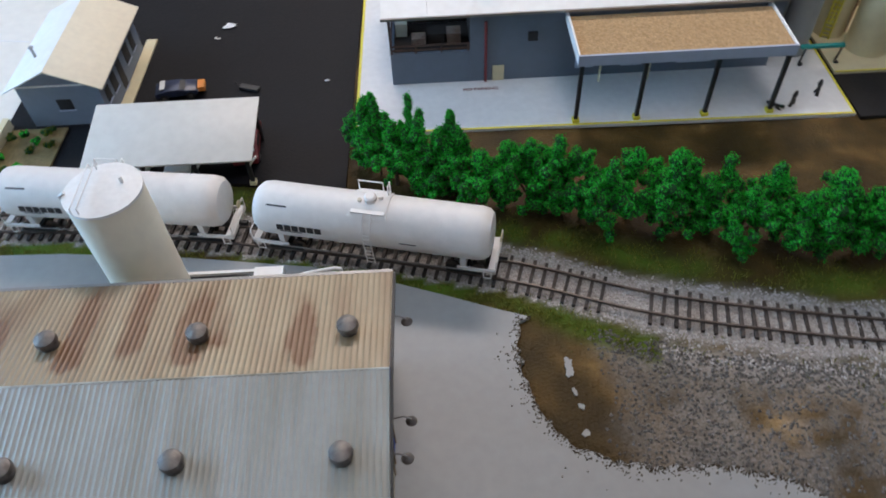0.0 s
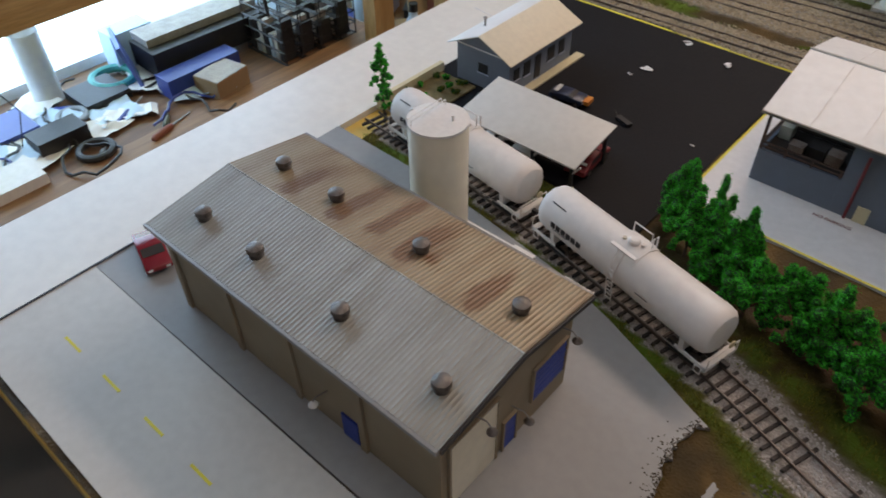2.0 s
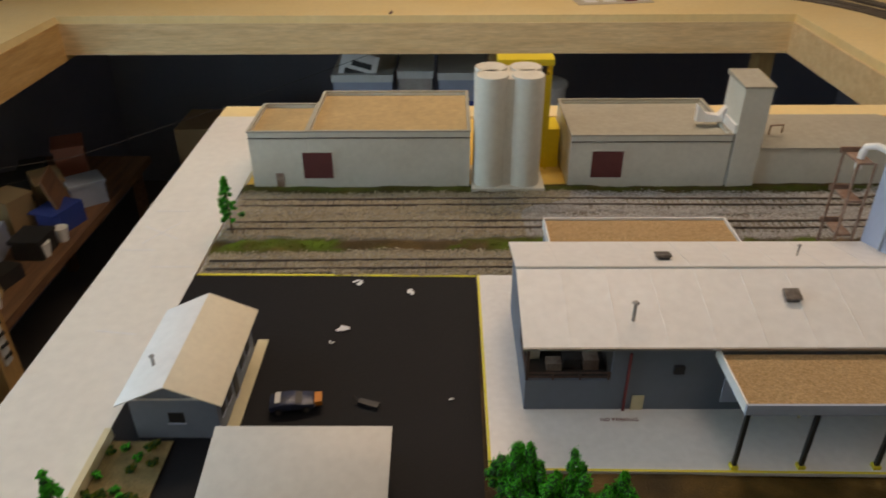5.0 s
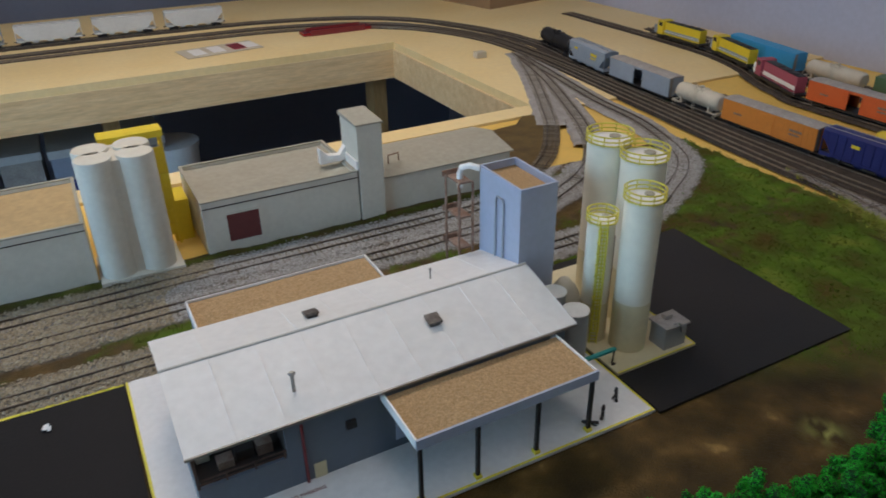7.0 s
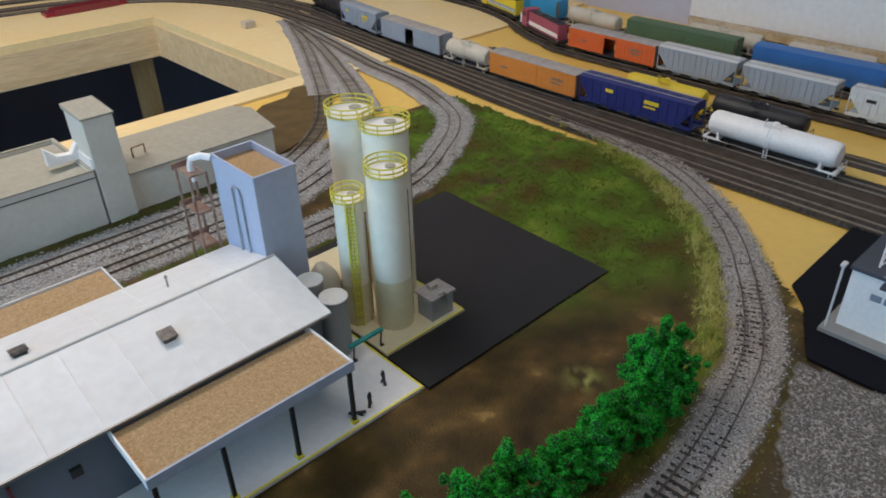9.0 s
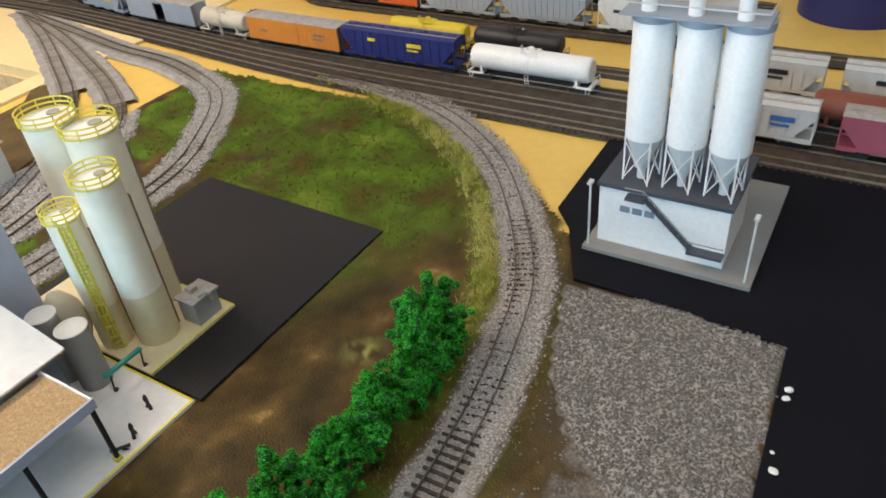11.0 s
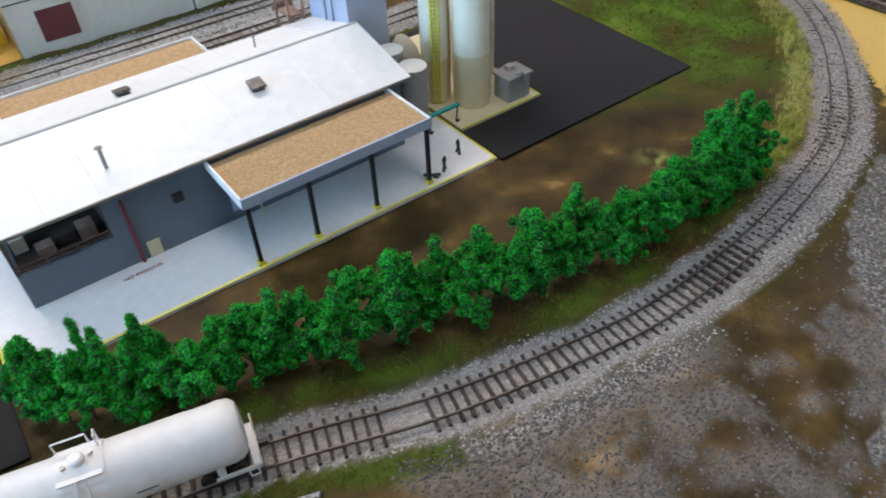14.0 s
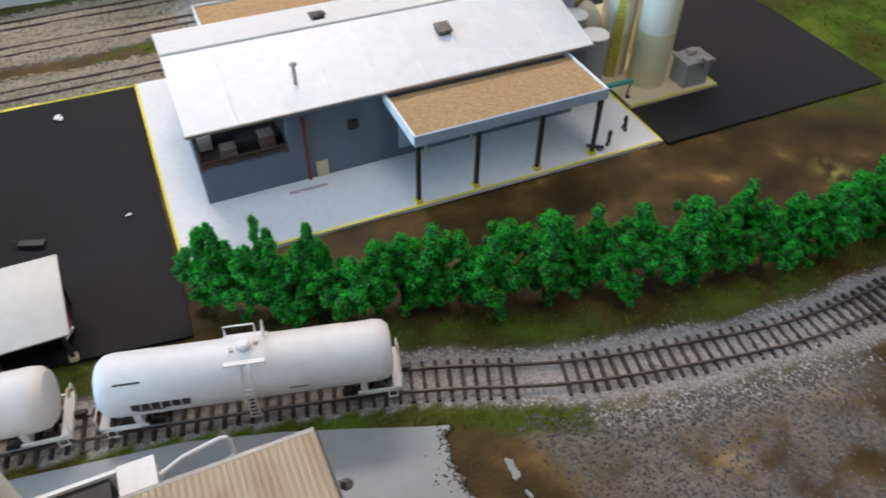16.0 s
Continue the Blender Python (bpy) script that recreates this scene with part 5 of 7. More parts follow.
part("wall", BM((X0 + 0.0031, X1 - 0.0031, Y1 - 0.003, Y1, Z, 0.0705)), M["dairy_wall_shaded"], dairy)
part("dock_floor", BM((X0 + 0.0031, 0.3219, Y0 + 0.0031, 0.815, 0.0275, 0.0300)), M["dock_dark"], dairy, "brown dock floor darkened as recess shade")
part("dock_wall", BM((X0 + 0.0031, 0.3219, 0.8151, 0.818, 0.0301, 0.0705), (0.3221, 0.325, Y0 + 0.0031, 0.818, 0.0275, 0.0705)), M["dock_dark"], dairy, "brown dock wall darkened as recess shade")
for z in (0.0345, 0.0385):
    part("rail", BM((X0, 0.3219, Y0 + 0.0004, Y0 + 0.0016, z, z + 0.0012)), M["dark_rust"], dairy)
    part("rail", BM((X0 + 0.0004, X0 + 0.0016, Y0 + 0.0031, 0.815, z, z + 0.0012)), M["dark_rust"], dairy)
for x in (0.2545, 0.2755, 0.297, 0.3195):
    part("rail_post", BM((x, x + 0.0015, Y0 + 0.0002, Y0 + 0.0017, 0.0321, 0.0400)), M["dark_rust"], dairy)
part("corner_post", BM((X0, X0 + 0.0022, Y0, Y0 + 0.0022, 0.0321, 0.0710)), M["dark_rust"], dairy)
for i, (x, y, sx, sy, h, k, lab) in enumerate(((0.264, 0.800, 0.005, 0.006, 0.012, "beige", "tan sack stack on the dock"), (0.279, 0.784, 0.006, 0.005, 0.007, "rust", "brown low pallet on the dock"), (0.294, 0.788, 0.007, 0.006, 0.009, "dock_dark", "dark brown crate on the dock"), (0.309, 0.786, 0.006, 0.006, 0.010, "rust", "rusty brown crate on the dock"))):
    solid("crate", BM((x - sx, x + sx, y - sy, y + sy, 0.0301, 0.0301 + h)), M[k], lab, "crate", bevel=0.0015)
# roof panels with raised seams
n_pan, rx0, rx1 = 9, 0.2500, 0.5860
for k in range(n_pan):
    a, b = rx0 + (rx1 - rx0) * k / n_pan, rx0 + (rx1 - rx0) * (k + 1) / n_pan
    for s in (0, 1):
        bm = bmesh.new()
        poly = [(0.7575, 0.0700), (0.8385, 0.0902), (0.8385, 0.0916), (0.7575, 0.0714)] if not s else [(0.8386, 0.0902), (0.912, 0.0722), (0.912, 0.0736), (0.8386, 0.0916)]
        add_prism(bm, poly, a + 0.0002, b - 0.0002, "x")
        pan = part("roof_panel", bm, M["roof_white"], dairy)
        bm = bmesh.new()
        add_prism(bm, [(p[0], p[1] + (0.0004 if i > 1 else 0.0002)) for i, p in enumerate(poly)], b - 0.0006, b + 0.0001, "x")
        part("seam", bm, M["roof_white"], pan)
part("ridge_cap", TB([(rx0, 0.8385, 0.0916), (rx1, 0.8385, 0.0916)], 0.0013, 8), M["lot_light"], dairy)
part("eave_gutter", BM((rx0, rx1, 0.7560, 0.7574, 0.0690, 0.0712)), M["steel"], dairy)
part("red_pipe", TB([(0.335, Y0 - 0.0015, Z), (0.335, Y0 - 0.0015, 0.060)], 0.0013, 8), M["dark_red"], dairy, "dark red downpipe")
part("door", BM((0.341, 0.351, Y0 - 0.0008, Y0 - 0.0001, Z, 0.0165)), M["cream"], dairy, "cream door panel", 0.0002)
part("wall_vent", BM((0.370, 0.378, Y0 - 0.0035, Y0 - 0.0001, 0.041, 0.048)), M["dark"], dairy, "black wall vent", 0.0004)
for x0, x1 in ((0.412, 0.428), (0.452, 0.470), (0.500, 0.530)):
    part("dock_door", BM((x0, x1, Y0 - 0.0009, Y0 - 0.0001, 0.010, 0.034)), M["lavender"], dairy, "pale dock door", 0.0002)
for x in (0.432, 0.474):
    part("bollard", TB([(x, Y0 - 0.010, Z), (x, Y0 - 0.010, 0.018)], 0.0010, 8), M["cream"], dairy)


def stack(x, y, z, label, tall=0.012, r=0.0011):
    s = thing("roof_pipe", label, "pipe", pose(x, y, z))
    part("pipe", TB([(0, 0, 0), (0, 0, tall)], r, 10), M["steel"], s)
    part("cap", TB([(0, 0, tall), (0, 0, tall + 0.0008), (0, 0, tall + 0.0022)], r, 10, radii=[r, r * 2.2, r * 1.2]), M["steel"], s)


stack(0.338, 0.783, 0.0765, "dark vent pipe with cap on white roof", 0.017, 0.0014)
stack(0.500, 0.870, 0.0820, "dark vent pipe with cap on white roof", 0.011, 0.0008)
for x, y, z, tilt in ((0.469, 0.806, 0.0823, 14), (0.380, 0.862, 0.0842, -14)):
    v = thing("roof_fan", "small grey square fan housing on white roof", "vent", pose(x, y, z, tilt), "roof fans")
    part("curb", BM((-0.005, 0.005, -0.005, 0.005, 0.0006, 0.004)), M["galv"], v, bevel=0.0004)
    part("hood", BM((-0.0062, 0.0062, -0.0058, 0.0058, 0.0041, 0.0062)), M["galv"], v, bevel=0.0008)
    part("opening", BM((-0.004, 0.004, -0.0052, -0.0050, 0.001, 0.0038)), M["dark"], v)

canopy = thing("dock_canopy", "loading canopy with tan gravel roof", "canopy")
part("roof", BM((0.4015, 0.5635, 0.7015, 0.7570, 0.0605, 0.0648)), M["cork"], canopy)
part("fascia", BM((0.400, 0.565, 0.6995, 0.7014, 0.0575, 0.0665)), M["lavender"], canopy, bevel=0.0003)
part("fascia", BM((0.400, 0.4014, 0.7015, 0.7645, 0.0575, 0.0665)), M["white"], canopy, bevel=0.0003)
part("fascia", BM((0.5636, 0.565, 0.7015, 0.7645, 0.0575, 0.0665)), M["white"], canopy, bevel=0.0003)
for x in (0.4025, 0.4520, 0.5075, 0.5605):
    p = part("post", BM((x, x + 0.003, 0.7016, 0.7046, Z, 0.0604)), M["dark"], canopy)
    part("foot", BM((x - 0.0012, x + 0.0042, 0.7004, 0.7058, Z + 0.0004, 0.0050)), M["line_yellow"], p, "yellow post foot", 0.0003)
rear = thing("rear_annex", "low annex with tan gravel roof", "building")
part("wall", BM((0.2955, 0.4845, 0.9135, 0.999, -0.001, 0.046)), M["grey_blue"], rear)
part("roof", BM((0.296, 0.484, 0.914, 0.9985, 0.0461, 0.0490)), M["cork"], rear)
part("parapet", BM((0.294, 0.2954, 0.913, 1.000, 0.040, 0.0515), (0.4846, 0.486, 0.913, 1.000, 0.040, 0.0515), (0.2955, 0.4845, 0.9991, 1.0003, 0.040, 0.0515)), M["white"], rear)


def flat_text(words, m, size, material, label):
    cu = bpy.data.curves.new("words", "FONT")
    cu.body, cu.size, cu.extrude, cu.align_x, cu.align_y = words, size, 0.0001, "CENTER", "CENTER"
    tmp = new("words", cu)
    me = bpy.data.meshes.new_from_object(tmp.evaluated_get(bpy.context.evaluated_depsgraph_get()))
    bpy.data.objects.remove(tmp)
    me.materials.append(material)
    ob = new("painted_sign", me)
    ob.matrix_basis = m
    return tagged(ob, label, "sign")


flat_text("NO PARKING", pose(0.330, 0.7525, 0.0019), 0.0050, M["dark_red"], "dark red painted words on the white pad")

for x, y, a in ((0.583, 0.709, 20), (0.608, 0.722, 80), (0.574, 0.7035, 140)):
    bm = bmesh.new()
    add_tube(bm, [(-0.002, 0, 0), (-0.001, 0, 0.006), (0, 0.0004, 0.011), (0.0002, 0, 0.0145)], 0.0014, 7, radii=[0.0016, 0.0012, 0.0020, 0.0010])
    add_tube(bm, [(0.0028, 0.001, 0), (0.0008, 0, 0.006)], 0.0010, 6)
    ob = solid("figurine", bm, M["dark"], "tiny plain dark figurine on the white pad", "figurine", group="figurines")
    ob.matrix_basis = pose(x, y, 0.0016, 0, 0, a) if a != 140 else pose(x, y, 0.003, 0, 84, a)
conv = thing("conveyor", "small teal conveyor beside the silos", "conveyor")
part("belt", BM((0.605, 0.642, 0.7625, 0.7665, 0.018, 0.0205)), M["teal"], conv, bevel=0.0005)
for x in (0.608, 0.639):
    part("leg", TB([(x, 0.7645, 0.0016), (x + 0.002, 0.7645, 0.0179)], 0.0008, 6), M["dark"], conv)
    part("wheel", TB([(x, 0.761, 0.0036), (x, 0.7625, 0.0036)], 0.0020, 10), M["dark"], conv)

# ---- tower and pipe rack ----
tower = thing("tower", "pale blue-grey square tower with tan roof", "tower")
for w in ((0.580, 0.621, 0.842, 0.8435), (0.580, 0.621, 0.9125, 0.914), (0.580, 0.5815, 0.8436, 0.9124), (0.6195, 0.621, 0.8436, 0.9124)):
    part("wall", BM((*w, 0.0016, 0.166)), M["lavender"], tower)
part("roof", BM((0.5816, 0.6194, 0.8436, 0.9124, 0.1550, 0.1595)), M["cork"], tower)
part("parapet_cap", BM((0.5795, 0.6215, 0.8415, 0.8437, 0.1661, 0.1672), (0.5795, 0.6215, 0.9123, 0.9145, 0.1661, 0.1672), (0.5795, 0.5817, 0.8438, 0.9122, 0.1661, 0.1672), (0.6193, 0.6215, 0.8438, 0.9122, 0.1661, 0.1672)), M["lavender"], tower)
part("pipe", TB([(0.5785, 0.868, 0.080), (0.5785, 0.868, 0.143), (0.5785, 0.870, 0.147), (0.5785, 0.880, 0.147), (0.5785, 0.882, 0.143), (0.5785, 0.882, 0.080)], 0.0010, 8), M["hopper_grey"], tower)
rack = thing("pipe_rack", "rusty brown pipe rack beside the tower", "rack")
for x in (0.557, 0.573):
    for y in (0.917, 0.944):
        part("column", BM((x, x + 0.002, y, y + 0.002, 0.0016, 0.150)), M["rust"], rack)
for z in (0.04, 0.075, 0.11, 0.148):
    part("shelf", BM((0.5591, 0.5729, 0.9191, 0.9439, z, z + 0.002)), M["rust"], rack)
    part("tray", BM((0.555, 0.577, 0.9462, 0.9476, z, z + 0.006)), M["rust"], rack)
part("pipe", TB([(0.566, 0.930, 0.140), (0.566, 0.930, 0.155), (0.567, 0.928, 0.162), (0.573, 0.922, 0.165), (0.580, 0.9145, 0.163)], 0.0032, 12), M["white"], rack, "white bent pipe")

# ---- milk silos ----
solid("pavement", BM((0.6338, 0.7325, 0.7486, 0.935, -0.002, 0.0030)), M["cream"], "cream concrete slab under the silos", "pavement", bevel=0.0004, kind="structure")
line(0.6345, 0.7494, 0.7320, 0.7494, 0.0016, 0.0030)
line(0.7317, 0.7506, 0.7317, 0.934, 0.0016, 0.0030)


def milk_silo(x, y, r, h, label, ladder=False):
    s = thing("milk_silo", label, "silo", pose(x, y, 0.003), "silos by the dairy")
    part("shell", TB([(0, 0, 0), (0, 0, h * 0.36), (0, 0, h - 0.001), (0, 0, h)], r, 36, radii=[r, r, r, r - 0.001]), M["silo_cream"], s)
    part("skirt", TB([(0, 0, 0.0001), (0, 0, h * 0.34)], r + 0.0004, 36, caps=False), M["cream"], s, "duller cream lower band")
    part("lid", TB([(0, 0, h), (0, 0, h + 0.0012), (0, 0, h + 0.003)], r, 36, radii=[r + 0.0004, r + 0.0004, r * 0.3]), M["white"], s)
    for k in (0.0015, 0.0055, 0.0100):
        bm = bmesh.new()
        add_ring(bm, (0, 0, h + k), r + 0.0012, 0.0008)
        part("railing", bm, M["yellow"], s)
    for k in range(10):
        a = k * 0.628
        part("railing_post", TB([((r + 0.0012) * math.cos(a), (r + 0.0012) * math.sin(a), h), ((r + 0.0012) * math.cos(a), (r + 0.0012) * math.sin(a), h + 0.0102)], 0.0006, 5), M["yellow"], s)
    part("hatch", TB([(r * 0.3, 0, h + 0.001), (r * 0.3, 0, h + 0.0042)], r * 0.26, 14), M["drab_roof"], s)
    part("pipe", TB([(r + 0.001, -r * 0.3, 0), (r + 0.001, -r * 0.3, h * 0.86), (r - 0.002, -r * 0.3, h * 0.875)], 0.0009, 7), M["rust"], s)
    if ladder:
        a0 = math.radians(238)
        u, v = Vector((math.cos(a0), math.sin(a0), 0)), Vector((-math.sin(a0), math.cos(a0), 0))
        lad = new("ladder")
        lad.parent = s
        for w in (-0.0035, 0.0035):
            part("stile", TB([u * (r + 0.0012) + v * w, u * (r + 0.0012) + v * w + Vector((0, 0, h + 0.006))], 0.0008, 5), M["yellow"], lad)
        for k in range(int(h / 0.004)):
            part("rung", TB([u * (r + 0.0012) + v * -0.0035 + Vector((0, 0, 0.003 + k * 0.004)), u * (r + 0.0012) + v * 0.0035 + Vector((0, 0, 0.003 + k * 0.004))], 0.0006, 5), M["yellow"], lad)
        for k in range(int(h / 0.012)):
            z = 0.018 + k * 0.012
            part("cage_hoop", TB([u * (r + 0.0012) + v * -0.0042 + Vector((0, 0, z)), u * (r + 0.0068) + v * -0.0032 + Vector((0, 0, z)), u * (r + 0.0068) + v * 0.0032 + Vector((0, 0, z)), u * (r + 0.0012) + v * 0.0042 + Vector((0, 0, z))], 0.0008, 5), M["yellow"], lad)
        for w in (-0.0032, 0, 0.0032):
            part("cage_bar", TB([u * (r + 0.0068) + v * w + Vector((0, 0, 0.018)), u * (r + 0.0068) + v * w + Vector((0, 0, h + 0.002))], 0.0008, 5), M["yellow"], lad)


milk_silo(0.6735, 0.7835, 0.0174, 0.158, "tall cream silo with yellow top railing")
milk_silo(0.6510, 0.8115, 0.0132, 0.130, "shorter cream silo with yellow caged ladder", True)
milk_silo(0.7090, 0.8265, 0.0217, 0.176, "tall cream silo with yellow top railing")
milk_silo(0.7030, 0.8705, 0.0217, 0.180, "tall cream silo with yellow top railing")
for x, y, h, r in ((0.6085, 0.787, 0.059, 0.0125), (0.6035, 0.8145, 0.066, 0.0115)):
    t = thing("process_tank", "small grey tank with white lid beside dairy", "tank", pose(x, y, 0.0016), "process tanks")
    part("shell", TB([(0, 0, 0), (0, 0, h)], r, 24), M["lot"], t)
    part("lid", TB([(0, 0, h), (0, 0, h + 0.001), (0, 0, h + 0.003)], r, 24, radii=[r + 0.0005, r + 0.0005, r * 0.4]), M["white"], t)
tarp = bmesh.new()
add_ball(tarp, (0, 0, 0.030), 0.018, 3, (1, 0.8, 1.9), 0.10)
ob = solid("covered_load", tarp, M["beige"], "beige tarp-covered heap between the tanks", "tarp")
ob.matrix_basis = pose(0.6245, 0.8265, 0.0075)
bx = thing("pump_house", "small grey pump house with bent pipe", "pump", pose(0.709, 0.764, 0.003))
part("body", BM((-0.013, 0.014, -0.009, 0.012, 0, 0.024)), M["lot"], bx, bevel=0.0006)
part("roof", BM((-0.015, 0.016, -0.011, 0.014, 0.0241, 0.0262)), M["car_roof"], bx, bevel=0.0005)
part("pipe", TB([(-0.006, -0.010, 0.030), (-0.003, -0.0125, 0.032), (0.004, -0.0125, 0.026), (0.006, -0.0115, 0.018)], 0.0016, 8), M["car_roof"], bx)
part("vent", BM((-0.004, 0.004, 0.002, 0.009, 0.0263, 0.031)), M["car_roof"], bx, bevel=0.0006)

# ---- old cream factory along the back ----


def flat_block(name, label, x0, x1, y0, y1, z, roof, wall, rim=0.004):
    b = thing(name, label, "building")
    t = 0.003
    for w in ((x0, x1, y0, y0 + t), (x0, x1, y1 - t, y1), (x0, x0 + t, y0 + t, y1 - t), (x1 - t, x1, y0 + t, y1 - t)):
        part("wall", BM((*w, -0.004, z)), wall, b)
    part("roof", BM((x0 + t, x1 - t, y0 + t, y1 - t, z - rim - 0.002, z - rim)), roof, b)
    part("coping", BM((x0 - 0.001, x1 + 0.001, y0 - 0.001, y0 + t, z + 0.0001, z + 0.002), (x0 - 0.001, x1 + 0.001, y1 - t, y1 + 0.001, z + 0.0001, z + 0.002), (x0 - 0.001, x0 + t, y0 + t, y1 - t, z + 0.0001, z + 0.002), (x1 - t, x1 + 0.001, y0 + t, y1 - t, z + 0.0001, z + 0.002)), M["drab_roof"], b)
    part("ledge", BM((x0, x1, y0 - 0.0010, y0 - 0.0001, z - 0.0082, z - 0.0072)), M["dock_dark"], b, "dark string course")
    return b


def loading_door(b, x0, x1, z0, z1, y):
    d = part("door", BM((x0, x1, y - 0.0006, y - 0.0001, z0, z1)), M["maroon"], b, "maroon loading door")
    part("door_frame", BM((x0 - 0.002, x0 - 0.0001, y - 0.0012, y - 0.0001, z0, z1 + 0.002), (x1 + 0.0001, x1 + 0.002, y - 0.0012, y - 0.0001, z0, z1 + 0.002), (x0, x1, y - 0.0012, y - 0.0001, z1 + 0.0001, z1 + 0.002)), M["cream_wall"], d)


b1 = flat_block("old_warehouse", "cream old warehouse with ochre flat roof", 0.016, 0.2215, 1.182, 1.335, 0.0755, M["flat_roof"], M["cream_wall"])
loading_door(b1, 0.007, 0.045, 0.012, 0.048, 1.182)
b0 = flat_block("old_warehouse_wing", "lower cream wing with ochre flat roof", -0.060, 0.0155, 1.182, 1.285, 0.0750, M["flat_roof"], M["cream_wall"])
part("low_door", BM((-0.030, -0.020, 1.1812, 1.1819, -0.001, 0.019)), M["rust"], b0, "small dark door")
b2 = flat_block("old_mill", "cream old mill with drab flat roof", 0.350, 0.553, 1.183, 1.318, 0.0690, M["drab_roof"], M["cream_wall"])
loading_door(b2, 0.378, 0.418, 0.012, 0.0485, 1.183)
b3 = thing("mill_tower", "pale square mill tower with sloped roof", "tower")
part("wall", BM((0.5555, 0.5900, 1.181, 1.240, -0.004, 0.131)), M["cream_wall"], b3)
bm = bmesh.new()
add_prism(bm, [(1.179, 0.1311), (1.242, 0.1311), (1.242, 0.1370), (1.179, 0.1335)], 0.5535, 0.592, "x")
part("roof", bm, M["drab_roof"], b3)
bm = bmesh.new()
add_prism(bm, [(0.518, 0.0712), (0.5554, 0.0712), (0.5554, 0.092), (0.546, 0.080), (0.530, 0.082), (0.518, 0.094)], 1.225, 1.236, "y")
part("side_ramp", bm, M["white"], b3, "white stepped parapet", 0.0006)
part("side_ramp", BM((0.553, 0.5554, 1.184, 1.2249, 0.0712, 0.083)), M["white"], b3, "white low parapet", 0.0006)
b4 = thing("mill_annex", "long low cream annex with pitched drab roof", "building")
part("wall", BM((0.5905, 0.795, 1.188, 1.30, -0.004, 0.050)), M["cream_wall"], b4)
bm = bmesh.new()
add_prism(bm, [(1.184, 0.0501), (1.304, 0.0501), (1.304, 0.0520), (1.246, 0.0640), (1.184, 0.0520)], 0.5925, 0.799, "x")
part("roof", bm, M["drab_roof"], b4)
part("pipe", TB([(0.612, 1.215, 0.055), (0.612, 1.215, 0.070), (0.628, 1.215, 0.071), (0.628, 1.215, 0.060)], 0.0012, 8), M["rust"], b4)
sg = thing("grain_silo_group", "four joined cream grain silos on a base", "silo")
part("base", BM((0.224, 0.318, 1.166, 1.24, -0.004, 0.004)), M["cream_wall"], sg)
for i, (x, y) in enumerate(((0.2475, 1.189), (0.2915, 1.189), (0.2475, 1.222), (0.2915, 1.222))):
    part("silo_tube", TB([(x, y, 0.004), (x, y, 0.1455), (x, y, 0.147)], 0.0205, 30, radii=[0.0205, 0.0205, 0.0195]), M["cream_wall"], sg)
part("joint_wall", BM((0.262, 0.277, 1.178, 1.235, 0.004, 0.144)), M["cream_wall"], sg)
el = thing("yellow_elevator", "yellow steel elevator frame behind grain silos", "elevator")
for x in (0.296, 0.326):
    for y in (1.248, 1.272):
        part("column", BM((x, x + 0.003, y, y + 0.003, -0.006, 0.1398)), M["yellow_car"], el)
for k in range(7):
    z = 0.008 + k * 0.017
    part("panel", BM((0.2991, 0.3259, 1.2481, 1.2508, z, z + 0.0165)), M["yellow_car"], el, bevel=0.0004)
    part("panel", BM((0.3262, 0.3290, 1.2511, 1.2719, z, z + 0.0165)), M["yellow_car"], el, bevel=0.0004)
part("head", BM((0.258, 0.331, 1.246, 1.274, 0.1400, 0.1480)), M["yellow_car"], el, bevel=0.0008)
solid("storage_shed", BM((0.322, 0.346, 1.255, 1.30, -0.006, 0.05)), M["yellow_car"], "yellow block between the mill buildings", "shed", bevel=0.001)

# ---- concrete plant ----
M["slate"] = mat("dark_slate_deck", (0.060, 0.068, 0.085), (0.045, 0.05, 0.062), 40, 0.6)
M["plant_base"] = mat("grey_plant_concrete", (0.25, 0.25, 0.24), (0.19, 0.19, 0.185), 30, 0.7)
plant = thing("concrete_plant", "white concrete batching plant with three silos", "plant", pose(-0.0150, -0.0055, 0.0006))
part("base_plate", BM((0.960, 1.142, 0.346, 0.500, 0.0, 0.004)), M["plant_base"], plant, "grey concrete base", 0.0006)
part("house", BM((0.977, 1.060, 0.374, 0.491, 0.004, 0.0645)), M["white"], plant, bevel=0.0006)
part("deck", BM((0.975, 1.075, 0.372, 0.493, 0.0646, 0.0685)), M["slate"], plant, "dark slate roof deck", 0.0004)
for k in range(3):
    y = 0.4615 - k * 0.0115
    w_ = part("window", BM((0.9764, 0.9769, y, y + 0.0092, 0.041, 0.0475)), M["grey_blue"], plant)
    part("sill", BM((0.9758, 0.9769, y - 0.0006, y + 0.0098, 0.0398, 0.0409)), M["white"], w_)
SX = 0.9985
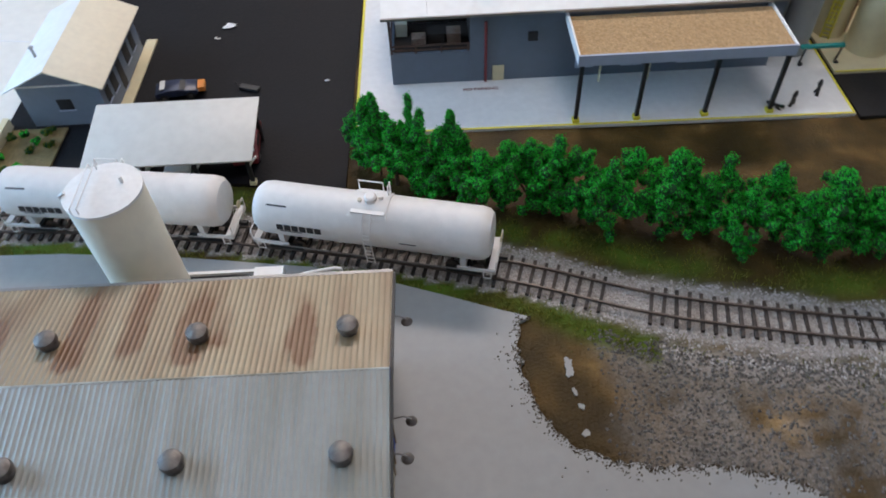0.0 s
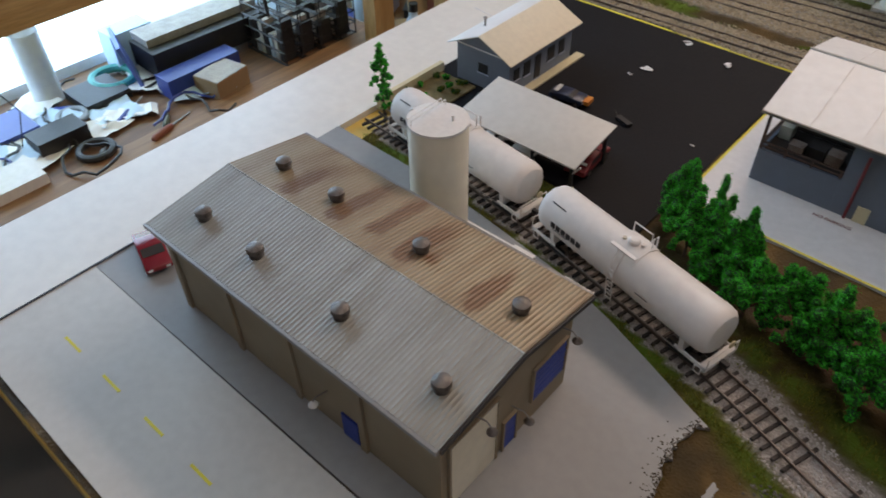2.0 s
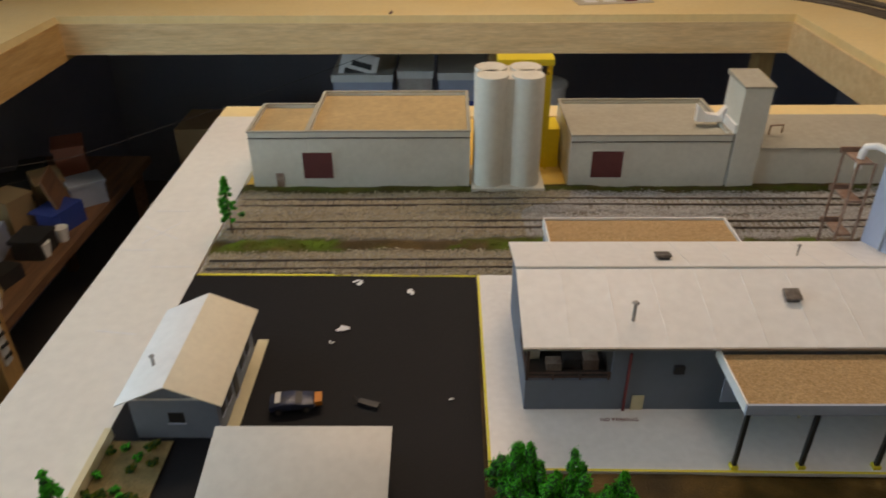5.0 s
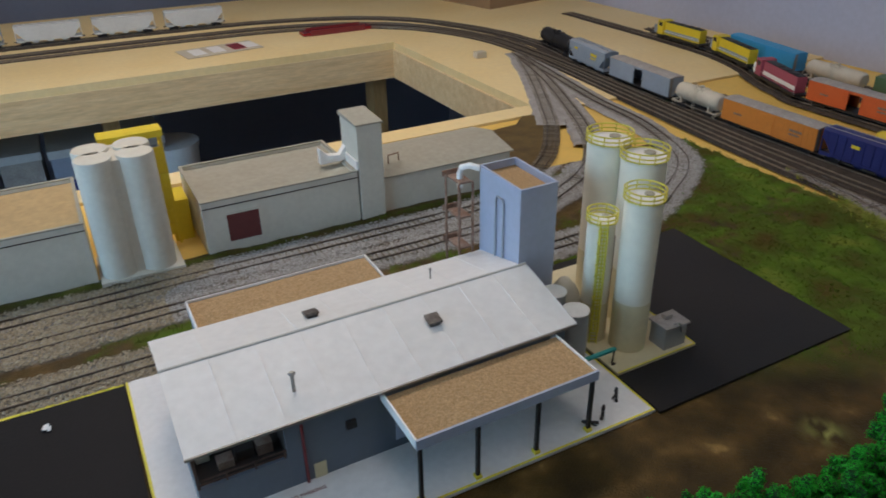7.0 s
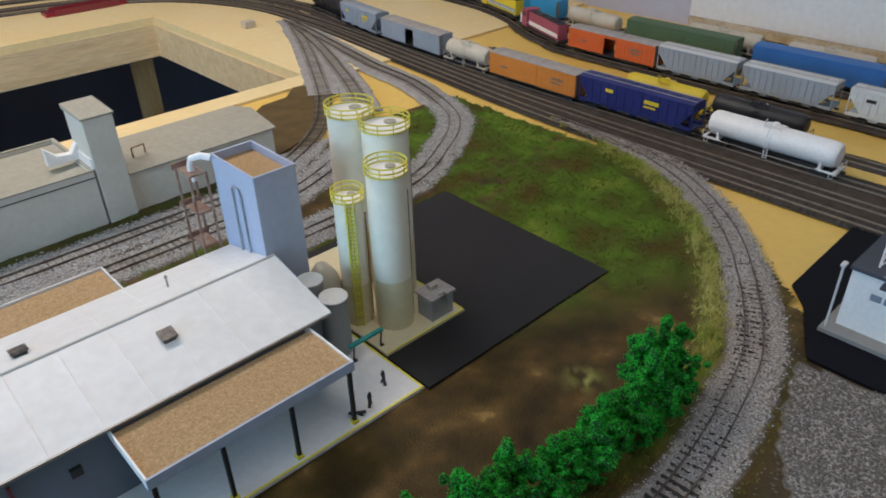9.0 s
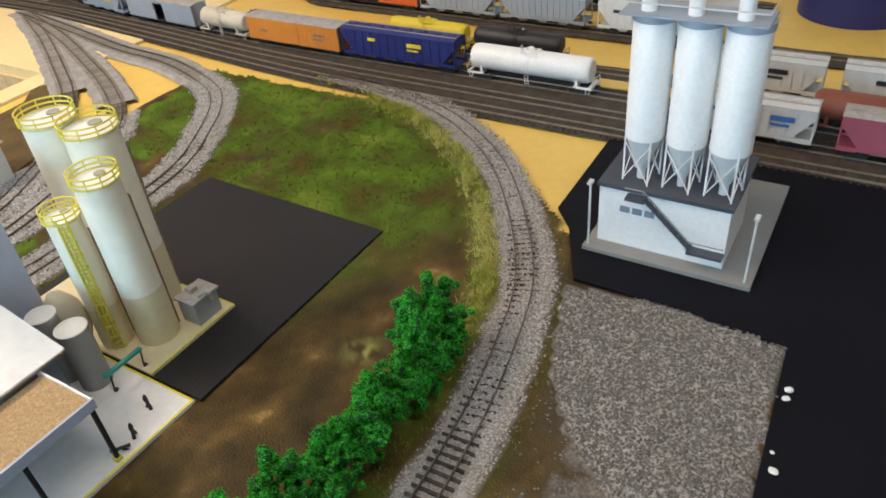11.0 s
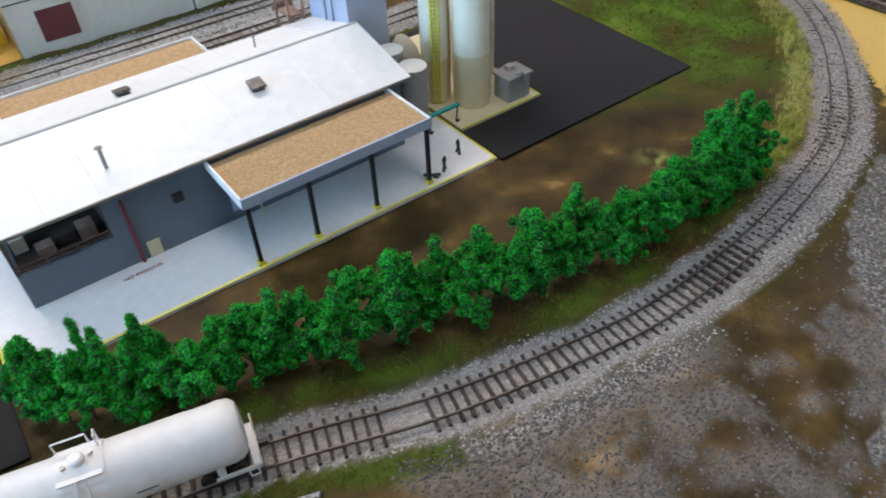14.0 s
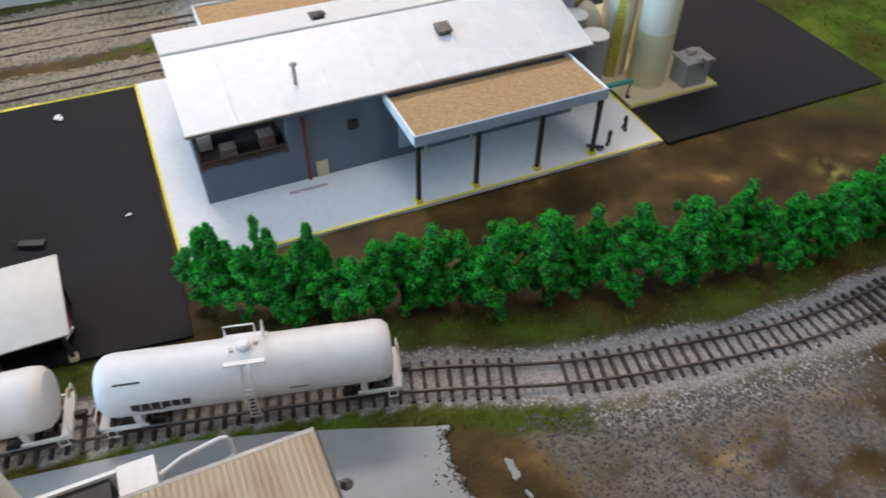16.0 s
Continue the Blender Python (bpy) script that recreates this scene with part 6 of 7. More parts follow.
for i in range(3):
    y = 0.4600 - i * 0.0365
    s = part("silo", TB([(SX, y, 0.112), (SX, y, 0.214), (SX, y, 0.216)], 0.0172, 32, radii=[0.0172, 0.0172, 0.0164]), M["white"], plant)
    part("hopper_cone", TB([(SX, y, 0.0790), (SX, y, 0.1119)], 0.016, 28, radii=[0.0050, 0.0166]), M["pale_grey"], s, "pale grey hopper cone")
    part("chute", TB([(SX, y, 0.0686), (SX, y, 0.0789)], 0.004, 14), M["pale_grey"], s)
    part("collar", TB([(SX, y, 0.2161), (SX, y, 0.222)], 0.0180, 32), M["hopper_grey"], s)
    part("filter", TB([(SX - 0.005, y + 0.004, 0.222), (SX - 0.005, y + 0.004, 0.238)], 0.0062, 18), M["white"], s)
    part("filter_cap", TB([(SX - 0.005, y + 0.004, 0.238), (SX - 0.005, y + 0.004, 0.241)], 0.0068, 18), M["white"], s)
    feet = [(SX + 0.0172 * math.cos(a), y + 0.0172 * math.sin(a)) for a in (0.6, 2.2, 3.75, 5.4)]
    for x, q in feet:
        part("leg", TB([(x, q, 0.0686), (x, q, 0.118)], 0.0009, 6), M["white"], plant)
    for (x, q), (u, v) in zip(feet, feet[1:] + feet[:1]):
        part("brace", TB([(x, q, 0.0700), (u, v, 0.108)], 0.0006, 5), M["white"], plant)
        part("brace", TB([(u, v, 0.0700), (x, q, 0.108)], 0.0006, 5), M["white"], plant)
part("walkway", BM((0.979, 1.018, 0.372, 0.484, 0.2221, 0.2235)), M["hopper_grey"], plant)
part("rail", TB([(0.979, 0.372, 0.233), (0.979, 0.484, 0.233), (1.018, 0.484, 0.233), (1.018, 0.372, 0.233), (0.979, 0.372, 0.233)], 0.0006, 5), M["pale_grey"], plant)
st = part("stair", TB([(0.973, 0.448, 0.062), (0.973, 0.404, 0.021)], 0.0028, 4), M["slate"], plant, "dark steel stair")
for k in range(9):
    f = k / 8
    part("stair_step", BM((0.968, 0.9765, 0.4465 - 0.044 * f, 0.4495 - 0.044 * f, 0.063 - 0.041 * f, 0.064 - 0.041 * f)), M["slate"], st)
part("landing", BM((0.966, 0.9768, 0.374, 0.405, 0.0185, 0.0210)), M["slate"], plant)
part("landing", BM((0.966, 0.9768, 0.446, 0.464, 0.0605, 0.0630)), M["slate"], plant)
part("handrail", TB([(0.966, 0.464, 0.074), (0.966, 0.448, 0.074), (0.966, 0.404, 0.032), (0.966, 0.374, 0.032)], 0.0007, 5), M["steel"], plant)
for y in (0.352, 0.496):
    p = part("light_pole", TB([(0.966, y, 0.004), (0.966, y, 0.071)], 0.0011, 7), M["pale_grey"], plant)
    part("light_head", BM((0.962, 0.970, y - 0.002, y + 0.002, 0.071, 0.0735)), M["pale_grey"], p, bevel=0.0004)
part("lift_tower", BM((1.062, 1.082, 0.470, 0.488, 0.004, 0.15)), M["hopper_grey"], plant, "grey lift tower")
bm = bmesh.new()
add_tube(bm, [(0, 0, 0), (0, 0, 0.085), (0, 0, 0.094), (0, 0, 0.100)], 0.085, 40, radii=[0.085, 0.085, 0.070, 0.02])
can = thing("storage_drum", "large dark blue round drum behind the plant", "drum", pose(1.715, 0.345, -0.006))
part("drum", bm, M["blue_dark"], can)
part("lid_rim", TB([(0, 0, 0.086), (0, 0, 0.090)], 0.087, 40), M["blue_dark"], can)
part("fitting", TB([(0, 0, 0.1), (0, 0, 0.125), (0.012, 0.0, 0.135), (0.02, 0, 0.12)], 0.006, 10), M["steel"], can, "grey metal fitting")
for x, y, s in ((0.7205, 0.2918, 0.0034), (0.843, 0.2905, 0.003), (0.7645, 0.2866, 0.0028), (0.698, 0.288, 0.002), (0.702, 0.284, 0.0017), (0.684, 0.286, 0.0015), (0.8335, 0.2909, 0.0026), (0.780, 0.290, 0.0014)):
    bm = bmesh.new()
    add_ball(bm, (0, 0, s * 0.25), s, 2, (1, 1.25, 0.4), 0.25)
    ob = solid("pale_stone", bm, M["white"], "small white pebble on black asphalt", "pebble", group="pebbles")
    ob.matrix_basis = pose(x, y, 0.0008, 0, 0, x * 900)
for x, y, s in ((0.3645, 0.473, 0.0068), (0.3655, 0.456, 0.0028), (0.368, 0.446, 0.0030), (0.368, 0.429, 0.0038)):
    rr = random.Random(int(y * 1000))
    bm = bmesh.new()
    outline = []
    for k in range(28):
        a = k * 6.283 / 28
        d = s * (0.75 + 0.25 * math.sin(2 * a + y * 90) + rr.uniform(-0.22, 0.22))
        outline.append((0.65 * d * math.cos(a), d * math.sin(a)))
    add_prism(bm, outline, -0.001, 0.0002)
    ob = solid("plaster_spot", bm, M["lot"], "pale plaster spot on bare dirt", "spot", group="plaster spots")
    ob.matrix_basis = pose(x, y, 0.0006)

# ---- rolling stock ----


def bogie(car, x):
    b = part("truck", BM((x - 0.012, x + 0.012, -0.0125, -0.0105, 0.003, 0.0075), (x - 0.012, x + 0.012, 0.0105, 0.0125, 0.003, 0.0075), (x - 0.003, x + 0.003, -0.0104, 0.0104, 0.004, 0.008)), M["dark"], car, bevel=0.0004)
    for dx in (-0.0085, 0.0085):
        for y in (-0.0095, 0.0075):
            part("wheel", TB([(x + dx, y, 0.0048), (x + dx, y + 0.002, 0.0048)], 0.0048, 16), M["rail"], b)


def coupler(car, x):
    s = 1 if x > 0 else -1
    part("coupler", BM((min(x, x + s * 0.006), max(x, x + s * 0.006), -0.0015, 0.0015, 0.0085, 0.0115)), M["dark"], car)


def tank_car(paint, label, length=0.150, r=0.0172, bars=False, detail=True, group=""):
    c = thing("tank_car", label, "tank car", group=group)
    h, zc = length / 2, 0.0130 + r
    body = part("tank", TB([(-h, 0, zc), (-h + 0.001, 0, zc), (-h + 0.004, 0, zc), (-h + 0.009, 0, zc), (h - 0.009, 0, zc), (h - 0.004, 0, zc), (h - 0.001, 0, zc), (h, 0, zc)], r, 40, radii=[r * 0.55, r * 0.80, r * 0.95, r, r, r * 0.95, r * 0.80, r * 0.55]), paint, c)
    for k in (-0.6, -0.2, 0.2, 0.6):
        bm = bmesh.new()
        add_tube(bm, [(h * k, 0, zc), (h * k + 0.0006, 0, zc)], r + 0.00015, 40, caps=False)
        part("weld_band", bm, paint, body)
    for s in (-1, 1):
        e = s * (h + 0.004)
        part("end_sill", BM((min(e, e - s * 0.002), max(e, e - s * 0.002), -0.0150, 0.0150, 0.0085, 0.0120)), paint, c, bevel=0.0004)
        for y in (-0.0150, 0.0138):
            part("side_sill", BM((min(e, e - s * 0.026), max(e, e - s * 0.026), y, y + 0.0012, 0.0090, 0.0118)), paint, c)
        sad = bmesh.new()
        add_prism(sad, [(-0.0140, 0.0100), (0.0140, 0.0100), (0.0150, 0.0230), (0.0080, 0.0165), (-0.0080, 0.0165), (-0.0150, 0.0230)], min(s * (h - 0.020), s * (h - 0.016)), max(s * (h - 0.020), s * (h - 0.016)), "x")
        part("saddle", sad, paint, c)
        part("end_platform", BM((min(e - s * 0.001, s * (h - 0.001)), max(e - s * 0.001, s * (h - 0.001)), -0.0145, 0.0145, 0.0121, 0.0127)), paint, c)
        part("end_railing", TB([(e, -0.0146, 0.0120), (e, -0.0146, 0.0205), (e, 0.0146, 0.0205), (e, 0.0146, 0.0120)], 0.0005, 5), paint, c)
        part("brake_wheel", TB([(e, 0.006, 0.0225), (e + s * 0.0008, 0.006, 0.0225)], 0.0030, 12), M["cream"], c)
        bogie(c, s * (h - 0.018))
        coupler(c, e)
        for y in (-0.0152, 0.0152):
            part("step", TB([(e - s * 0.003, y, 0.0095), (e - s * 0.003, y, 0.004), (e - s * 0.008, y, 0.004), (e - s * 0.008, y, 0.0095)], 0.0005, 5), paint, c)
    for y in (-0.0155, 0.0155):
        part("hand_rail", TB([(-h + 0.018, y, 0.0100), (h - 0.018, y, 0.0100)], 0.0005, 6), M["steel"], c)
    part("centre_sill", BM((-h, h, -0.003, 0.003, 0.0085, 0.0125)), M["dark"], c)
    if detail:
        top = zc + r
        p = part("top_platform", BM((-0.011, 0.011, -0.0110, 0.0110, top - 0.0018, top - 0.0010)), paint, c, bevel=0.0002)
        sad = bmesh.new()
        rows = [[sad.verts.new((x, rr * math.sin(a), zc + rr * math.cos(a))) for rr in (r + 0.0001, r + 0.0008)] for x in (-0.0125, 0.0125) for a in [0.07 * k for k in range(-11, 12)]]
        for k in range(22):
            for q in (1, 0):
                sad.faces.new((rows[k][q], rows[k + 1][q], rows[k + 24][q], rows[k + 23][q]))
        for k in range(22):
            sad.faces.new((rows[k][0], rows[k][1], rows[k + 1][1], rows[k + 1][0])), sad.faces.new((rows[k + 23][0], rows[k + 24][0], rows[k + 24][1], rows[k + 23][1]))
        sad.faces.new((rows[0][0], rows[23][0], rows[23][1], rows[0][1])), sad.faces.new((rows[22][0], rows[22][1], rows[45][1], rows[45][0]))
        bmesh.ops.recalc_face_normals(sad, faces=sad.faces[:])
        part("saddle_plate", sad, paint, p)
        part("dome", TB([(0, 0, top - 0.002), (0, 0, top + 0.0035), (0, 0, top + 0.0045)], 0.0040, 20, radii=[0.0042, 0.0042, 0.0030]), paint, p)
        part("valve", TB([(0.0065, 0.002, top - 0.001), (0.0065, 0.002, top + 0.003)], 0.0016, 12), paint, p)
        part("valve", TB([(-0.0068, -0.002, top - 0.001), (-0.0068, -0.002, top + 0.0022)], 0.0014, 12), M["beige"], p)
        part("platform_railing", TB([(-0.0105, 0.0106, top - 0.001), (-0.0105, 0.0106, top + 0.0065), (0.0060, 0.0106, top + 0.0065), (0.0060, 0.0106, top - 0.001)], 0.00055, 6), paint, p)
        part("platform_railing", TB([(0.0105, 0.0106, top - 0.001), (0.0105, 0.0106, top + 0.0080), (0.0105, 0.0060, top + 0.0080), (0.0105, 0.0060, top - 0.001)], 0.00055, 6), paint, p)
        for s in (-1, 1):
            lad = new("ladder")
            lad.parent = c
            tagged(lad, "white side ladder")
            for dx in (-0.0026, 0.0026):
                part("stile", TB([(dx, s * 0.0112, top - 0.0014), (dx, s * (r + 0.0012), zc + 0.003), (dx, s * (r + 0.0012), zc - 0.002), (dx, s * 0.0162, 0.0050)], 0.0005, 5), paint, lad)
            for k in range(9):
                z = 0.006 + k * 0.0036
                y = 0.0164 if z < zc - 0.002 else (r + 0.0012 if z < zc + 0.003 else 0.0112 + (r - 0.010) * max(0, (top - 0.0014 - z) / (top - zc - 0.0044)))
                part("rung", TB([(-0.0026, s * y, z), (0.0026, s * y, z)], 0.0004, 5), paint, lad)
    if bars:
        def decal(x0, x1, a0, a1, s):
            bm = bmesh.new()
            add_box(bm, x0, x1, -r * (a1 - a0) / 2, r * (a1 - a0) / 2, 0, 0.0002, Matrix.Translation((0, 0, zc)) @ Matrix.Rotation(-s * (math.pi / 2 - (a0 + a1) / 2), 4, "X") @ Matrix.Translation((0, 0, r + 0.0001)))
            part("lettering_bar", bm, M["dark"], body)
        for s in (-1, 1):
            d = -1 if s < 0 else 1
            for k in range(6):
                x = -0.062 + k * 0.0053
                decal(min(d * x, d * (x + 0.0044)), max(d * x, d * (x + 0.0044)), -0.07, 0.19, -s)
            decal(min(d * -0.060, d * -0.045), max(d * -0.060, d * -0.045), -0.16, -0.12, -s)
            decal(min(d * 0.022, d * 0.033), max(d * 0.022, d * 0.033), -0.02, 0.02, -s)
            decal(min(d * -0.069, d * -0.055), max(d * -0.069, d * -0.055), 0.86, 0.92, -s)
    return c


def box_car(paint, label, length=0.165, open_door=True, height=0.047, roof=None, bars=None):
    c = thing("boxcar", label, "boxcar")
    h, w, z0 = length / 2, 0.0172, 0.0110
    for s in (-1, 1):
        y = (s * w, s * (w - 0.0012))
        part("side", BM((-h, -0.013, min(y), max(y), z0, height), (0.013, h, min(y), max(y), z0, height), (-0.013, 0.013, min(y), max(y), height - 0.005, height)), paint, c)
        part("door", BM((0.0135, 0.039, min(s * w, s * (w + 0.0009)), max(s * w, s * (w + 0.0009)), z0 + 0.001, height - 0.004)) if open_door else BM((-0.0135, 0.0135, min(s * w, s * (w + 0.0009)), max(s * w, s * (w + 0.0009)), z0 + 0.001, height - 0.004)), paint, c, bevel=0.0002)
        part("door_track", BM((-0.014, 0.041, min(s * w, s * (w + 0.0012)), max(s * w, s * (w + 0.0012)), z0 - 0.001, z0)), M["dark"], c)
        for k in range(9):
            x = -h + 0.006 + k * (h - 0.022) / 8
            part("rib", BM((x, x + 0.0008, min(s * w, s * (w + 0.0005)), max(s * w, s * (w + 0.0005)), z0, height)), paint, c)
        part("end", BM((min(s * h, s * (h - 0.0012)), max(s * h, s * (h - 0.0012)), -w + 0.0013, w - 0.0013, z0, height)), paint, c)
        part("end_ladder", BM((min(s * h, s * (h + 0.001)), max(s * h, s * (h + 0.001)), w - 0.008, w - 0.002, z0, height)), M["steel"], c)
        bogie(c, s * (h - 0.024))
        coupler(c, s * h)
        if bars:
            for x0, x1, a, b in ((0.046, 0.070, 0.030, 0.034), (0.046, 0.066, 0.024, 0.027), (-0.070, -0.052, 0.026, 0.029)):
                q = (s * (w + 0.0006), s * (w + 0.0009))
                part("lettering_bar", BM((min(-s * x0, -s * x1), max(-s * x0, -s * x1), min(q), max(q), a, b)), bars, c)
    part("floor", BM((-h, h, -w + 0.0013, w - 0.0013, z0 - 0.002, z0)), M["dark"], c)
    bm = bmesh.new()
    add_prism(bm, [(-w - 0.0004, height), (w + 0.0004, height), (w + 0.0004, height + 0.0008), (0, height + 0.0030), (-w - 0.0004, height + 0.0008)], -h - 0.0006, h + 0.0006, "x")
    rf = part("roof", bm, roof or M["car_roof"], c)
    for k in range(1, 12):
        x = -h + length * k / 12
        bm = bmesh.new()
        add_prism(bm, [(-w, height + 0.0009), (w, height + 0.0009), (0, height + 0.0036)], x - 0.0005, x + 0.0005, "x")
        part("roof_rib", bm, roof or M["car_roof"], rf)
    return c


def hopper_car(paint, label, length=0.150, roof=None, bars=None):
    c = thing("hopper_car", label, "hopper car")
    h, w, top = length / 2, 0.0172, 0.050
    for s in (-1, 1):
        bm = bmesh.new()
        y = (s * w, s * (w - 0.0012))
        add_prism(bm, [(-h, top - 0.010), (-h + 0.020, 0.016), (h - 0.020, 0.016), (h, top - 0.010), (h, top), (-h, top)], min(y), max(y), "y")
        part("side", bm, paint, c)
        bm = bmesh.new()
        add_prism(bm, [(s * h, top - 0.010), (s * h, top), (s * (h - 0.001), top), (s * (h - 0.022), 0.018), (s * (h - 0.020), 0.016)], -w + 0.0013, w - 0.0013, "y")
        part("slope_sheet", bm, paint, c)
        for q in (-w, w - 0.0016):
            part("end_post", BM((min(s * h, s * (h - 0.0016)), max(s * h, s * (h - 0.0016)), q, q + 0.0016, 0.012, top - 0.0101)), paint, c)
        part("end_platform", BM((min(s * h, s * (h - 0.020)), max(s * h, s * (h - 0.020)), -w, w, 0.0105, 0.0120)), paint, c)
        part("side_sill", BM((-h, h, min(y), max(y), 0.0120, 0.0158)), paint, c)
        for k in range(13):
            x = -h + 0.010 + k * (length - 0.020) / 12
            part("rib", BM((x - 0.0005, x + 0.0005, min(s * w, s * (w + 0.0010)), max(s * w, s * (w + 0.0010)), 0.0160 if abs(x) < h - 0.02 else 0.032, top)), paint, c)
        bogie(c, s * (h - 0.020))
        coupler(c, s * h)
        if bars:
            q = (s * (w + 0.0011), s * (w + 0.0014))
            for x0, x1, a, b in ((0.020, 0.045, 0.034, 0.040), (0.020, 0.040, 0.028, 0.031), (-0.05, -0.036, 0.036, 0.041)):
                part("lettering_bar", BM((min(-s * x0, -s * x1), max(-s * x0, -s * x1), min(q), max(q), a, b)), bars, c)
    for x in (-0.036, 0, 0.036):
        bm = bmesh.new()
        add_prism(bm, [(x - 0.015, 0.0159), (x + 0.015, 0.0159), (x + 0.005, 0.006), (x - 0.005, 0.006)][::-1], -0.012, 0.012, "y")
        part("discharge_bay", bm, paint, c)
    bm = bmesh.new()
    add_prism(bm, [(-w - 0.0003, top), (w + 0.0003, top), (w * 0.55, top + 0.0028), (-w * 0.55, top + 0.0028)], -h - 0.0004, h + 0.0004, "x")
    rf = part("roof", bm, roof or paint, c)
    for q in (-0.0095, 0.0075):
        part("running_board", BM((-h, h, q, q + 0.002, top + 0.0030, top + 0.0036)), M["car_roof"], rf)
    for k in range(8):
        x = -h + length * (k + 0.5) / 8
        part("hatch", BM((x - 0.006, x + 0.006, -0.004, 0.004, top + 0.0029, top + 0.0042)), roof or paint, rf, bevel=0.0004)
    return c


def engine(paint, stripe, label, length=0.185):
    c = thing("locomotive", label, "locomotive")
    h = length / 2
    part("frame", BM((-h, h, -0.0165, 0.0165, 0.0095, 0.0135)), M["dark"], c, bevel=0.0005)
    part("hood", BM((-h + 0.010, h - 0.048, -0.0105, 0.0105, 0.0136, 0.044)), paint, c, bevel=0.0012)
    for q in (-0.0110, 0.0106):
        part("hood_stripe", BM((-h + 0.012, h - 0.050, q, q + 0.0004, 0.018, 0.026)), stripe, c)
    cab = part("cab", BM((h - 0.0475, h - 0.026, -0.0160, 0.0160, 0.0136, 0.047)), paint, c, bevel=0.0012)
    part("nose", BM((h - 0.0255, h - 0.008, -0.0105, 0.0105, 0.0136, 0.033)), stripe, c, bevel=0.0015)
    for y in (-0.0165, 0.0161):
        part("cab_window", BM((h - 0.043, h - 0.031, y, y + 0.0004, 0.034, 0.043)), M["dark"], cab)
        part("hand_rail", TB([(-h + 0.004, y, 0.0136), (-h + 0.004, y, 0.023), (h - 0.050, y, 0.023)], 0.0005, 5), M["white"], c)
    part("roof", BM((-h + 0.012, h - 0.050, -0.0085, 0.0085, 0.0441, 0.0456)), M["dark"], c)
    for x in (-0.06, -0.035, -0.005):
        part("roof_fan", TB([(x, 0, 0.0456), (x, 0, 0.0472)], 0.0068, 18), M["dark"], c)
    part("fuel_tank", BM((-0.022, 0.022, -0.012, 0.012, 0.004, 0.0094)), M["dark"], c, bevel=0.0015)
    bogie(c, -h + 0.035), bogie(c, h - 0.035)
    return c


RAIL = 0.0036


def on_track(car, line_pts, y):
    """Stands a car on a line where it passes the place y."""
    i = int(np.argmin(np.abs(line_pts[:, 1] - y)))
    d = line_pts[min(i + 25, len(line_pts) - 1)] - line_pts[max(i - 25, 0)]
    car.matrix_basis = pose(line_pts[i][0], line_pts[i][1], RAIL, 0, 0, math.degrees(math.atan2(d[1], d[0])))
    return car


def on_main(car, x):
    i = int(np.argmin(np.abs(MAIN[:, 0] - x)))
    d = MAIN[i + 30] - MAIN[i - 30]
    car.matrix_basis = pose(MAIN[i][0], MAIN[i][1], RAIL, 0, 0, math.degrees(math.atan2(d[1], d[0])))


lead = tank_car(M["tank_white"], "white weathered tank car with black lettering bars", 0.162, 0.0180, bars=True, group="tank cars on the curve")
on_main(lead, 0.2465)
second = copy_thing(lead, Matrix())
on_main(second, 0.0640)

on_track(tank_car(M["white"], "clean white tank car in the rail yard", 0.178), YARD[2], 0.700)
on_track(hopper_car(M["blue_dark"], "dark blue covered hopper with yellow marks", 0.200, bars=M["yellow_car"]), YARD[2], 0.912)
on_track(box_car(M["orange"], "orange boxcar with dusty roof", 0.192, False, bars=M["rust"]), YARD[2], 1.116)
on_track(tank_car(M["beige"], "grimy beige tank car", 0.108, 0.0158), YARD[2], 1.283)
on_track(box_car(M["hopper_grey"], "grey boxcar with an open door", 0.190), YARD[2], 1.446)
on_track(hopper_car(M["hopper_grey"], "grey covered hopper on the far curve", 0.150, bars=M["yellow_car"]), YARD[2], 1.632)
on_track(tank_car(M["dark"], "black tank car on the far curve", 0.150), YARD[2], 1.80)
on_track(tank_car(M["dark"], "black tank car standing in the yard", 0.14, 0.0148), YARD[3], 0.755)
on_track(tank_car(M["yellow_car"], "yellow tank car standing in the yard", 0.140, 0.0142), YARD[3], 0.912)
on_track(hopper_car(M["pale_grey"], "pale grey hopper in the rail yard", 0.150, M["pale_grey"], M["dark"]), YARD[4], 0.607)
on_track(hopper_car(M["hopper_grey"], "blue-grey covered hopper with pale roof", 0.148, M["pale_grey"]), YARD[4], 0.777)
on_track(hopper_car(M["hopper_grey"], "blue-grey covered hopper with pale roof", 0.148, M["pale_grey"]), YARD[4], 0.935)
on_track(box_car(M["red_orange"], "red-orange boxcar with an open door", 0.195, True, bars=M["rust"]), YARD[4], 1.113)
on_track(engine(M["pink"], M["white"], "red and white diesel locomotive"), YARD[4], 1.312)
on_track(engine(M["yellow_car"], M["hopper_grey"], "yellow and grey diesel locomotive"), YARD[4], 1.515)
on_track(engine(M["yellow_car"], M["hopper_grey"], "yellow and grey diesel locomotive"), YARD[4], 1.715)
on_track(box_car(M["pale_grey"], "pale grey boxcar on a rear yard track", 0.15, False), YARD[5], 0.575)
on_track(box_car(M["blue_mid"], "long blue boxcar on a rear yard track", 0.220, False, roof=M["blue_mid"]), YARD[5], 0.785)
on_track(box_car(M["green_car"], "long dull green boxcar", 0.230, False, roof=M["green_car"]), YARD[5], 1.045)
on_track(tank_car(M["beige"], "cream tank car by the wall", 0.13, 0.0160), YARD[5], 1.255)
on_track(box_car(M["blue_sky"], "sky blue boxcar by the wall", 0.21, False, roof=M["blue_sky"]), YARD[5], 1.455)
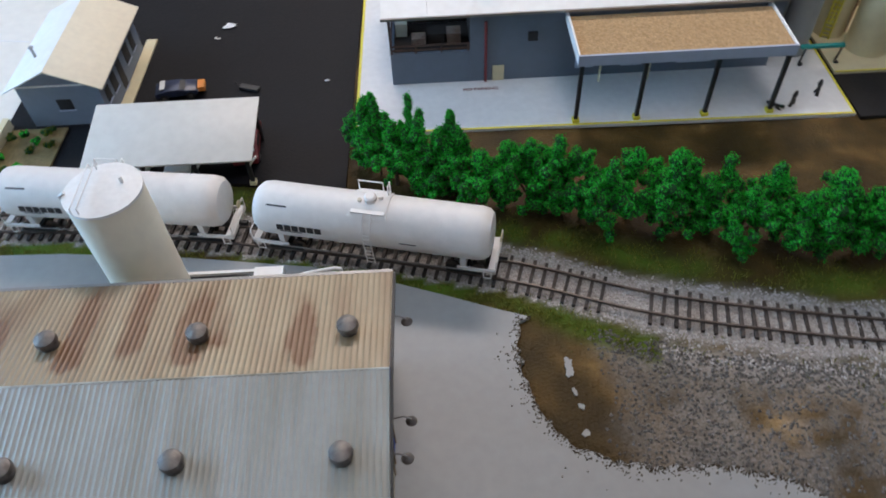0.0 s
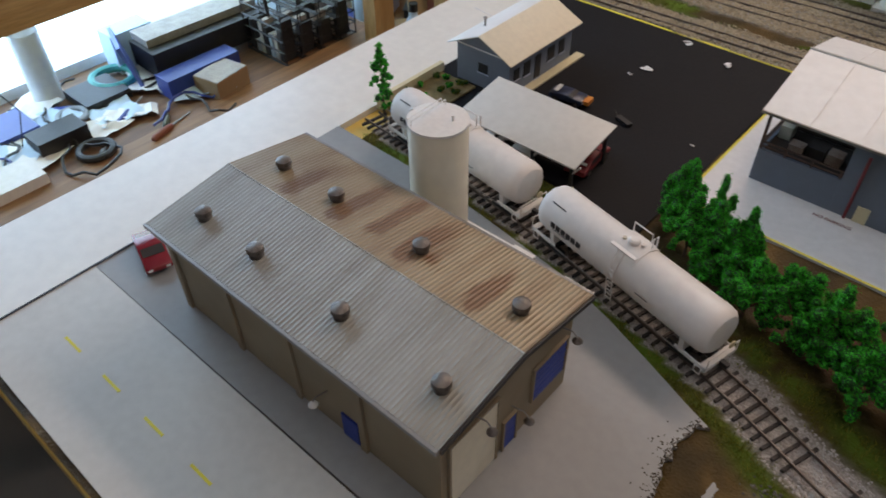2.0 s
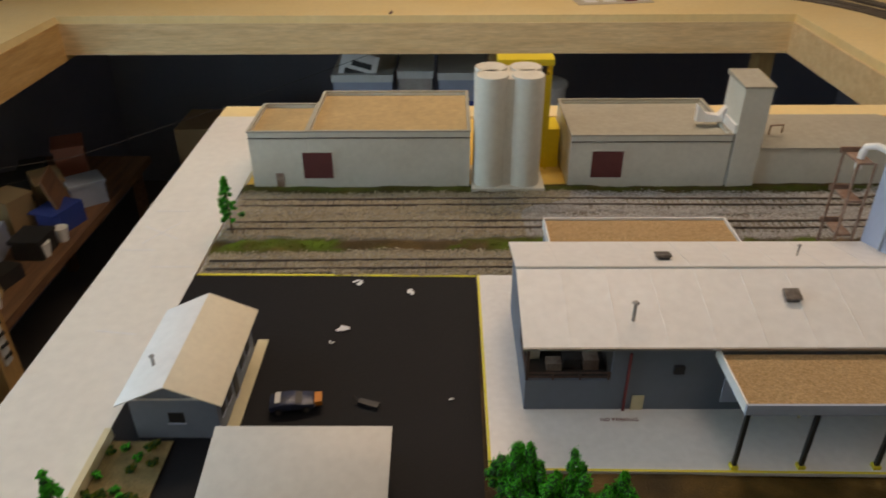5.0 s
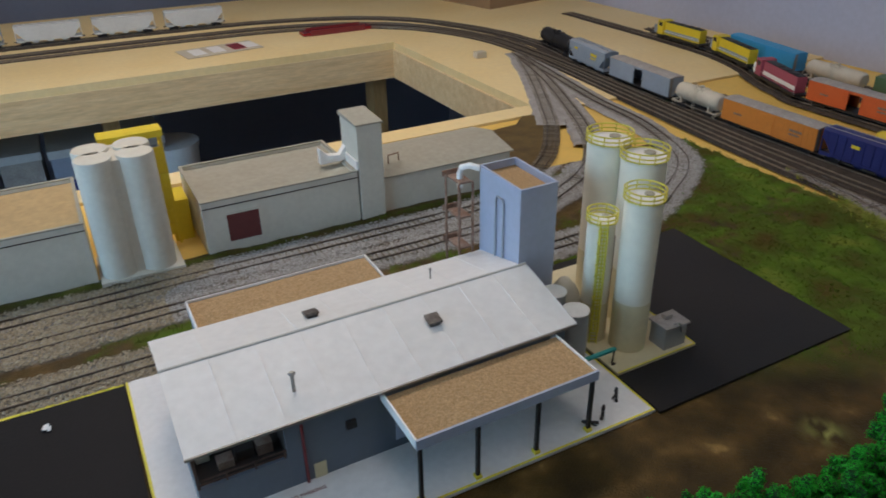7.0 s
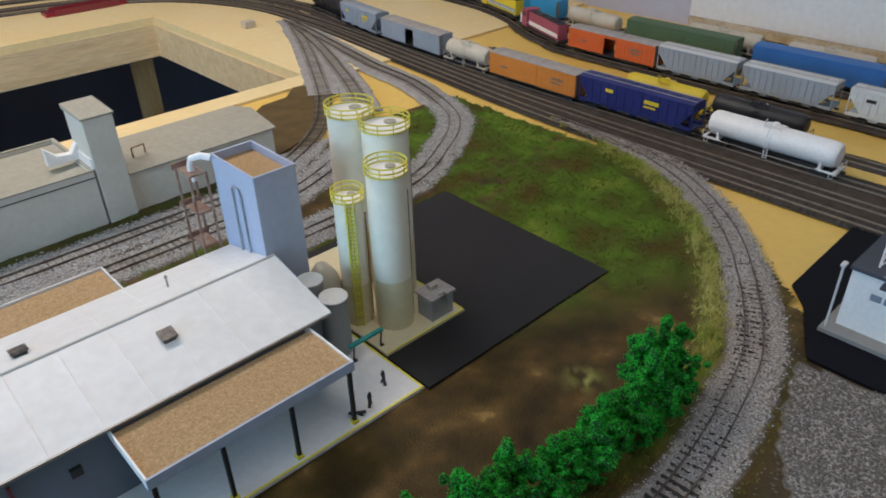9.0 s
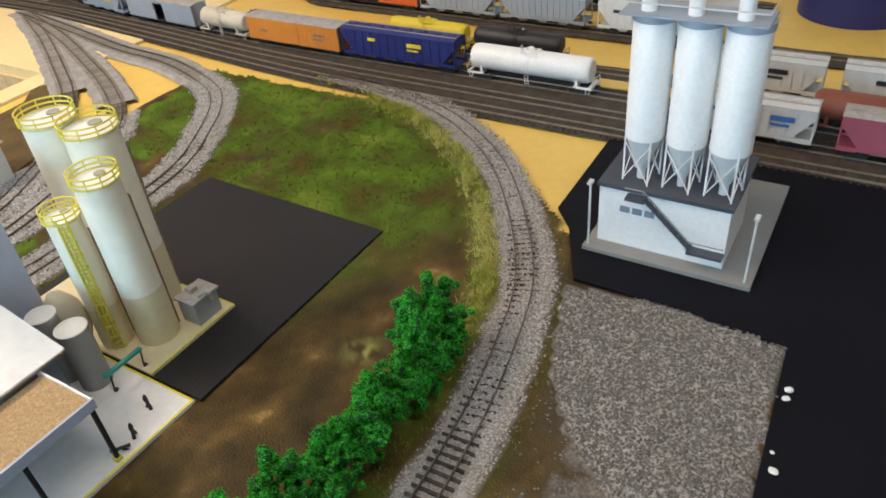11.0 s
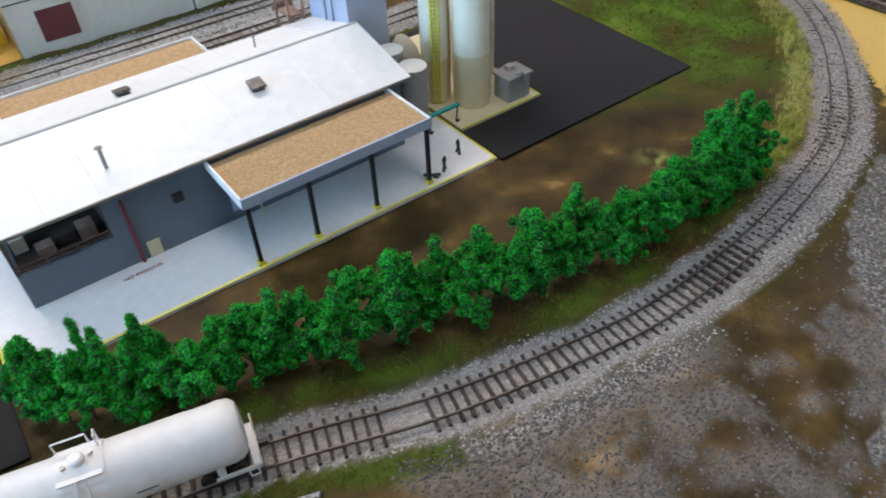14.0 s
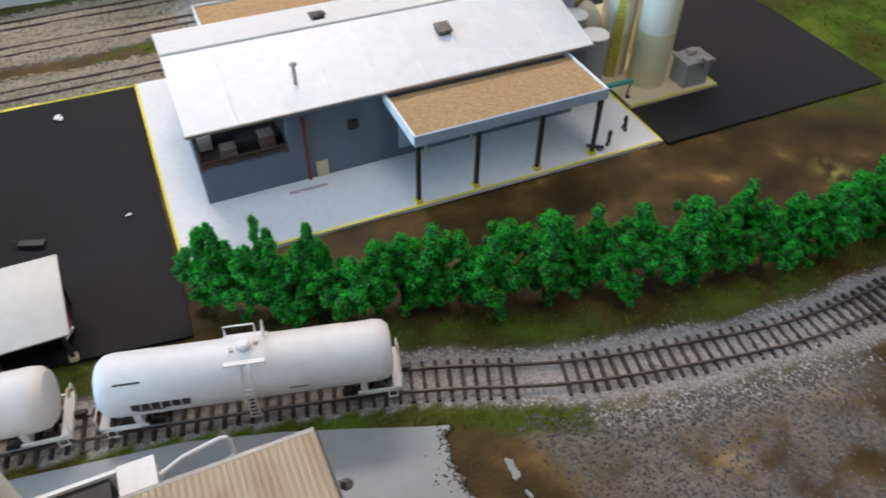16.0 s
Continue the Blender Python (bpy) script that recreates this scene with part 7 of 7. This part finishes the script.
on_track(tank_car(M["beige"], "cream tank car by the wall", 0.15, 0.0160), YARD[6], 0.79)
on_track(tank_car(M["beige"], "cream tank car by the wall", 0.15, 0.0160), YARD[6], 0.99)
on_track(hopper_car(M["pink"], "faded pink hopper with white patch", 0.190, M["car_roof"], M["white"]), YARD[1], 0.215)
on_track(hopper_car(M["pale_grey"], "pale grey hopper behind the concrete plant", 0.13, M["pale_grey"], M["blue_mid"]), YARD[1], 0.400)
on_track(tank_car(M["red_brown"], "oxide red tank car", 0.18), YARD[2], 0.255)
on_track(hopper_car(M["pale_grey"], "pale hopper with dark lettering bars", 0.17, M["pale_grey"], M["dark"]), YARD[3], 0.24)
on_track(hopper_car(M["pale_grey"], "white hopper with dark lettering bars", 0.17, M["pale_grey"], M["dark"]), YARD[3], 0.43)
for x, paint in ((0.62, "pale_grey"), (0.43, "pale_grey"), (0.24, "pale_grey"), (0.05, "hopper_grey"), (-0.14, "pale_grey")):
    c = hopper_car(M[paint], "pale hopper on the far deck's main line", 0.16)
    i = int(np.argmin(np.abs(YARD[2][:, 0] - x) + 10 * (YARD[2][:, 1] < 2.2)))
    c.matrix_basis = pose(YARD[2][i][0], YARD[2][i][1], RAIL, 0, 0, math.degrees(math.atan2(*(YARD[2][i + 20] - YARD[2][i - 20])[::-1])))
bri = thing("bridge_flat", "red flat model bridge girder on plywood", "model", pose(0.955, 2.335, 0.0))
part("deck", BM((-0.10, 0.10, -0.02, 0.02, 0.0, 0.008)), M["red"], bri, bevel=0.001)
part("girder", BM((-0.08, 0.08, -0.024, -0.0201, 0.0, 0.014)), M["dark_red"], bri)
part("girder", BM((-0.08, 0.08, 0.0201, 0.024, 0.0, 0.014)), M["dark_red"], bri)
pl = thing("plan_sheet", "printed card sheet with white and red panels", "card", pose(0.62, 2.29, 0.0, 0, 0, 8))
part("sheet", BM((-0.10, 0.10, -0.05, 0.05, 0.0, 0.0012)), M["beige"], pl)
for x, k in ((-0.06, "white"), (-0.01, "white"), (0.045, "red"), (0.08, "white")):
    part("panel", BM((x - 0.017, x + 0.017, -0.03, 0.035, 0.0013, 0.0022)), M[k], pl)
solid("loose_part", BM((1.135, 1.16, 1.855, 1.875, 0, 0.014)), M["beige"], "small beige plastic part on plywood", "part", bevel=0.002)

# ---- workbench under the left deck ----
wb = thing("workbench", "worn brown wooden workbench by the window", "workbench")
part("top", BM((-1.205, -0.765, 0.30, 1.36, -0.462, -0.432)), M["bench_wood"], wb, bevel=0.002)
part("front_lip", BM((-0.7645, -0.742, 0.30, 1.36, -0.475, -0.426)), M["bench_wood"], wb, "worn wooden front lip", 0.002)
M["plank"] = wood_mat("scuffed_brown_plank", (0.30, 0.165, 0.085), (0.20, 0.105, 0.055), "y", 14)
part("front_plank", BM((-0.862, -0.7655, 0.30, 1.36, -0.4318, -0.4275)), M["plank"], wb, "scuffed brown plank", 0.001)
for x in (-1.19, -0.82):
    for y in (0.32, 1.26):
        part("leg", BM((x, x + 0.05, y, y + 0.05, -1.0, -0.4621)), M["bench_wood"], wb)
BT = -0.4315
pv = thing("pvc_pipe", "upright white plastic pipe on the workbench", "pipe", pose(-1.145, 0.672, BT))
bm = bmesh.new()
add_tube(bm, [(0, 0, 0), (0, 0, 0.155)], 0.030, 28, caps=False)
add_tube(bm, [(0, 0, 0.155), (0, 0, 0.0)], 0.026, 28, caps=False)
part("pipe_wall", bm, M["pvc"], pv)
kb = thing("label_machine", "long dark machine on the workbench", "machine", pose(-1.055, 1.010, BT, 0, 0, 88))
part("body", BM((-0.15, 0.15, -0.055, 0.045, 0.02, 0.075)), M["dark"], kb, bevel=0.006)
part("cover", BM((-0.14, 0.14, -0.02, 0.05, 0.0751, 0.092)), M["car_roof"], kb, "pale grey cover", 0.006)
part("foot", BM((-0.14, -0.10, -0.05, 0.04, 0.0, 0.0199)), M["dark"], kb)
part("foot", BM((0.10, 0.14, -0.05, 0.04, 0.0, 0.0199)), M["dark"], kb)
bx = thing("parts_box", "small tan cardboard box", "box", pose(-0.900, 0.945, BT, 0, 0, 10))
part("box", BM((-0.035, 0.035, -0.045, 0.045, 0, 0.04)), M["card"], bx, bevel=0.002)
part("flap", BM((-0.034, 0.034, -0.044, 0.044, 0.0401, 0.042)), M["car_roof"], bx, bevel=0.001)
rng = random.Random(21)
for i in range(9):
    bm = bmesh.new()
    sx, sy = rng.uniform(0.03, 0.09), rng.uniform(0.03, 0.07)
    vs = {}
    for a in range(7):
        for b in range(7):
            vs[a, b] = bm.verts.new((sx * (a / 3 - 1), sy * (b / 3 - 1), 0.004 + rng.uniform(0, 0.012)))
    for a in range(6):
        for b in range(6):
            bm.faces.new((vs[a, b], vs[a + 1, b], vs[a + 1, b + 1], vs[a, b + 1]))
    ob = solid("crumpled_paper", bm, M["blue_paper"] if i % 2 else M["paper"], "crumpled pale paper on the workbench", "paper", group="bench papers")
    ob.matrix_basis = pose(rng.uniform(-1.12, -0.88), rng.uniform(0.42, 0.92), BT, 0, 0, rng.uniform(0, 180))
for i, (x, y, sx, sy, h, k) in enumerate(((-1.15, 0.88, 0.03, 0.05, 0.09, "blue_paper"), (-1.07, 0.745, 0.05, 0.05, 0.02, "dark"), (-0.967, 0.606, 0.03, 0.05, 0.035, "dark"), (-0.90, 0.480, 0.04, 0.05, 0.025, "paper"), (-1.08, 0.56, 0.05, 0.04, 0.02, "blue_bin"), (-0.96, 0.93, 0.025, 0.09, 0.045, "blue_bin"), (-1.02, 0.46, 0.03, 0.03, 0.06, "card"), (-1.09, 1.27, 0.04, 0.05, 0.09, "blue_paper"))):
    solid("tool_box", BM((x - sx, x + sx, y - sy, y + sy, BT, BT + h)), M[k], ("pale blue plastic box on the bench", "flat black tool tray on the bench", "black power tool on the bench", "white printed card box on the bench", "blue case on the bench", "dark blue case on the bench", "brown jar on the bench", "pale blue spray can on the bench")[i], "box", bevel=0.006)
M["panel_blue"] = mat("violet_blue_panel", (0.12, 0.20, 0.58), (0.09, 0.16, 0.48), 14, 0.5)
pl = solid("folder", BM((-0.004, 0.004, -0.055, 0.055, 0, 0.105)), M["panel_blue"], "violet-blue folder leaning on the machine", "folder", bevel=0.001)
pl.matrix_basis = pose(-1.075, 0.845, BT + 0.002, 0, -14, 70)
for x, y, a, n in ((-0.93, 0.80, 62, 12), (-0.99, 0.86, 40, 9)):
    bm = bmesh.new()
    rows = []
    for k in range(n):
        z = 0.004 + 0.007 * abs(math.sin(k * 1.9)) + 0.002 * (k % 2)
        rows.append([bm.verts.new((0.011 * k, s * 0.026 + 0.003 * math.sin(k * 2.3 + s), z + 0.003 * s)) for s in (-1, -0.3, 0.4, 1)])
    for p, q in zip(rows, rows[1:]):
        for k in range(3):
            bm.faces.new((p[k], q[k], q[k + 1], p[k + 1]))
    ob = solid("paper_strip", bm, M["paper"], "crinkled white paper strip across the workbench", "paper")
    ob.matrix_basis = pose(x, y, BT, 0, 0, a + 180)
for x, y, s, k in ((-1.10, 0.80, 0.045, "teal"), (-0.88, 0.635, 0.032, "dark"), (-1.03, 0.665, 0.028, "hopper_grey")):
    ring = [(s * math.cos(j * 0.3142), s * math.sin(j * 0.3142), 0.006) for j in range(21)]
    ob = solid("tape_ring", TB(ring, s * 0.22, 8), M[k], "round coil of tape lying on the workbench", "tape")
    ob.matrix_basis = pose(x, y, BT + s * 0.16)
cable_rng = random.Random(77)
for j in range(7):
    x, y = cable_rng.uniform(-1.12, -0.86), cable_rng.uniform(0.44, 1.0)
    pts, a = [], cable_rng.uniform(0, 6.28)
    for k in range(16):
        pts.append((x, y, BT + 0.006 + 0.012 * cable_rng.random()))
        a += cable_rng.uniform(-0.9, 0.9)
        x, y = min(-0.80, max(-1.16, x + 0.022 * math.cos(a))), min(1.2, max(0.40, y + 0.022 * math.sin(a)))
    solid("cable", TB(pts, 0.0028, 6), M[("dark", "dark", "blue_bin")[j % 3]], "loose dark cable tangled on the workbench", "cable")
for j in range(10):
    x, y, a, s = cable_rng.uniform(-1.10, -0.84), cable_rng.uniform(0.40, 0.98), cable_rng.uniform(0, 180), cable_rng.uniform(0.035, 0.06)
    t = thing("screwdriver", "small hand tool with dark handle on the workbench", "tool", pose(x, y, BT + 0.0075, 0, 0, a), "bench hand tools")
    part("handle", TB([(-s, 0, 0), (-s * 0.9, 0, 0), (-s * 0.2, 0, 0), (0, 0, 0)], 0.007, 10, radii=[0.005, 0.0075, 0.007, 0.004]), M[("dark", "blue_bin", "olive_dark", "red_brown")[j % 4]], t)
    part("shaft", TB([(0, 0, 0), (s, 0, -0.003)], 0.002, 7), M["steel"], t)
bm = bmesh.new()
add_ball(bm, (0, 0, 0.045), 0.055, 3, (1.0, 1.1, 0.8), 0.3)
ob = solid("plastic_bag", bm, M["blue_paper"], "crumpled pale blue plastic bag by the machine", "bag")
ob.matrix_basis = pose(-1.03, 1.205, BT)
bm = bmesh.new()
add_ball(bm, (0, 0, 0), 0.014, 2, (1.0, 1.5, 0.35), 0.2)
ob = solid("bag_tag", bm, M["red"], "small red tag lying on a plastic bag", "tag")
ob.matrix_basis = pose(-1.02, 1.20, BT + 0.088)
for i in range(4):
    y = 1.115 + 0.055 * i
    w_ = thing("wire_basket", "stacked black wire basket full of small parts", "basket", pose(-0.93, y, BT), "wire baskets")
    for k in range(5):
        z = 0.004 + k * 0.028
        part("wire_ring", TB([(-0.07, -0.024, z), (0.07, -0.024, z), (0.07, 0.024, z), (-0.07, 0.024, z), (-0.07, -0.024, z)], 0.0022, 5), M["dark"], w_)
    for a, b in ((-0.07, -0.024), (0.07, -0.024), (0.07, 0.024), (-0.07, 0.024), (0, -0.024), (0, 0.024)):
        part("upright_wire", TB([(a, b, 0), (a, b, 0.125)], 0.0018, 5), M["dark"], w_)
    for k in range(7):
        part("small_part", BM((-0.06 + 0.017 * k, -0.048 + 0.017 * k, -0.018, 0.018, 0.004, 0.03 + 0.07 * rng.random())), M[("dark", "hopper_grey", "car_roof")[k % 3]], w_, bevel=0.002)
for i, y in enumerate((0.975, 1.05, 1.145)):
    t = thing("hanging_tool", "wood-handled tool hanging from the deck beam", "tool", pose(-0.750, y, -0.072), "hanging tools")
    part("clip", BM((-0.008, 0.009, -0.010, 0.010, -0.014, 0.012)), M["dark"], t, bevel=0.003)
    part("handle", TB([(0, 0, -0.014), (0.004, 0.004, -0.07), (0.006, 0.008, -0.115)], 0.007, 10, radii=[0.005, 0.009, 0.007]), M["bench_wood"], t)
    part("blade", TB([(0.006, 0.008, -0.115), (0.008, 0.010, -0.165)], 0.004, 6, radii=[0.005, 0.003]), M["dark"], t)
# shelf and clutter under the deck, behind the posts
sh = thing("side_shelf", "low dark shelf crowded with storage boxes", "shelf")
part("board", BM((-1.20, -0.82, 1.42, 2.6, -0.60, -0.575)), M["bench_wood"], sh)
for x, y in ((-1.17, 1.45), (-0.86, 1.45), (-1.17, 2.55), (-0.86, 2.55)):
    part("leg", BM((x - 0.015, x + 0.015, y - 0.015, y + 0.015, -1.0, -0.6001)), M["bench_wood"], sh)
cl = (("blue_bin", "dark blue storage bin"), ("dark", "black plastic case"), ("card", "brown cardboard box"), ("bin_clear", "cloudy plastic storage bin"), ("dark", "black tool case"), ("red_brown", "rusty brown box"), ("card", "tan cardboard box"))
for i in range(20):
    k, lab = cl[i % 7]
    x, y = -1.11 + 0.105 * (i % 3) + rng.uniform(-0.02, 0.02), 1.50 + 0.155 * (i // 3) + rng.uniform(-0.02, 0.02)
    s, s2, h = rng.uniform(0.025, 0.048), rng.uniform(0.03, 0.06), rng.uniform(0.03, 0.12)
    o = thing("storage_box", lab + " on the low shelf", "box", pose(x, y, -0.5745, 0, 0, rng.uniform(-40, 40)))
    part("box", BM((-s, s, -s2, s2, 0, h)), M[k], o, bevel=0.004)
    if i % 2:
        part("lid", BM((-s - 0.004, s + 0.004, -s2 - 0.004, s2 + 0.004, h + 0.0001, h + 0.010)), M[k], o, bevel=0.003)
    else:
        part("flap", BM((-s, s, -s2 - 0.02, -s2, h - 0.004, h)), M[k], o, bevel=0.001)
for x, y, a, k, lab in ((-0.90, 1.80, 24, "flat_roof", "orange-brown board leaning over the shelf clutter"), (-0.90, 1.62, -30, "card", "cardboard sheet leaning on the low shelf"), (-0.88, 2.15, 15, "bench_wood", "dark wooden board leaning on the low shelf")):
    ob = solid("leaning_board", BM((-0.004, 0.004, -0.06, 0.06, 0, 0.15)), M[k], lab, "board", bevel=0.001)
    ob.matrix_basis = pose(x, y, -0.572, 0, -16, a)
for x, y in ((-0.865, 1.95), (-0.855, 2.03), (-0.87, 1.71)):
    ob = solid("cup", TB([(0, 0, 0), (0, 0, 0.012), (0, 0, 0.04)], 0.018, 16, radii=[0.014, 0.016, 0.020]), M["paper"], "small white cup on the low shelf", "cup")
    ob.matrix_basis = pose(x, y, -0.5745)
for x, y, h in ((-0.93, 1.46, 0.20), (-1.02, 1.47, 0.17), (-0.845, 1.49, 0.14)):
    o = thing("spray_bottle", "pale blue plastic bottle behind the post", "bottle", pose(x, y, -0.5745))
    part("body", TB([(0, 0, 0), (0, 0, h * 0.75), (0, 0, h * 0.9), (0, 0, h)], 0.024, 16, radii=[0.022, 0.024, 0.012, 0.010]), M["blue_paper"], o)
    part("cap", TB([(0, 0, h), (0, 0, h + 0.02)], 0.012, 12), M["dark"], o)
for pts in ([(-0.81, 0.42, -0.10), (-0.90, 0.50, -0.20), (-0.96, 0.56, -0.33), (-0.93, 0.53, -0.38), (-0.86, 0.46, -0.30), (-0.83, 0.40, -0.16)], [(-0.80, 0.60, -0.108), (-0.92, 0.72, -0.135), (-0.95, 0.86, -0.140), (-0.88, 1.00, -0.125), (-0.81, 1.10, -0.108)]):
    line_pts = [Vector(p) for p in pts]
    curve = [a.lerp(b, k / 5) for a, b in zip(line_pts, line_pts[1:]) for k in range(5)] + [line_pts[-1]]
    solid("cable", TB(curve, 0.0012, 6), M["dark"], "thin dark wire looping below the deck", "cable")
# slotted strip with black hooks on a post
st = thing("shelf_standard", "pale slotted strip with black hooks on a post", "bracket", pose(-0.7580, 1.5450, -0.60))
part("strip", BM((-0.004, 0.001, -0.012, 0.012, 0, 0.47)), M["pvc"], st)
for k in range(17):
    part("hook", TB([(0.0, -0.010, 0.02 + 0.027 * k), (0.012, 0.0, 0.028 + 0.027 * k), (0.002, 0.011, 0.022 + 0.027 * k)], 0.0035, 6), M["dark"], st)
solid("cable", TB([(-0.79, 1.56, -0.17), (-0.60, 1.75, -0.205), (-0.30, 2.0, -0.17), (0.0, 2.147, -0.10)], 0.0006, 5), M["dark"], "thin dark wire hanging across the pit", "cable")

# ---- things on the left deck ----
jar = thing("glass_bottle", "dark olive bottle on the deck", "bottle", pose(-0.93, 1.00, -0.001))
part("body", TB([(0, 0, 0), (0, 0, 0.13), (0, 0, 0.15), (0, 0, 0.18)], 0.045, 24, radii=[0.045, 0.045, 0.03, 0.018]), M["olive_dark"], jar)
part("label_bar", BM((0.0445, 0.0465, -0.02, 0.02, 0.03, 0.08)), M["yellow_car"], jar)
tp = thing("tape_roll", "lime green and black tape roll", "tape", pose(-0.825, 1.035, -0.001))
part("roll", TB([(0, 0, 0), (0, 0, 0.028)], 0.035, 28), M["dark"], tp)
part("top_ring", TB([(0, 0, 0.0281), (0, 0, 0.034)], 0.034, 28), M["lime"], tp)
part("core", TB([(0, 0, 0.0341), (0, 0, 0.0345)], 0.018, 20), M["dark"], tp)
for x, y, s in ((-0.885, 1.375, 1.0), (-0.925, 1.20, 0.9)):
    o = thing("squeeze_bottle", "pale cyan squeeze bottle", "bottle", pose(x, y, -0.001), "squeeze bottles")
    part("body", TB([(0, 0, 0), (0, 0, 0.02 * s), (0, 0, 0.05 * s), (0, 0, 0.065 * s)], 0.035, 20, radii=[0.034 * s, 0.036 * s, 0.022 * s, 0.012 * s]), M["cyan"], o)
    part("cap", TB([(0, 0, 0.0651 * s), (0, 0, 0.095 * s)], 0.012 * s, 14, radii=[0.013 * s, 0.009 * s]), M["cyan"], o)
    part("base", TB([(0, 0, -0.0), (0, 0, 0.010 * s)], 0.037 * s, 20), M["teal"], o)
o = thing("tape_roll", "tan masking tape roll", "tape", pose(-0.83, 1.185, -0.001))
part("roll", TB([(0, 0, 0), (0, 0, 0.045)], 0.040, 28), M["beige"], o)
part("core", TB([(0, 0, 0.0451), (0, 0, 0.0455)], 0.030, 28), M["card"], o)
solid("loose_track", BM((-0.90, -0.80, 1.47, 1.50, -0.0008, 0.003)), M["rail"], "loose piece of model track on plywood", "track", bevel=0.0005).matrix_basis = pose(0, 0, 0)
solid("paper_sheet", BM((-1.10, -0.86, 1.62, 1.92, -0.0008, 0.0004)), M["paper"], "white sheet of paper on plywood", "paper")
for k in range(3):
    ln = smooth_line([(-1.15 + 0.05 * k, -0.1), (-1.14 + 0.05 * k, 1.0), (-1.12 + 0.05 * k, 2.0), (-1.06 + 0.05 * k, 2.9)], 0.002)
    track("weathered track on the bare plywood deck", ln, 0.012, M["tie"])
o = thing("toolbox", "yellow and red toolbox on the deck", "box", pose(-0.985, 1.11, -0.001))
part("box", BM((-0.03, 0.03, -0.05, 0.05, 0, 0.03)), M["yellow_car"], o, bevel=0.003)
part("stripe", BM((0.0301, 0.031, -0.05, 0.05, 0.008, 0.016)), M["red"], o)

# ---- storage below the far deck ----
fs = thing("far_shelf", "grey metal shelf under the far deck", "shelf")
part("board", BM((-0.35, 0.75, 2.22, 2.62, -0.47, -0.45)), M["wall_dark"], fs)
for x in (-0.34, 0.73):
    for y in (2.23, 2.60):
        part("leg", BM((x, x + 0.015, y, y + 0.015, -1.0, -0.4701)), M["wall_dark"], fs)
for i, (x, w, h, k) in enumerate(((-0.04, 0.16, 0.26, "bin_clear"), (0.105, 0.09, 0.27, "car_roof"), (0.235, 0.13, 0.265, "bin_clear"), (0.375, 0.12, 0.26, "hopper_grey"))):
    o = thing("storage_bin", ("cloudy plastic bin under the far deck", "stack of grey trays under the far deck")[i == 1], "bin", pose(x, 2.36, -0.449), "storage bins")
    part("bin", BM((-w / 2, w / 2, -0.10, 0.10, 0, h - 0.02)), M[k], o, bevel=0.006)
    part("lid", BM((-w / 2 - 0.004, w / 2 + 0.004, -0.104, 0.104, h - 0.0199, h)), M["pale_grey"], o, bevel=0.004)
    part("label_bar", BM((-w / 4, w / 4, -0.1012, -0.1003, h * 0.5, h * 0.7)), M["blue_bin"], o)
bk = thing("bucket", "white plastic bucket under the far deck", "bucket", pose(0.455, 2.30, -0.449))
part("shell", TB([(0, 0, 0), (0, 0, 0.22)], 0.07, 28, radii=[0.058, 0.07]), M["pvc"], bk)
part("rim", TB([(0, 0, 0.215), (0, 0, 0.226)], 0.073, 28), M["pvc"], bk)
cd = thing("price_card", "white card with dark printing leaning on bins", "card", pose(-0.13, 2.24, -0.449, -8, 0, 0) @ pose(0, 0, 0, 0, 16, 0))
part("card", BM((-0.05, 0.05, -0.001, 0.001, 0.0, 0.33)), M["paper"], cd)
part("print_bar", BM((-0.035, 0.03, -0.0016, -0.0011, 0.25, 0.28)), M["dark"], cd)
part("print_bar", BM((-0.02, 0.035, -0.0016, -0.0011, 0.29, 0.305)), M["dark"], cd)
for x, z0 in ((0.06, -0.10),):
    pts = [(x + 0.008 * math.cos(a), 2.142, z0 + 0.0045 * a) for a in [0.6 * k for k in range(40)]]
    solid("cable", TB(pts, 0.0035, 6), M["rust"], "dark twisted cable hanging on the far beam", "cable")
pr = thing("old_machine", "dusty orange machine on the floor", "machine", pose(-0.62, 2.75, -1.0))
part("body", BM((-0.12, 0.12, -0.1, 0.1, 0.25, 0.5)), M["card"], pr, bevel=0.01)
part("stand", BM((-0.15, 0.15, -0.12, 0.12, 0, 0.2499)), M["dark"], pr, bevel=0.01)
cb = thing("cardboard_box", "brown cardboard box on the far deck", "box", pose(1.62, 2.55, -0.001, 0, 0, 12))
part("box", BM((-0.16, 0.16, -0.14, 0.14, 0, 0.2)), M["card"], cb, bevel=0.003)
part("flap", BM((-0.16, 0.16, -0.139, 0.139, 0.2001, 0.204)), M["card"], cb)
# housings out of view, added above the two ceiling lights
for i, (x, y) in enumerate(((0.35, 1.72), (0.50, 0.28))):
    f = thing("ceiling_lamp", "white ceiling fixture added out of view", "lamp", pose(x, y, 1.28), "ceiling lamps")
    part("housing", BM((-0.62, 0.62, -0.14, 0.14, 0.0, 0.07)), M["white"], f, bevel=0.005)
